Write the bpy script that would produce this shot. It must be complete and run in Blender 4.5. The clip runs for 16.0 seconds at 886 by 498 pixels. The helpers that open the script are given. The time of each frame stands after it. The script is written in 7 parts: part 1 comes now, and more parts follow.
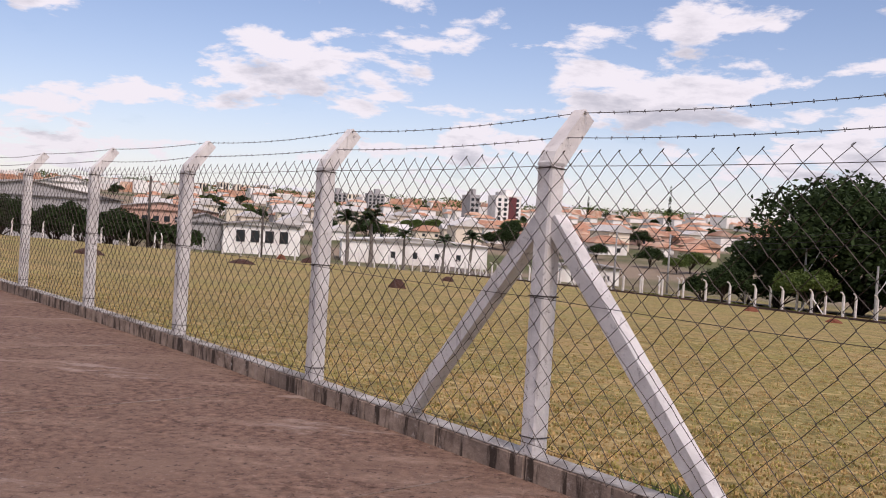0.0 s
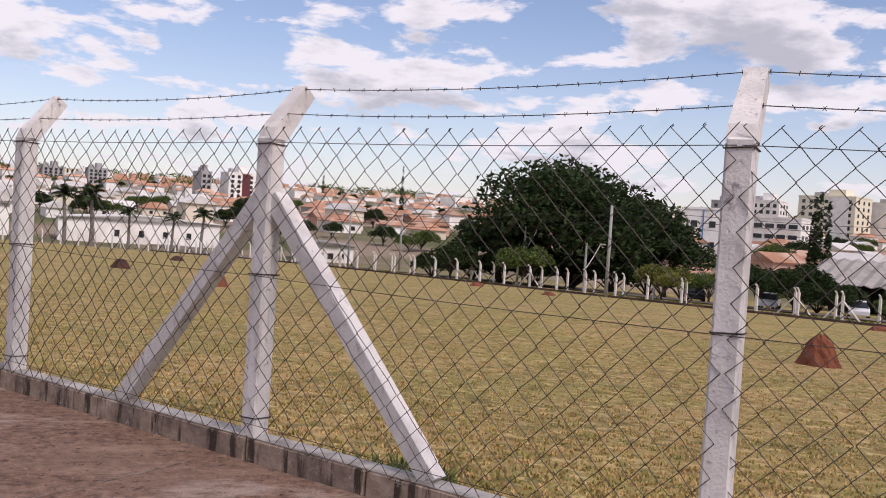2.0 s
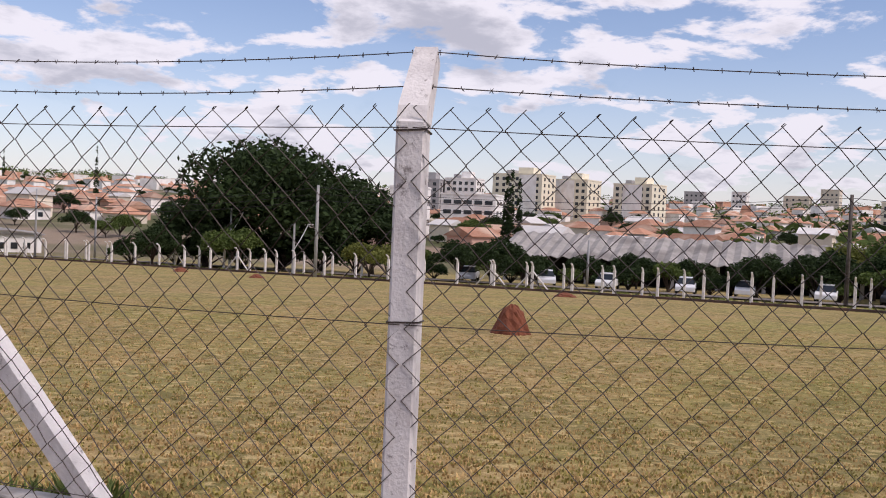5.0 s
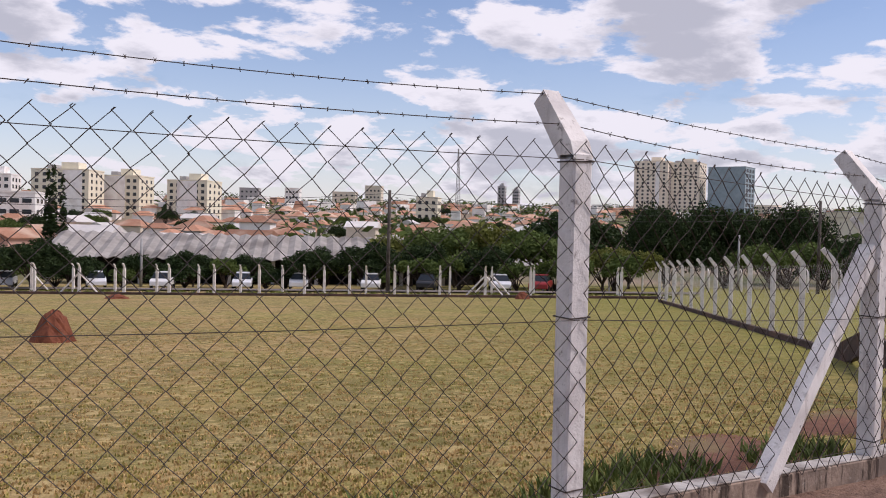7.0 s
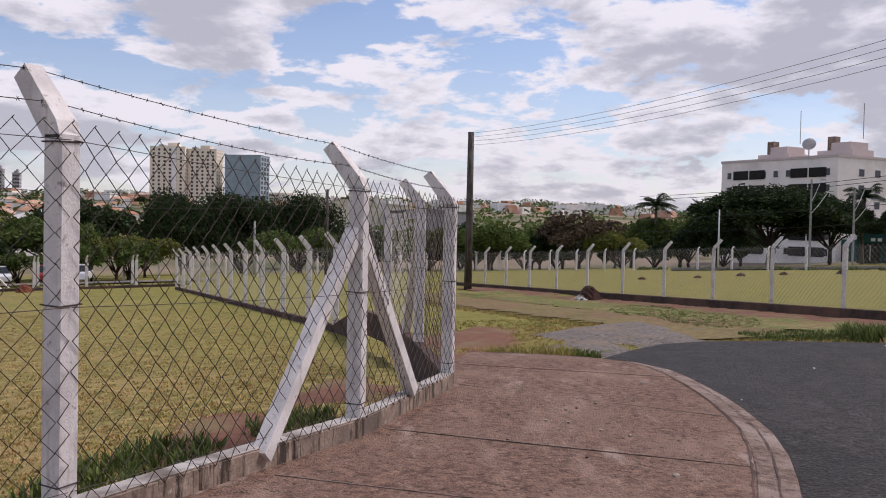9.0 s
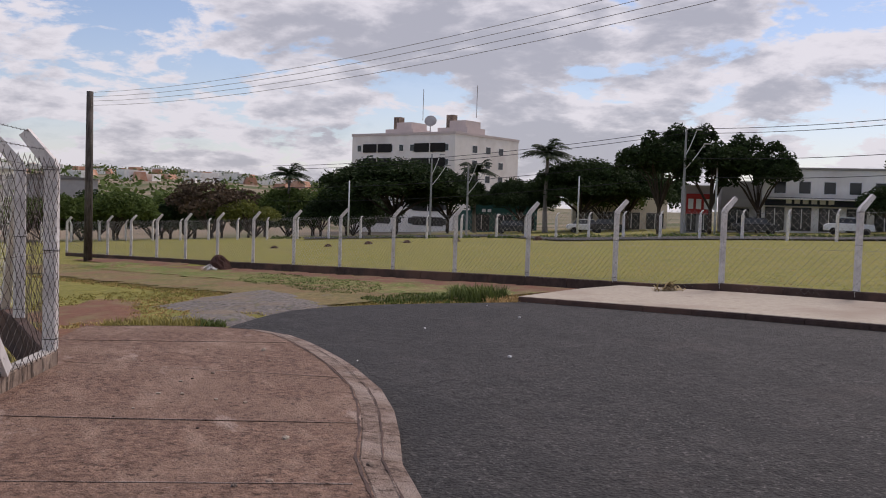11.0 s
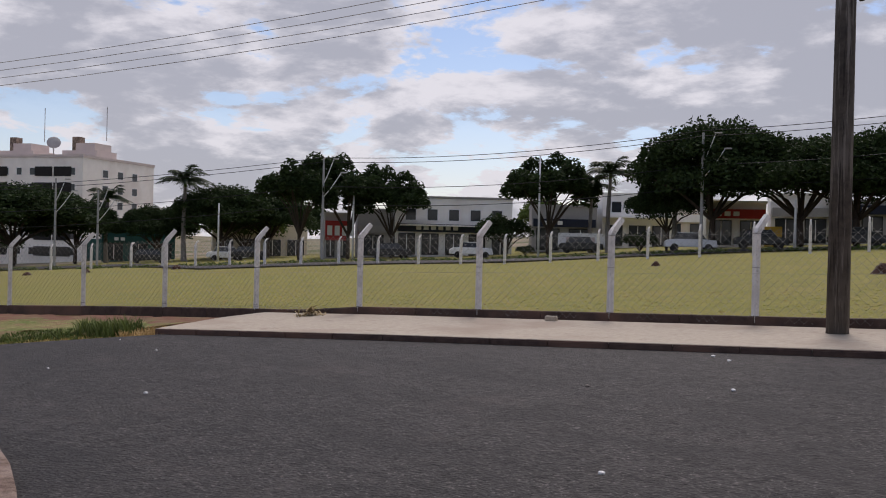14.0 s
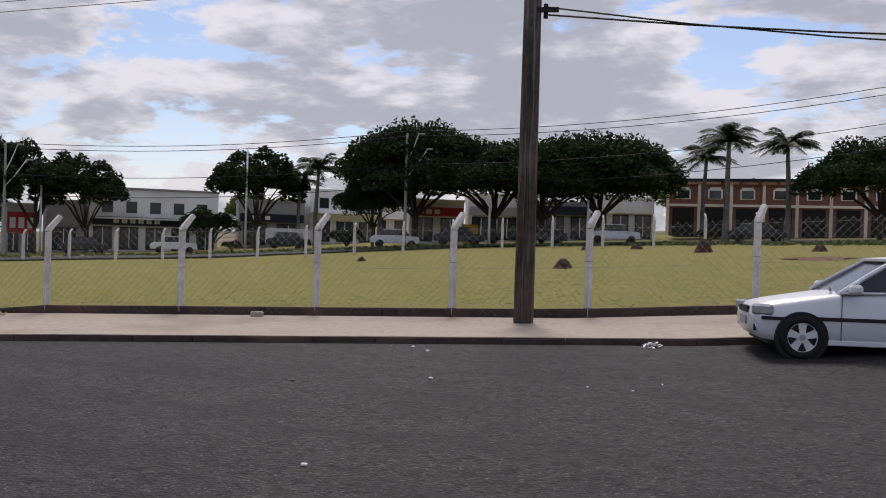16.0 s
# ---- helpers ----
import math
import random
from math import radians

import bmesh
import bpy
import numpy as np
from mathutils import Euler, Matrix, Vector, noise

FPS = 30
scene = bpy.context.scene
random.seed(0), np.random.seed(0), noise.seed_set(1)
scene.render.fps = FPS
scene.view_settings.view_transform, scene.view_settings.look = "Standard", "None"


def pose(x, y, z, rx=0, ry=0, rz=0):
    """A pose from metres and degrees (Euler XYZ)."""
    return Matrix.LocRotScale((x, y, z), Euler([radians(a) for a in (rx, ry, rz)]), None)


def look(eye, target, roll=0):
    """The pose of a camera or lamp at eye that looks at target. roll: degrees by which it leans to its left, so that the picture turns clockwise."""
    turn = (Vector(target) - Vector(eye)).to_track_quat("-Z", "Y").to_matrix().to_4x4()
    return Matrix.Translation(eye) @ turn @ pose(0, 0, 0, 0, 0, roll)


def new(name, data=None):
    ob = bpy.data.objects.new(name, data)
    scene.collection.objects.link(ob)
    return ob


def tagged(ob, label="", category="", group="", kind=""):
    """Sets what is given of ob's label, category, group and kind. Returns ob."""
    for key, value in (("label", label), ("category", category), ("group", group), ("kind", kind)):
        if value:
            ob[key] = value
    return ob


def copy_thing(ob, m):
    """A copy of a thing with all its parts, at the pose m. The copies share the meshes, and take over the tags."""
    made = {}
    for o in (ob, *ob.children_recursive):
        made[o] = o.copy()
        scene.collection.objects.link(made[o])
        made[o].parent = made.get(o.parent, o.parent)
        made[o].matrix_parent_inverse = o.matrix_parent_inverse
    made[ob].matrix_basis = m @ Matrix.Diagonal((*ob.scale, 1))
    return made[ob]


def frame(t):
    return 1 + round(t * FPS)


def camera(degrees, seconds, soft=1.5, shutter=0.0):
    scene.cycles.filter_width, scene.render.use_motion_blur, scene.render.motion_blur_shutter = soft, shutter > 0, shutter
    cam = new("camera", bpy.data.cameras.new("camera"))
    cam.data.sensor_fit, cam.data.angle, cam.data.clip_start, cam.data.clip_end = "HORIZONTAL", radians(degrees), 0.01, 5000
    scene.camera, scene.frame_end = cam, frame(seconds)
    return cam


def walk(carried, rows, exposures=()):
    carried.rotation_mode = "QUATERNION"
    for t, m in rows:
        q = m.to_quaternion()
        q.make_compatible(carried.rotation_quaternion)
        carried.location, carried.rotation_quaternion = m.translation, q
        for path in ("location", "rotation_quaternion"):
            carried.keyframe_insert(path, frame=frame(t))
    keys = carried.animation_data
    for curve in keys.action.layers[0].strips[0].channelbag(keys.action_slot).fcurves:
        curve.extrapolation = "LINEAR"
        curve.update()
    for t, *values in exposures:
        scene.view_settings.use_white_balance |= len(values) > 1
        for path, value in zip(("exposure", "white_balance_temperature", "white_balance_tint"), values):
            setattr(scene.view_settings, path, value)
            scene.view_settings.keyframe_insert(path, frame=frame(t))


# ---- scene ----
cam = camera(51.8, 16.0, soft=1.0)
PATH = [
    (0, (-0.011, -0.204, 1.597), (-0.203, 1.786, 1.545), 3.5),
    (0.5, (0.008, -0.196, 1.596), (-0.096, 1.8, 1.531), 3.2),
    (1, (0.025, -0.207, 1.588), (0.084, 1.791, 1.531), 4.5),
    (1.5, (0.055, -0.195, 1.596), (0.286, 1.79, 1.534), 3.9),
    (2, (0.081, -0.188, 1.598), (0.464, 1.774, 1.535), 3.8),
    (2.5, (0.109, -0.18, 1.599), (0.596, 1.76, 1.557), 3.5),
    (3, (0.12, -0.178, 1.599), (0.706, 1.733, 1.551), 3.4),
    (5.5, (0.378, 0.068, 1.648), (1.508, 1.717, 1.584), 2.9),
    (6, (0.386, -0.058, 1.623), (1.711, 1.439, 1.577), 3.2),
    (6.5, (0.411, -0.094, 1.634), (1.935, 1.201, 1.599), 1.8),
    (7, (0.411, -0.099, 1.64), (2.076, 1.007, 1.593), 1.4),
    (7.5, (0.37, -0.14, 1.632), (2.173, 0.723, 1.563), 1.2),
    (8, (0.363, -0.159, 1.624), (2.266, 0.453, 1.56), 1.9),
    (8.5, (0.359, -0.201, 1.625), (2.314, 0.217, 1.575), 1.5),
    (9, (0.358, -0.245, 1.625), (2.353, -0.105, 1.573), 1.2),
    (9.5, (0.382, -0.334, 1.62), (2.377, -0.471, 1.577), 0.8),
    (12, (0.39, -0.432, 1.59), (2.205, -1.269, 1.518), 2.3),
    (12.5, (0.388, -0.427, 1.586), (2.149, -1.375, 1.56), 1.7),
    (13, (0.396, -0.438, 1.594), (2.071, -1.531, 1.562), 1.4),
    (13.5, (0.398, -0.452, 1.594), (1.999, -1.651, 1.582), 1.2),
    (14, (0.423, -0.471, 1.598), (1.936, -1.778, 1.581), 1.3),
    (14.5, (0.433, -0.479, 1.598), (1.847, -1.893, 1.59), 1.0),
    (15, (0.434, -0.493, 1.589), (1.764, -1.987, 1.6), 1.1),
    (15.5, (0.423, -0.472, 1.586), (1.605, -2.085, 1.592), 1.4),
    (16, (0.371, -0.463, 1.587), (1.401, -2.177, 1.577), 1.7),
]
EXPO = [(0.0, 0.09, 6760, 25), (6.0, 0.08, 6530, 24), (8.0, 0.07, 6560, 24), (12.0, -0.17, 6680, 21), (16.0, -0.12, 6640, 20)]
walk(cam, [(t, look(eye, target, roll)) for t, eye, target, roll in PATH], EXPO)

# ---- world, sun, exposure ----
SUN_AZ, SUN_EL = 150.0, 52.0
world = bpy.data.worlds.new("sky")
scene.world = world
world.use_nodes = True
wn, wl = world.node_tree.nodes, world.node_tree.links
wn.clear()
w_out = wn.new("ShaderNodeOutputWorld")
w_sky = wn.new("ShaderNodeTexSky")
w_sky.sky_type, w_sky.sun_disc = "NISHITA", False
w_sky.sun_elevation, w_sky.sun_rotation = radians(SUN_EL), radians(SUN_AZ)
w_sky.air_density, w_sky.dust_density, w_sky.ozone_density = 1.0, 0.5, 3.0
w_bg = wn.new("ShaderNodeBackground")
w_bg.inputs["Strength"].default_value = 0.122
w_cl = wn.new("ShaderNodeBackground")
w_mix = wn.new("ShaderNodeMixShader")
w_tc = wn.new("ShaderNodeTexCoord")
w_sep = wn.new("ShaderNodeSeparateXYZ")
wl.new(w_tc.outputs["Generated"], w_sep.inputs[0])


def wmath(op, a, b=None, c=None, clamp=False):
    n = wn.new("ShaderNodeMath")
    n.operation, n.use_clamp = op, clamp
    for i, v in enumerate((a, b, c)):
        if v is None:
            continue
        if isinstance(v, (int, float)):
            n.inputs[i].default_value = v
        else:
            wl.new(v, n.inputs[i])
    return n.outputs[0]


# Heaped clouds: the direction is cast onto a level sheet that also has height, so that they crowd towards the horizon.
def wvec(lift):
    z = wmath("ADD", wmath("MAXIMUM", w_sep.outputs[2], 0.0), lift)
    den = wmath("ADD", z, 0.30)
    v = wn.new("ShaderNodeCombineXYZ")
    wl.new(wmath("DIVIDE", w_sep.outputs[0], den), v.inputs[0])
    wl.new(wmath("DIVIDE", w_sep.outputs[1], den), v.inputs[1])
    wl.new(wmath("MULTIPLY", z, 3.4), v.inputs[2])
    return v.outputs[0]


def wnoise(vec, scale, detail, rough, off, warp=0.0):
    m = wn.new("ShaderNodeMapping")
    m.inputs["Location"].default_value = off
    wl.new(vec, m.inputs[0])
    n = wn.new("ShaderNodeTexNoise")
    n.inputs["Scale"].default_value, n.inputs["Detail"].default_value, n.inputs["Roughness"].default_value = scale, detail, rough
    n.inputs["Distortion"].default_value = warp
    wl.new(m.outputs[0], n.inputs["Vector"])
    return n.outputs["Fac"]


# more cloud towards the sun's side of the sky, as the day has it
w_side = wmath("MULTIPLY_ADD", w_sep.outputs[1], -0.050, 0.018)


def wcover(lift):
    v = wvec(lift)
    body = wmath("ADD", wnoise(v, 3.7, 10.0, 0.58, (3.1, 1.7, 0.4), 0.15), wmath("MULTIPLY", wmath("SUBTRACT", wnoise(v, 1.1, 2.0, 0.5, (0.4, 5.2, 0.0)), 0.5), 0.34))
    return wmath("ADD", body, w_side)


w_cov, w_above = wcover(0.0), wcover(0.03)
w_ramp = wn.new("ShaderNodeMapRange")
w_ramp.interpolation_type = "SMOOTHSTEP"
w_ramp.inputs[1].default_value, w_ramp.inputs[2].default_value = 0.455, 0.535
wl.new(w_cov, w_ramp.inputs[0])
# bases with cloud above them, and thick middles, are greyer than tops and thin edges
w_thick = wn.new("ShaderNodeMapRange")
w_thick.interpolation_type = "SMOOTHSTEP"
w_thick.inputs[1].default_value, w_thick.inputs[2].default_value = 0.485, 0.63
wl.new(wmath("ADD", wmath("MULTIPLY", w_cov, 0.35), wmath("MULTIPLY", w_above, 0.65)), w_thick.inputs[0])
w_shade = wmath("MULTIPLY", w_thick.outputs[0], wmath("MULTIPLY_ADD", w_sep.outputs[1], -0.04, 0.70), clamp=True)
w_low = wmath("MULTIPLY", wmath("POWER", wmath("SUBTRACT", 1.0, wmath("MAXIMUM", w_sep.outputs[2], 0.0), clamp=True), 12.0), 0.66)
w_shade = wmath("MAXIMUM", w_shade, wmath("MULTIPLY", w_low, 0.36))
w_col = wn.new("ShaderNodeMix")
w_col.data_type = "RGBA"
w_col.inputs["A"].default_value, w_col.inputs["B"].default_value = (0.94, 0.97, 1.0, 1), (0.33, 0.37, 0.44, 1)
wl.new(w_shade, w_col.inputs["Factor"])
wl.new(w_col.outputs["Result"], w_cl.inputs["Color"])
w_cl.inputs["Strength"].default_value = 0.88
# a pale veil low over the horizon
w_fac = wmath("MAXIMUM", wmath("MULTIPLY", w_ramp.outputs[0], 0.93), w_low)
wl.new(w_fac, w_mix.inputs[0])
wl.new(w_sky.outputs[0], w_bg.inputs["Color"])
wl.new(w_bg.outputs[0], w_mix.inputs[1])
wl.new(w_cl.outputs[0], w_mix.inputs[2])
wl.new(w_mix.outputs[0], w_out.inputs["Surface"])

sun = new("sun", bpy.data.lights.new("sun", "SUN"))
sun.data.energy, sun.data.angle, sun.data.color = 2.7, radians(20), (1.0, 0.95, 0.87)
sun_dir = Vector((math.sin(radians(SUN_AZ)) * math.cos(radians(SUN_EL)), math.cos(radians(SUN_AZ)) * math.cos(radians(SUN_EL)), math.sin(radians(SUN_EL))))
sun.matrix_world = look(sun_dir * 50, (0, 0, 0))


# ---- materials ----
def mat(name, c1, c2, scale=4.0, rough=0.8, bump=0.3, metal=0.0, fine=None, c3=None, big=None, spec=0.3, island=0.0, rand=0.0, bdist=0.01, thin=0.0, specks=(), turn=0.0):
    """c1 to c2 by a fine grain; c3 in large patches of size 1/big."""
    m = bpy.data.materials.new(name)
    m.use_nodes = True
    nt = m.node_tree
    n, l = nt.nodes, nt.links
    p = n["Principled BSDF"]
    p.inputs["Roughness"].default_value, p.inputs["Metallic"].default_value = rough, metal
    p.inputs["Specular IOR Level"].default_value = spec
    tc = n.new("ShaderNodeTexCoord")
    geo = n.new("ShaderNodeNewGeometry")
    tex = n.new("ShaderNodeTexNoise")
    tex.inputs["Scale"].default_value, tex.inputs["Detail"].default_value, tex.inputs["Roughness"].default_value = scale, 8, 0.65
    l.new(geo.outputs["Position"], tex.inputs["Vector"])
    r = n.new("ShaderNodeMapRange")
    r.inputs[1].default_value, r.inputs[2].default_value = 0.32, 0.68
    l.new(tex.outputs["Fac"], r.inputs[0])
    mix = n.new("ShaderNodeMix")
    mix.data_type = "RGBA"
    mix.inputs["A"].default_value, mix.inputs["B"].default_value = (*c1, 1), (*c2, 1)
    l.new(r.outputs[0], mix.inputs["Factor"])
    col = mix.outputs["Result"]
    if c3:
        t2 = n.new("ShaderNodeTexNoise")
        t2.inputs["Scale"].default_value, t2.inputs["Detail"].default_value = big or scale * 0.1, 5
        l.new(geo.outputs["Position"], t2.inputs["Vector"])
        r2 = n.new("ShaderNodeMapRange")
        r2.inputs[1].default_value, r2.inputs[2].default_value, r2.inputs[4].default_value = 0.48, 0.66, 0.9
        l.new(t2.outputs["Fac"], r2.inputs[0])
        m2 = n.new("ShaderNodeMix")
        m2.data_type = "RGBA"
        m2.inputs["B"].default_value = (*c3, 1)
        l.new(r2.outputs[0], m2.inputs["Factor"])
        l.new(col, m2.inputs["A"])
        col = m2.outputs["Result"]
    for sp in specks:
        sc, lo, hi, amount, colr, stretch = sp
        mp = n.new("ShaderNodeMapping")
        mp.inputs["Scale"].default_value = stretch
        mp.inputs["Rotation"].default_value = (0, 0, turn)
        l.new(geo.outputs["Position"], mp.inputs[0])
        ts = n.new("ShaderNodeTexNoise")
        ts.inputs["Scale"].default_value, ts.inputs["Detail"].default_value, ts.inputs["Roughness"].default_value = sc, 6, 0.7
        l.new(mp.outputs[0], ts.inputs["Vector"])
        rs = n.new("ShaderNodeMapRange")
        rs.inputs[1].default_value, rs.inputs[2].default_value, rs.inputs[4].default_value = lo, hi, amount
        l.new(ts.outputs["Fac"], rs.inputs[0])
        xs = n.new("ShaderNodeMix")
        xs.data_type = "RGBA"
        xs.inputs["B"].default_value = (*colr, 1)
        l.new(rs.outputs[0], xs.inputs["Factor"])
        l.new(col, xs.inputs["A"])
        col = xs.outputs["Result"]
    if island or rand:
        hv = n.new("ShaderNodeHueSaturation")
        mr = n.new("ShaderNodeMapRange")
        k = island or rand
        mr.inputs[3].default_value, mr.inputs[4].default_value = 1 - k, 1 + k
        if island:
            l.new(geo.outputs["Random Per Island"], mr.inputs[0])
        else:
            oi = n.new("ShaderNodeObjectInfo")
            l.new(oi.outputs["Random"], mr.inputs[0])
        l.new(mr.outputs[0], hv.inputs["Value"])
        l.new(col, hv.inputs["Color"])
        col = hv.outputs["Color"]
    l.new(col, p.inputs["Base Color"])
    if bump:
        b = n.new("ShaderNodeBump")
        b.inputs["Strength"].default_value, b.inputs["Distance"].default_value = bump, bdist
        if fine:
            t3 = n.new("ShaderNodeTexNoise")
            t3.inputs["Scale"].default_value, t3.inputs["Detail"].default_value = fine, 4
            l.new(geo.outputs["Position"], t3.inputs["Vector"])
            l.new(t3.outputs["Fac"], b.inputs["Height"])
        else:
            l.new(tex.outputs["Fac"], b.inputs["Height"])
        l.new(b.outputs[0], p.inputs["Normal"])
    if thin:
        tr = n.new("ShaderNodeBsdfTranslucent")
        l.new(col, tr.inputs["Color"])
        ms = n.new("ShaderNodeMixShader")
        ms.inputs[0].default_value = thin
        l.new(p.outputs[0], ms.inputs[1])
        l.new(tr.outputs[0], ms.inputs[2])
        l.new(ms.outputs[0], n["Material Output"].inputs["Surface"])
    return m


M_CONC = mat("whitewashed_concrete", (0.78, 0.75, 0.73), (0.66, 0.63, 0.61), 9, 0.9, 0.4, c3=(0.55, 0.52, 0.51), big=3.2, fine=60, specks=((16, 0.60, 0.68, 0.75, (0.16, 0.13, 0.12), (1, 1, 1)), (5, 0.56, 0.70, 0.5, (0.27, 0.23, 0.21), (2.2, 2.2, 0.35))))
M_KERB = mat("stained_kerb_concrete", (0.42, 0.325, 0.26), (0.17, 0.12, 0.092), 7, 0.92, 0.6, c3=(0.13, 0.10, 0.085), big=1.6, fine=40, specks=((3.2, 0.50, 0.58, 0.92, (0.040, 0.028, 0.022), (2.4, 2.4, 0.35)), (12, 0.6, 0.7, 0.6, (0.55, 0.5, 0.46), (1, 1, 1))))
# stained fence kerbs and seams; also the shade on the far footpath's kerb face
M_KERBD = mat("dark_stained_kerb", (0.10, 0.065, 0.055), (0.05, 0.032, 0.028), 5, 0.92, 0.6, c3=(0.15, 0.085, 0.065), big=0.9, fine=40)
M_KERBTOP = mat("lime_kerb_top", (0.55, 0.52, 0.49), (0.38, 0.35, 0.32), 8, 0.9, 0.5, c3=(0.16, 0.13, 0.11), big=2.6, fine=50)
M_PAD = mat("red_dusted_concrete", (0.290, 0.178, 0.130), (0.070, 0.036, 0.025), 13.0, 0.92, 1.0, c3=(0.22, 0.140, 0.103), big=0.7, fine=45, bdist=0.03, turn=1.85, specks=((1.3, 0.52, 0.66, 0.6, (0.34, 0.235, 0.18), (0.6, 2.0, 1)), (4, 0.56, 0.68, 0.6, (0.075, 0.040, 0.029), (0.6, 1.7, 1)), (26, 0.58, 0.66, 0.55, (0.38, 0.28, 0.235), (1, 1, 1)), (15, 0.57, 0.64, 0.85, (0.040, 0.022, 0.016), (1, 1, 1)), (0.45, 0.58, 0.64, 0.75, (0.38, 0.29, 0.245), (0.8, 2.2, 1))))
M_ASPH = mat("asphalt", (0.043, 0.039, 0.0395), (0.004, 0.0036, 0.0037), 20, 0.78, 1.0, spec=0.30, c3=(0.015, 0.014, 0.015), big=1.6, specks=((30, 0.58, 0.64, 0.9, (0.17, 0.155, 0.15), (1, 1, 1)), (9, 0.53, 0.58, 0.9, (0.003, 0.0025, 0.0025), (1, 1, 1)), (13, 0.60, 0.66, 0.8, (0.10, 0.088, 0.084), (1, 1, 1)), (2.2, 0.52, 0.66, 0.4, (0.045, 0.04, 0.04), (1, 1, 1)), (0.5, 0.58, 0.70, 0.4, (0.07, 0.054, 0.05), (1, 1, 1)), (0.8, 0.50, 0.60, 0.55, (0.010, 0.009, 0.010), (0.6, 1.5, 1)), (5, 0.57, 0.63, 0.7, (0.004, 0.0036, 0.004), (1, 1, 1))), fine=28, bdist=0.035)
M_PADK = mat("worn_kerb_concrete", (0.32, 0.235, 0.19), (0.10, 0.062, 0.047), 11, 0.92, 1.0, c3=(0.36, 0.29, 0.25), big=1.8, bdist=0.03, fine=60, specks=((9, 0.54, 0.64, 0.8, (0.07, 0.045, 0.035), (1, 1, 1)),))
M_SLAB = mat("pale_concrete", (0.43, 0.375, 0.30), (0.34, 0.29, 0.235), 9, 0.9, 0.4, c3=(0.30, 0.24, 0.19), big=0.5, specks=((3, 0.58, 0.70, 0.6, (0.22, 0.17, 0.14), (1, 1, 1)), (20, 0.62, 0.72, 0.5, (0.2, 0.17, 0.15), (1, 1, 1))))
M_GRAVEL = mat("grey_gravel", (0.26, 0.23, 0.21), (0.065, 0.058, 0.056), 11, 0.95, 1.0, c3=(0.22, 0.165, 0.12), big=0.8, specks=((6, 0.56, 0.66, 0.7, (0.36, 0.29, 0.17), (1, 1, 1)), (3, 0.56, 0.66, 0.6, (0.10, 0.12, 0.035), (1, 1, 1))), fine=60, bdist=0.02)
M_DIRT = mat("red_earth", (0.22, 0.075, 0.04), (0.13, 0.042, 0.024), 7, 0.95, 0.9, fine=25, bdist=0.03)
M_DKDIRT = mat("dark_earth_mound", (0.085, 0.04, 0.03), (0.045, 0.022, 0.018), 7, 0.95, 0.9, fine=25, bdist=0.03)
# rust brown, with the wire's backlit shade darkened into the colour
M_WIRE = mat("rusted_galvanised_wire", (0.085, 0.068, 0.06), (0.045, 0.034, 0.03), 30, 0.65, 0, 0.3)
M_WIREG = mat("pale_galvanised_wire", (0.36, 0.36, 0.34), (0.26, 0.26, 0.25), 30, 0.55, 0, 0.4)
M_POLE = mat("weathered_dark_pole", (0.085, 0.07, 0.06), (0.04, 0.034, 0.031), 6, 0.85, 0.8, c3=(0.12, 0.105, 0.095), big=1.2, bdist=0.02, specks=((7, 0.52, 0.60, 0.8, (0.19, 0.17, 0.155), (2.5, 2.5, 0.12)), (9, 0.55, 0.62, 0.85, (0.018, 0.015, 0.013), (2.5, 2.5, 0.10))))
M_POLEG = mat("grey_concrete_pole", (0.36, 0.36, 0.36), (0.28, 0.28, 0.28), 3, 0.85, 0.2)
M_WHITEP = mat("white_painted_pole", (0.70, 0.70, 0.70), (0.60, 0.60, 0.60), 3, 0.6, 0)
M_BARK = mat("bark", (0.075, 0.055, 0.042), (0.04, 0.03, 0.024), 8, 0.95, 0.7)
M_PALMT = mat("palm_trunk", (0.22, 0.20, 0.18), (0.13, 0.115, 0.10), 5, 0.9, 0.4)
M_LEAF = mat("dark_foliage", (0.038, 0.062, 0.021), (0.017, 0.032, 0.011), 1.1, 0.75, 0, island=0.35, thin=0.22, spec=0.15)
M_LEAFG = mat("green_foliage", (0.115, 0.155, 0.042), (0.06, 0.095, 0.026), 0.9, 0.75, 0, island=0.35, thin=0.25, spec=0.15)
M_LEAFY = mat("yellowish_foliage", (0.19, 0.20, 0.05), (0.11, 0.13, 0.034), 0.9, 0.75, 0, island=0.35, thin=0.25, spec=0.15)
M_LEAFB = mat("brownish_foliage", (0.12, 0.085, 0.055), (0.07, 0.05, 0.036), 0.9, 0.8, 0, island=0.35, thin=0.15, spec=0.15)
M_FROND = mat("palm_frond", (0.036, 0.062, 0.022), (0.018, 0.034, 0.012), 2, 0.6, 0, island=0.25, thin=0.2)
M_GRASSB = mat("grass_blade", (0.37, 0.31, 0.095), (0.22, 0.195, 0.058), 2, 0.8, 0, island=0.35, thin=0.2)
M_GRASSY = mat("olive_grass_blade", (0.40, 0.40, 0.085), (0.28, 0.29, 0.06), 2, 0.85, 0, island=0.3, thin=0.2)
M_VERGE = mat("worn_verge", (0.27, 0.20, 0.085), (0.105, 0.095, 0.034), 5, 0.95, 0.9, c3=(0.20, 0.115, 0.065), big=0.45, fine=34, bdist=0.03, specks=((0.8, 0.52, 0.64, 0.75, (0.10, 0.125, 0.03), (1, 1, 1)), (2.0, 0.58, 0.68, 0.6, (0.17, 0.15, 0.13), (1, 1, 1))))
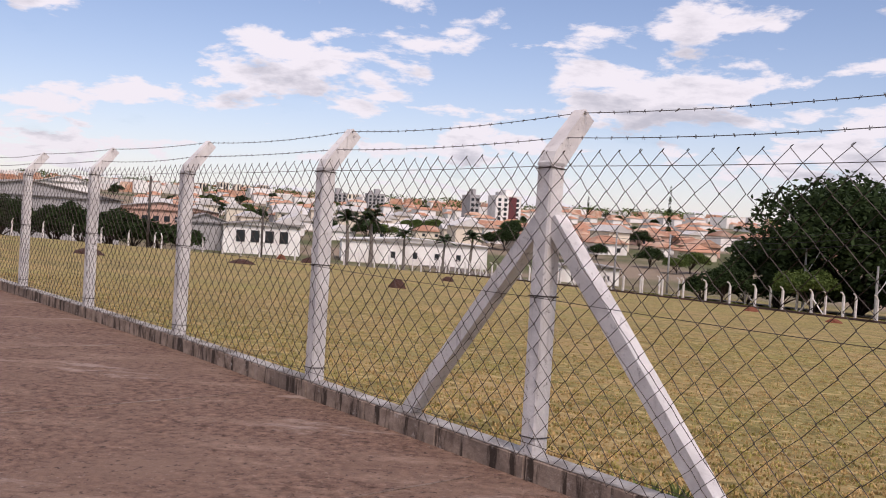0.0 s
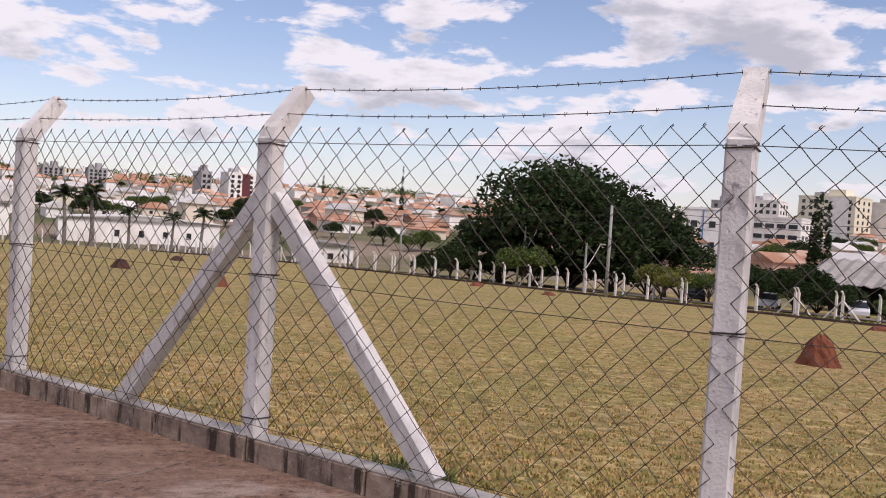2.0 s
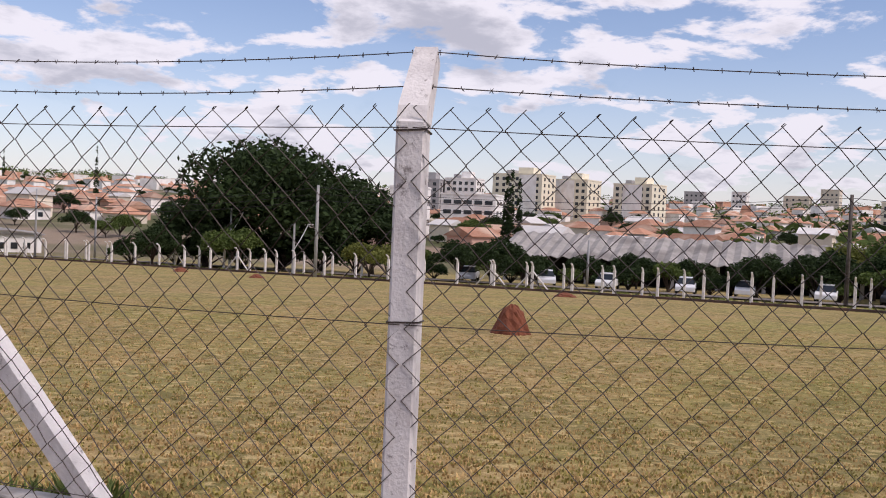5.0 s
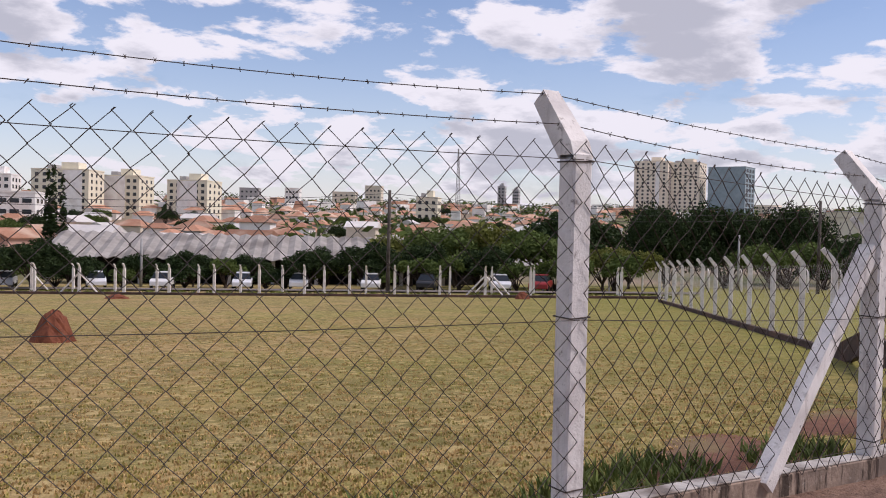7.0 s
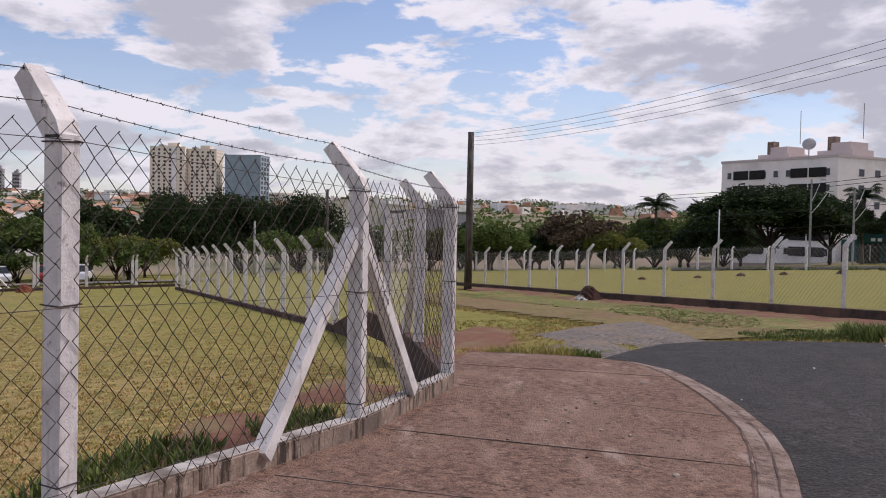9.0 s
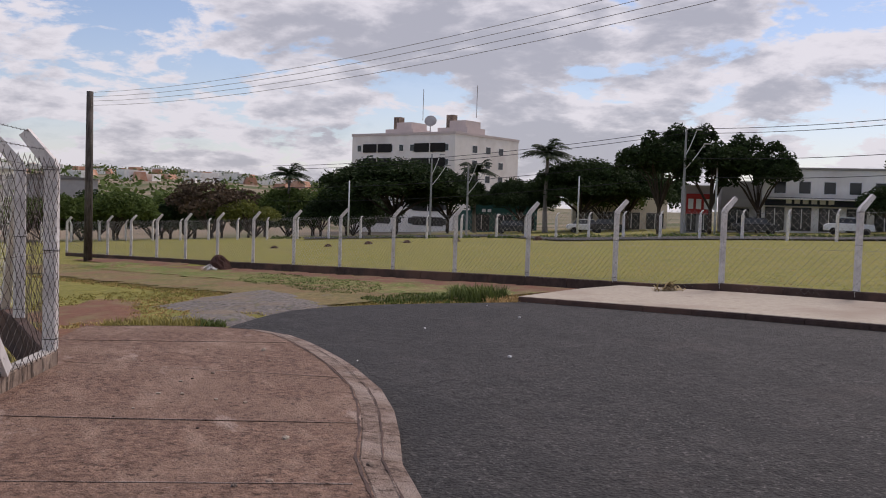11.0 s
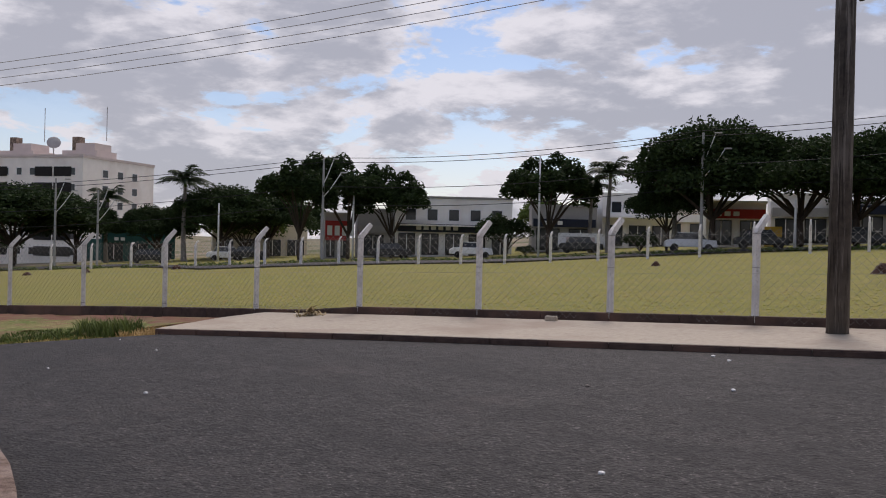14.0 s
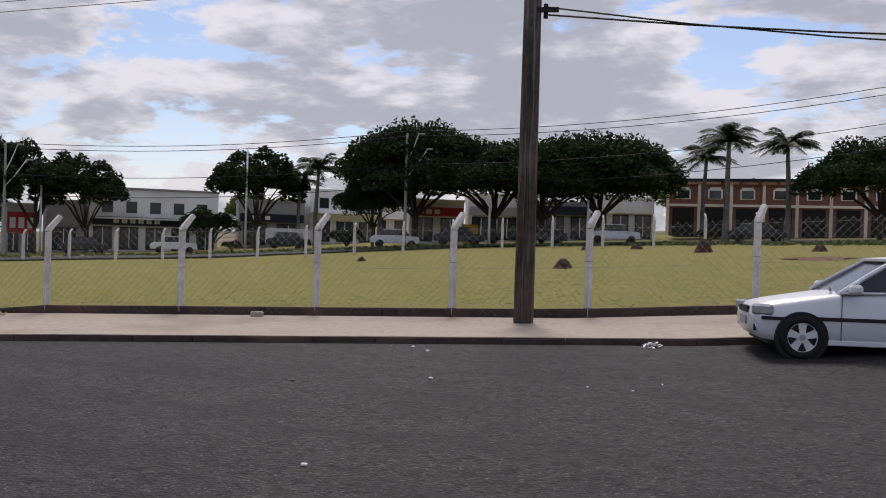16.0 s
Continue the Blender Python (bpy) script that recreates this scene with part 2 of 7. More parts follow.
M_GRASSG = mat("lush_grass_blade", (0.13, 0.165, 0.042), (0.055, 0.085, 0.022), 2, 0.8, 0, island=0.35, thin=0.2)
M_GRASSD = mat("dry_grass_blade", (0.53, 0.365, 0.165), (0.35, 0.235, 0.095), 2, 0.85, 0, island=0.35, thin=0.2)
M_ROOF = mat("clay_roof_tiles", (0.43, 0.225, 0.145), (0.29, 0.145, 0.092), 2.0, 0.85, 0.3, c3=(0.50, 0.36, 0.27), big=0.15, rand=0.3)
M_ROOFG = mat("fibre_cement_roof", (0.36, 0.34, 0.32), (0.25, 0.235, 0.22), 0.8, 0.9, 0.2, c3=(0.17, 0.155, 0.145), big=0.2)
M_ROOFW = mat("pale_metal_roof", (0.62, 0.60, 0.57), (0.52, 0.50, 0.48), 0.5, 0.6, 0.1, rand=0.15)
M_WALLW = mat("white_plaster", (0.90, 0.88, 0.85), (0.82, 0.80, 0.77), 0.6, 0.9, 0.1, c3=(0.70, 0.66, 0.62), big=0.25)
M_WALLC = mat("cream_plaster", (0.76, 0.68, 0.56), (0.68, 0.60, 0.49), 0.6, 0.9, 0.1, rand=0.12)
M_WALLA = mat("warm_white_render", (0.90, 0.85, 0.80), (0.82, 0.77, 0.72), 0.6, 0.9, 0.1, c3=(0.72, 0.66, 0.61), big=0.2)
M_WALLY = mat("yellow_plaster", (0.80, 0.75, 0.60), (0.72, 0.67, 0.53), 0.6, 0.9, 0.1)
M_WALLP = mat("pinkish_plaster", (0.62, 0.40, 0.32), (0.54, 0.34, 0.27), 0.6, 0.9, 0.1, rand=0.12)
M_WALLG = mat("grey_plaster", (0.42, 0.41, 0.41), (0.34, 0.33, 0.33), 0.6, 0.9, 0.1)
M_WALLD = mat("dark_red_plaster", (0.16, 0.05, 0.055), (0.12, 0.04, 0.045), 0.6, 0.9, 0.1)
M_BRICK = mat("brick_red_facade", (0.27, 0.12, 0.09), (0.20, 0.09, 0.07), 3, 0.9, 0.3)
M_TAUPE = mat("taupe_plaster", (0.62, 0.53, 0.50), (0.55, 0.47, 0.45), 0.6, 0.9, 0.1)
M_TEAL = mat("dark_green_front", (0.018, 0.085, 0.075), (0.013, 0.06, 0.055), 1, 0.6, 0)
M_NAVY = mat("navy_sign_board", (0.018, 0.024, 0.05), (0.013, 0.018, 0.038), 1, 0.5, 0)
M_RED = mat("red_sign_board", (0.42, 0.03, 0.03), (0.34, 0.025, 0.025), 1, 0.5, 0)
M_YEL = mat("yellow_board", (0.62, 0.38, 0.03), (0.52, 0.32, 0.03), 1, 0.5, 0)
M_BLUE = mat("blue_panel", (0.06, 0.20, 0.48), (0.05, 0.16, 0.40), 1, 0.5, 0)
M_WHITE = mat("white_sign_paint", (0.78, 0.78, 0.78), (0.70, 0.70, 0.70), 2, 0.6, 0)
# near-black colour that stands for the shade inside openings
M_INSHADE = mat("dark_interior", (0.022, 0.020, 0.019), (0.014, 0.013, 0.013), 1, 0.8, 0)
M_GLASS = mat("window_glass", (0.030, 0.036, 0.042), (0.022, 0.027, 0.032), 0.5, 0.12, 0, spec=0.5)
M_GLASSB = mat("blue_tower_glass", (0.26, 0.34, 0.38), (0.18, 0.25, 0.28), 0.2, 0.2, 0, spec=0.5)
M_STRAW = mat("straw", (0.42, 0.33, 0.18), (0.30, 0.22, 0.11), 6, 0.95, 0.3)
M_SILVER = mat("silver_car_paint", (0.74, 0.75, 0.78), (0.70, 0.71, 0.74), 0.5, 0.28, 0, 0.08, spec=0.5)
M_CARW = mat("white_car_paint", (0.72, 0.72, 0.72), (0.68, 0.68, 0.68), 0.5, 0.3, 0, spec=0.5)
M_CARD = mat("dark_car_paint", (0.03, 0.032, 0.036), (0.025, 0.026, 0.03), 0.5, 0.25, 0, 0.2, spec=0.5)
M_CARR = mat("red_car_paint", (0.30, 0.02, 0.02), (0.26, 0.02, 0.02), 0.5, 0.3, 0, spec=0.5)
M_TYRE = mat("tyre_rubber", (0.018, 0.018, 0.018), (0.012, 0.012, 0.012), 20, 0.8, 0.2)
M_ALLOY = mat("alloy_rim", (0.72, 0.72, 0.73), (0.64, 0.64, 0.65), 3, 0.35, 0, 0.1)
M_TRIM = mat("black_plastic_trim", (0.02, 0.02, 0.022), (0.014, 0.014, 0.016), 20, 0.6, 0)
M_LAMPG = mat("headlight_glass", (0.55, 0.56, 0.58), (0.40, 0.41, 0.43), 12, 0.12, 0, 0.3, spec=0.6)


def ground_mat():
    """Dry lawn: olive and straw in patches, a few bare red spots, worn fine grain."""
    m = mat("dry_lawn", (0.47, 0.335, 0.150), (0.085, 0.064, 0.026), 17, 0.95, 0.9, fine=34, bdist=0.04)
    n, l = m.node_tree.nodes, m.node_tree.links
    p = n["Principled BSDF"]
    base = p.inputs["Base Color"].links[0].from_socket
    geo = n.new("ShaderNodeNewGeometry")
    for scale, lo, hi, top, colr, stretch in ((0.12, 0.46, 0.62, 0.75, (0.285, 0.245, 0.068), (1, 1, 1)), (0.42, 0.50, 0.64, 0.55, (0.20, 0.160, 0.050), (1, 1, 1)), (1.1, 0.54, 0.68, 0.6, (0.27, 0.135, 0.058), (1, 1, 1)), (0.55, 0.50, 0.72, 0.7, (0.44, 0.285, 0.11), (1, 1, 1)), (1.9, 0.60, 0.74, 0.6, (0.33, 0.175, 0.09), (1, 1, 1)), (0.05, 0.50, 0.60, 0.45, (0.27, 0.245, 0.075), (0.3, 2.2, 1)), (0.21, 0.53, 0.63, 0.55, (0.175, 0.130, 0.050), (0.7, 1.5, 1)), (0.3, 0.50, 0.62, 0.72, (0.43, 0.275, 0.135), (1, 1, 1)), (2.6, 0.53, 0.60, 0.7, (0.10, 0.078, 0.024), (1, 1, 1)), (4.5, 0.54, 0.61, 0.75, (0.60, 0.44, 0.21), (1, 1, 1))):
        mp = n.new("ShaderNodeMapping")
        mp.inputs["Scale"].default_value = stretch
        mp.inputs["Location"].default_value = (scale * 37, scale * 11, 0)
        l.new(geo.outputs["Position"], mp.inputs[0])
        t = n.new("ShaderNodeTexNoise")
        t.inputs["Scale"].default_value, t.inputs["Detail"].default_value = scale, 7
        t.inputs["Roughness"].default_value = 0.62
        l.new(mp.outputs[0], t.inputs["Vector"])
        r = n.new("ShaderNodeMapRange")
        r.inputs[1].default_value, r.inputs[2].default_value, r.inputs[4].default_value = lo, hi, top
        l.new(t.outputs["Fac"], r.inputs[0])
        x = n.new("ShaderNodeMix")
        x.data_type = "RGBA"
        x.inputs["B"].default_value = (*colr, 1)
        l.new(r.outputs[0], x.inputs["Factor"])
        l.new(base, x.inputs["A"])
        base = x.outputs["Result"]
    dot = n.new("ShaderNodeVectorMath")
    dot.operation = "DOT_PRODUCT"
    dot.inputs[1].default_value = (-0.6, 0.8, 0.0)
    l.new(geo.outputs["Position"], dot.inputs[0])
    dr = n.new("ShaderNodeMapRange")
    dr.inputs[1].default_value, dr.inputs[2].default_value, dr.inputs[3].default_value, dr.inputs[4].default_value = -12.0, 3.0, 0.75, 0.2
    l.new(dot.outputs["Value"], dr.inputs[0])
    gv = n.new("ShaderNodeTexNoise")
    gv.inputs["Scale"].default_value, gv.inputs["Detail"].default_value, gv.inputs["Roughness"].default_value = 1.3, 12, 0.86
    l.new(geo.outputs["Position"], gv.inputs["Vector"])
    gx = n.new("ShaderNodeMix")
    gx.data_type = "RGBA"
    gx.inputs["A"].default_value, gx.inputs["B"].default_value = (0.095, 0.120, 0.014, 1), (0.245, 0.232, 0.036, 1)
    gr = n.new("ShaderNodeMapRange")
    gr.inputs[1].default_value, gr.inputs[2].default_value = 0.34, 0.64
    l.new(gv.outputs["Fac"], gr.inputs[0])
    l.new(gr.outputs[0], gx.inputs["Factor"])
    gm = n.new("ShaderNodeMix")
    gm.data_type = "RGBA"
    l.new(dr.outputs[0], gm.inputs["Factor"])
    l.new(base, gm.inputs["A"])
    l.new(gx.outputs["Result"], gm.inputs["B"])
    base = gm.outputs["Result"]
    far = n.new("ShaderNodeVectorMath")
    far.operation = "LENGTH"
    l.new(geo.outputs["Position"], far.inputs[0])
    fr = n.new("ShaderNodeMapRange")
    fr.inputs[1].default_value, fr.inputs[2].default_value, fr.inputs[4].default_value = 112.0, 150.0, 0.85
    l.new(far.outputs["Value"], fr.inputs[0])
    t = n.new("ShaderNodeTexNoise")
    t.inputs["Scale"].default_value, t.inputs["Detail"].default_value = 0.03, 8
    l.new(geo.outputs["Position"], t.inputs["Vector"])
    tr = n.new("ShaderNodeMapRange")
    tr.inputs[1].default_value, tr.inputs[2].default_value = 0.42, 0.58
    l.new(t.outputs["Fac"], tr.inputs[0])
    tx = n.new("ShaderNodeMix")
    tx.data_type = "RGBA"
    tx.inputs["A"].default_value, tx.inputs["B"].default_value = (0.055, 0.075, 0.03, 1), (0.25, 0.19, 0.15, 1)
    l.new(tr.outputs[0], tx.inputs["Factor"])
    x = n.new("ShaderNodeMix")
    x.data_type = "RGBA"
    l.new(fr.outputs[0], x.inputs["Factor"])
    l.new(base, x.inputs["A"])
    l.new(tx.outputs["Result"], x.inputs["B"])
    l.new(x.outputs["Result"], p.inputs["Base Color"])
    return m


M_LAWN = ground_mat()


# ---- helpers for building ----
def link_bm(name, bm, material, parent=None, label="", smooth=False, mats=None):
    me = bpy.data.meshes.new(name)
    bm.normal_update()
    bm.to_mesh(me)
    bm.free()
    for x in (mats or [material]):
        me.materials.append(x)
    if smooth:
        me.polygons.foreach_set("use_smooth", [True] * len(me.polygons))
    ob = new(name, me)
    if parent is not None:
        ob.parent = parent
    if label:
        ob["label"] = label
    return ob


def part(name, bm, material, parent, label="", smooth=False):
    return link_bm(name, bm, material, parent, label, smooth)


def twin(ob, m, parent=None):
    """Another object on the same mesh."""
    o = bpy.data.objects.new(ob.name.split(".")[0], ob.data)
    scene.collection.objects.link(o)
    o.parent = parent if parent is not None else ob.parent
    o.matrix_basis = m
    return o


def empty(name, m, label, category, group="", kind=""):
    e = new(name)
    e.empty_display_size = 0.2
    e.matrix_basis = m
    return tagged(e, label, category, group, kind)


def box(bm, c, s, rz=0.0, taper=1.0, m=None):
    """A box with its middle at c and sizes s; taper: the top's share of the base."""
    hx, hy, hz = s[0] / 2, s[1] / 2, s[2] / 2
    rot = Matrix.Rotation(radians(rz), 3, "Z")
    vs = []
    for z, k in ((-hz, 1.0), (hz, taper)):
        for x, y in ((-hx, -hy), (hx, -hy), (hx, hy), (-hx, hy)):
            v = rot @ Vector((x * k, y * k, z)) + Vector(c)
            vs.append(bm.verts.new(m @ v if m else v))
    for f in ((0, 3, 2, 1), (4, 5, 6, 7), (0, 1, 5, 4), (1, 2, 6, 5), (2, 3, 7, 6), (3, 0, 4, 7)):
        bm.faces.new([vs[i] for i in f])
    return vs


def boxed(c, s, rz=0.0, bevel=0.0, taper=1.0):
    bm = bmesh.new()
    box(bm, c, s, rz, taper)
    if bevel:
        bmesh.ops.bevel(bm, geom=list(bm.edges), offset=bevel, segments=1, affect="EDGES")
    return bm


def tube(bm, pts, rad, sides=6, cap=True):
    """A tube along pts; rad one number or one for each point."""
    pts = [Vector(p) for p in pts]
    rads = rad if isinstance(rad, (list, tuple)) else [rad] * len(pts)
    rings = []
    for i, p in enumerate(pts):
        d = (pts[min(i + 1, len(pts) - 1)] - pts[max(i - 1, 0)]).normalized()
        a = d.cross(Vector((0, 0, 1)))
        a = a.normalized() if a.length > 1e-4 else Vector((1, 0, 0))
        b = d.cross(a).normalized()
        rings.append([bm.verts.new(p + rads[i] * (math.cos(k * 2 * math.pi / sides) * a + math.sin(k * 2 * math.pi / sides) * b)) for k in range(sides)])
    for r0, r1 in zip(rings, rings[1:]):
        for k in range(sides):
            bm.faces.new((r0[k], r0[(k + 1) % sides], r1[(k + 1) % sides], r1[k]))
    if cap:
        bm.faces.new(rings[0][::-1])
        bm.faces.new(rings[-1])


def mesh_np(name, verts, faces, material, parent=None, label="", smooth=False):
    me = bpy.data.meshes.new(name)
    me.from_pydata(verts.tolist() if hasattr(verts, "tolist") else verts, [], faces.tolist() if hasattr(faces, "tolist") else faces)
    me.materials.append(material)
    if smooth:
        me.polygons.foreach_set("use_smooth", [True] * len(me.polygons))
    ob = new(name, me)
    if parent is not None:
        ob.parent = parent
    if label:
        ob["label"] = label
    return ob


OX, OY = 0.4, -0.4


def polar(az, d):
    """The place at a bearing (degrees clockwise from +y) and a distance from the standpoint."""
    return OX + d * math.sin(radians(az)), OY + d * math.cos(radians(az))


def smooth01(a, b, v):
    k = min(1.0, max(0.0, (v - a) / (b - a)))
    return k * k * (3 - 2 * k)


FENCE1 = [(-14.9, 20.6), (-12.75, 18.45), (-10.6, 16.35), (-8.4, 14.25), (-6.155, 12.07), (-3.98, 9.93), (-1.855, 7.73), (0.085, 5.70), (2.137, 3.563), (4.82, 2.0), (7.74, 0.965), (10.5, 0.39)]


def dist_fence(x, y):
    best = 1e9
    for (ax, ay), (bx, by) in zip(FENCE1, FENCE1[1:]):
        dx, dy = bx - ax, by - ay
        k = min(1.0, max(0.0, ((x - ax) * dx + (y - ay) * dy) / (dx * dx + dy * dy)))
        best = min(best, math.hypot(x - ax - k * dx, y - ay - k * dy))
    return best


SLOPE_S, SLOPE_Z = (-130.0, -30.0, -24.0, -9.0, 0.0, 6.0, 20.0, 40.0, 200.0), (6.5, 1.6, 1.2, 0.12, -0.2, -0.46, -1.18, -2.13, -10.1)


def plane_z(x, y):
    """An even fall to the north-east, with a rise towards the avenue."""
    return float(np.interp(0.6 * x + 0.8 * y, SLOPE_S, SLOPE_Z))


HILL = ((90, -5), (140, -6.5), (190, -5), (250, -2.5), (330, -0.5), (400, 0.5), (700, 14), (1200, 29), (2000, 47), (4600, 70))


ROAD = [(-20.0, 9.4), (-5.0, 0.25), (2.0, -1.4), (6.0, -1.6), (8.6, -2.15), (11.3, -2.2), (13.4, -2.1), (14.6, -1.4), (15.9, -2.0), (17.0, -2.6), (18.0, -3.3), (18.5, -4.2), (18.4, -5.4), (18.0, -6.8), (17.7, -7.9)]
FN, FE = (0.3907, -0.9205), (-0.9205, -0.3907)


def across(p, u):
    """A place p metres out towards the far fence and u metres along it."""
    return OX + p * FN[0] + u * FE[0], OY + p * FN[1] + u * FE[1]


ROAD += [across(14.2, -13.0), across(14.9, 26.0), (-30.0, -36.0), (-60.0, -30.0)]
FAR_PAVE = [across(13.85, -13.1), across(14.2, -6.0), across(14.7, 4.0), across(14.7, 26.0), across(17.75, 26.0), across(17.75, -13.4), across(16.4, -13.5)]


def inside(x, y, poly):
    hit = False
    for (ax, ay), (bx, by) in zip(poly, poly[1:] + poly[:1]):
        if (ay > y) != (by > y) and x < (bx - ax) * (y - ay) / (by - ay) + ax:
            hit = not hit
    return hit


def ground_z(x, y):
    """The lie of the land: one even slope, a levelled strip by the near fence, and a valley with a far hillside."""
    z = max(-10.0, min(6.0, plane_z(x, y)))
    r = math.hypot(x, y)
    if r < 40:
        side = max((bx - ax) * (y - ay) - (by - ay) * (x - ax) for (ax, ay), (bx, by) in zip(FENCE1, FENCE1[1:]) if min(ax, bx) - 0.5 <= x <= max(ax, bx) + 0.5) if -15 < x < 10.5 else (1 if x > 9 and y > 0.25 * (x - 10.5) + 0.55 else -1)
        if side > 0:
            z += 0.30 * math.exp(-(dist_fence(x, y) / 4.5) ** 2)
        else:
            z -= 0.08
        if inside(x, y, ROAD) or inside(x, y, FAR_PAVE):
            z -= 0.06
    if r > 95:
        a = math.degrees(math.atan2(x, y))
        sector = smooth01(-150, -70, a) * (1 - smooth01(92, 118, a))
        hill = np.interp(r, [h[0] for h in HILL], [h[1] for h in HILL])
        w = smooth01(95, 190, r) * sector
        z = z * (1 - w) + float(hill) * w
        z += (1 - sector) * smooth01(300, 2500, r) * 8
    return z


def on_ground(az, d, dz=0.0):
    x, y = polar(az, d)
    return x, y, ground_z(x, y) + dz


# ---- ground ----
def build_ground():
    radii = [0.0] + [1.2 * 1.075 ** k for k in range(115)]
    radii = [r for r in radii if r < 4600]
    na = 220
    vs, fs = [(2.0, 0.0, ground_z(2.0, 0.0))], []
    for r in radii[1:]:
        for k in range(na):
            a = 2 * math.pi * k / na
            x, y = 2.0 + r * math.sin(a), r * math.cos(a)
            vs.append((x, y, ground_z(x, y)))
    for k in range(na):
        fs.append((0, 1 + (k + 1) % na, 1 + k))
    for i in range(len(radii) - 2):
        b0, b1 = 1 + i * na, 1 + (i + 1) * na
        for k in range(na):
            fs.append((b0 + k, b0 + (k + 1) % na, b1 + (k + 1) % na, b1 + k))
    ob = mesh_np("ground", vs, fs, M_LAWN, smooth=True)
    tagged(ob, "dry olive and straw coloured lawn on a gentle slope", "ground", kind="structure")
    return ob


build_ground()


def slab(name, outline, top, thick, material, label, category, cells=()):
    """A flat slab over an outline; top(x, y) gives its height."""
    bm = bmesh.new()
    bm.faces.new([bm.verts.new((x, y, 0)) for x, y in outline])
    for s in SLOPE_S[1:-1] + (0.5 * (SLOPE_S[3] + SLOPE_S[4]),):
        bmesh.ops.bisect_plane(bm, geom=bm.verts[:] + bm.edges[:] + bm.faces[:], plane_co=(0.6 * s, 0.8 * s, 0), plane_no=(0.6, 0.8, 0))
    for co, no in cells:
        bmesh.ops.bisect_plane(bm, geom=bm.verts[:] + bm.edges[:] + bm.faces[:], plane_co=co, plane_no=no)
    bmesh.ops.triangulate(bm, faces=bm.faces[:])
    got = bmesh.ops.extrude_face_region(bm, geom=bm.faces[:])
    low = {v for v in got["geom"] if isinstance(v, bmesh.types.BMVert)}
    for v in bm.verts:
        v.co.z = top(v.co.x, v.co.y) - (thick if v in low else 0.0)
    bmesh.ops.recalc_face_normals(bm, faces=bm.faces)
    ob = link_bm(name, bm, material)
    return tagged(ob, label, category, kind="structure")


def pad_z(x, y):
    """The footpath: level, then falling towards the corner."""
    return float(np.interp(x, (5.2, 7.7, 10.4, 15.4), (0.0, -0.113, -0.172, -0.42)))


def road_z(x, y):
    """The road: level with the foot of the near kerb, then following the slope."""
    near = min(math.hypot(x - kx, y - ky) for kx, ky in KERB_LINE)
    base = plane_z(x, y)
    return base + (max(base, pad_z(x, y) - 0.13) - base) * math.exp(-(near / 3.5) ** 2) + 0.015


KERB_CURVE = [(-20.0, 9.5), (-12.0, 4.2), (-5.0, 0.3), (-1.0, -1.0), (2.0, -1.55), (4.0, -1.62), (5.0, -1.66), (6.0, -1.80), (6.8, -2.01), (7.74, -2.23), (8.68, -2.37), (9.85, -2.42), (11.3, -2.42), (12.4, -2.39), (13.4, -2.30), (14.2, -2.02), (14.65, -1.55), (14.9, -0.95), (15.0, -0.3), (15.0, 0.3)]


def resample(pts, step):
    out = [pts[0]]
    for a, b in zip(pts, pts[1:]):
        n = max(1, round(math.hypot(b[0] - a[0], b[1] - a[1]) / step))
        out += [(a[0] + (b[0] - a[0]) * k / n, a[1] + (b[1] - a[1]) * k / n) for k in range(1, n + 1)]
    return out


def offset_line(pts, d):
    out = []
    for i, p in enumerate(pts):
        a, b = pts[max(0, i - 1)], pts[min(len(pts) - 1, i + 1)]
        dx, dy = b[0] - a[0], b[1] - a[1]
        k = math.hypot(dx, dy) or 1.0
        out.append((p[0] - dy / k * d, p[1] + dx / k * d))
    return out


KERB_LINE = resample(KERB_CURVE, 0.6)
slab("pavement", KERB_LINE + [(13.0, 0.55), (10.8, 0.36)] + [(x - 0.02, y - 0.06) for x, y in FENCE1[::-1]] + [(-22.0, 26.0)], pad_z, 0.5, M_PAD, "red-dusted concrete footpath with tooled joints", "pavement", [((v, 0, 0), (1, 0, 0)) for v in (5.2, 7.7, 10.4)])
slab("road", ROAD, road_z, 0.3, M_ASPH, "worn dark asphalt road surface with loose grit", "road", [((-8 + 1.25 * k, 0, 0), (1, 0, 0)) for k in range(21)] + [((0, -13 + 1.25 * k, 0), (0, 1, 0)) for k in range(14)])

slab("far_pavement", FAR_PAVE, lambda x, y: plane_z(x, y) + 0.12, 0.4, M_SLAB, "pale concrete footpath with a low kerb", "pavement")



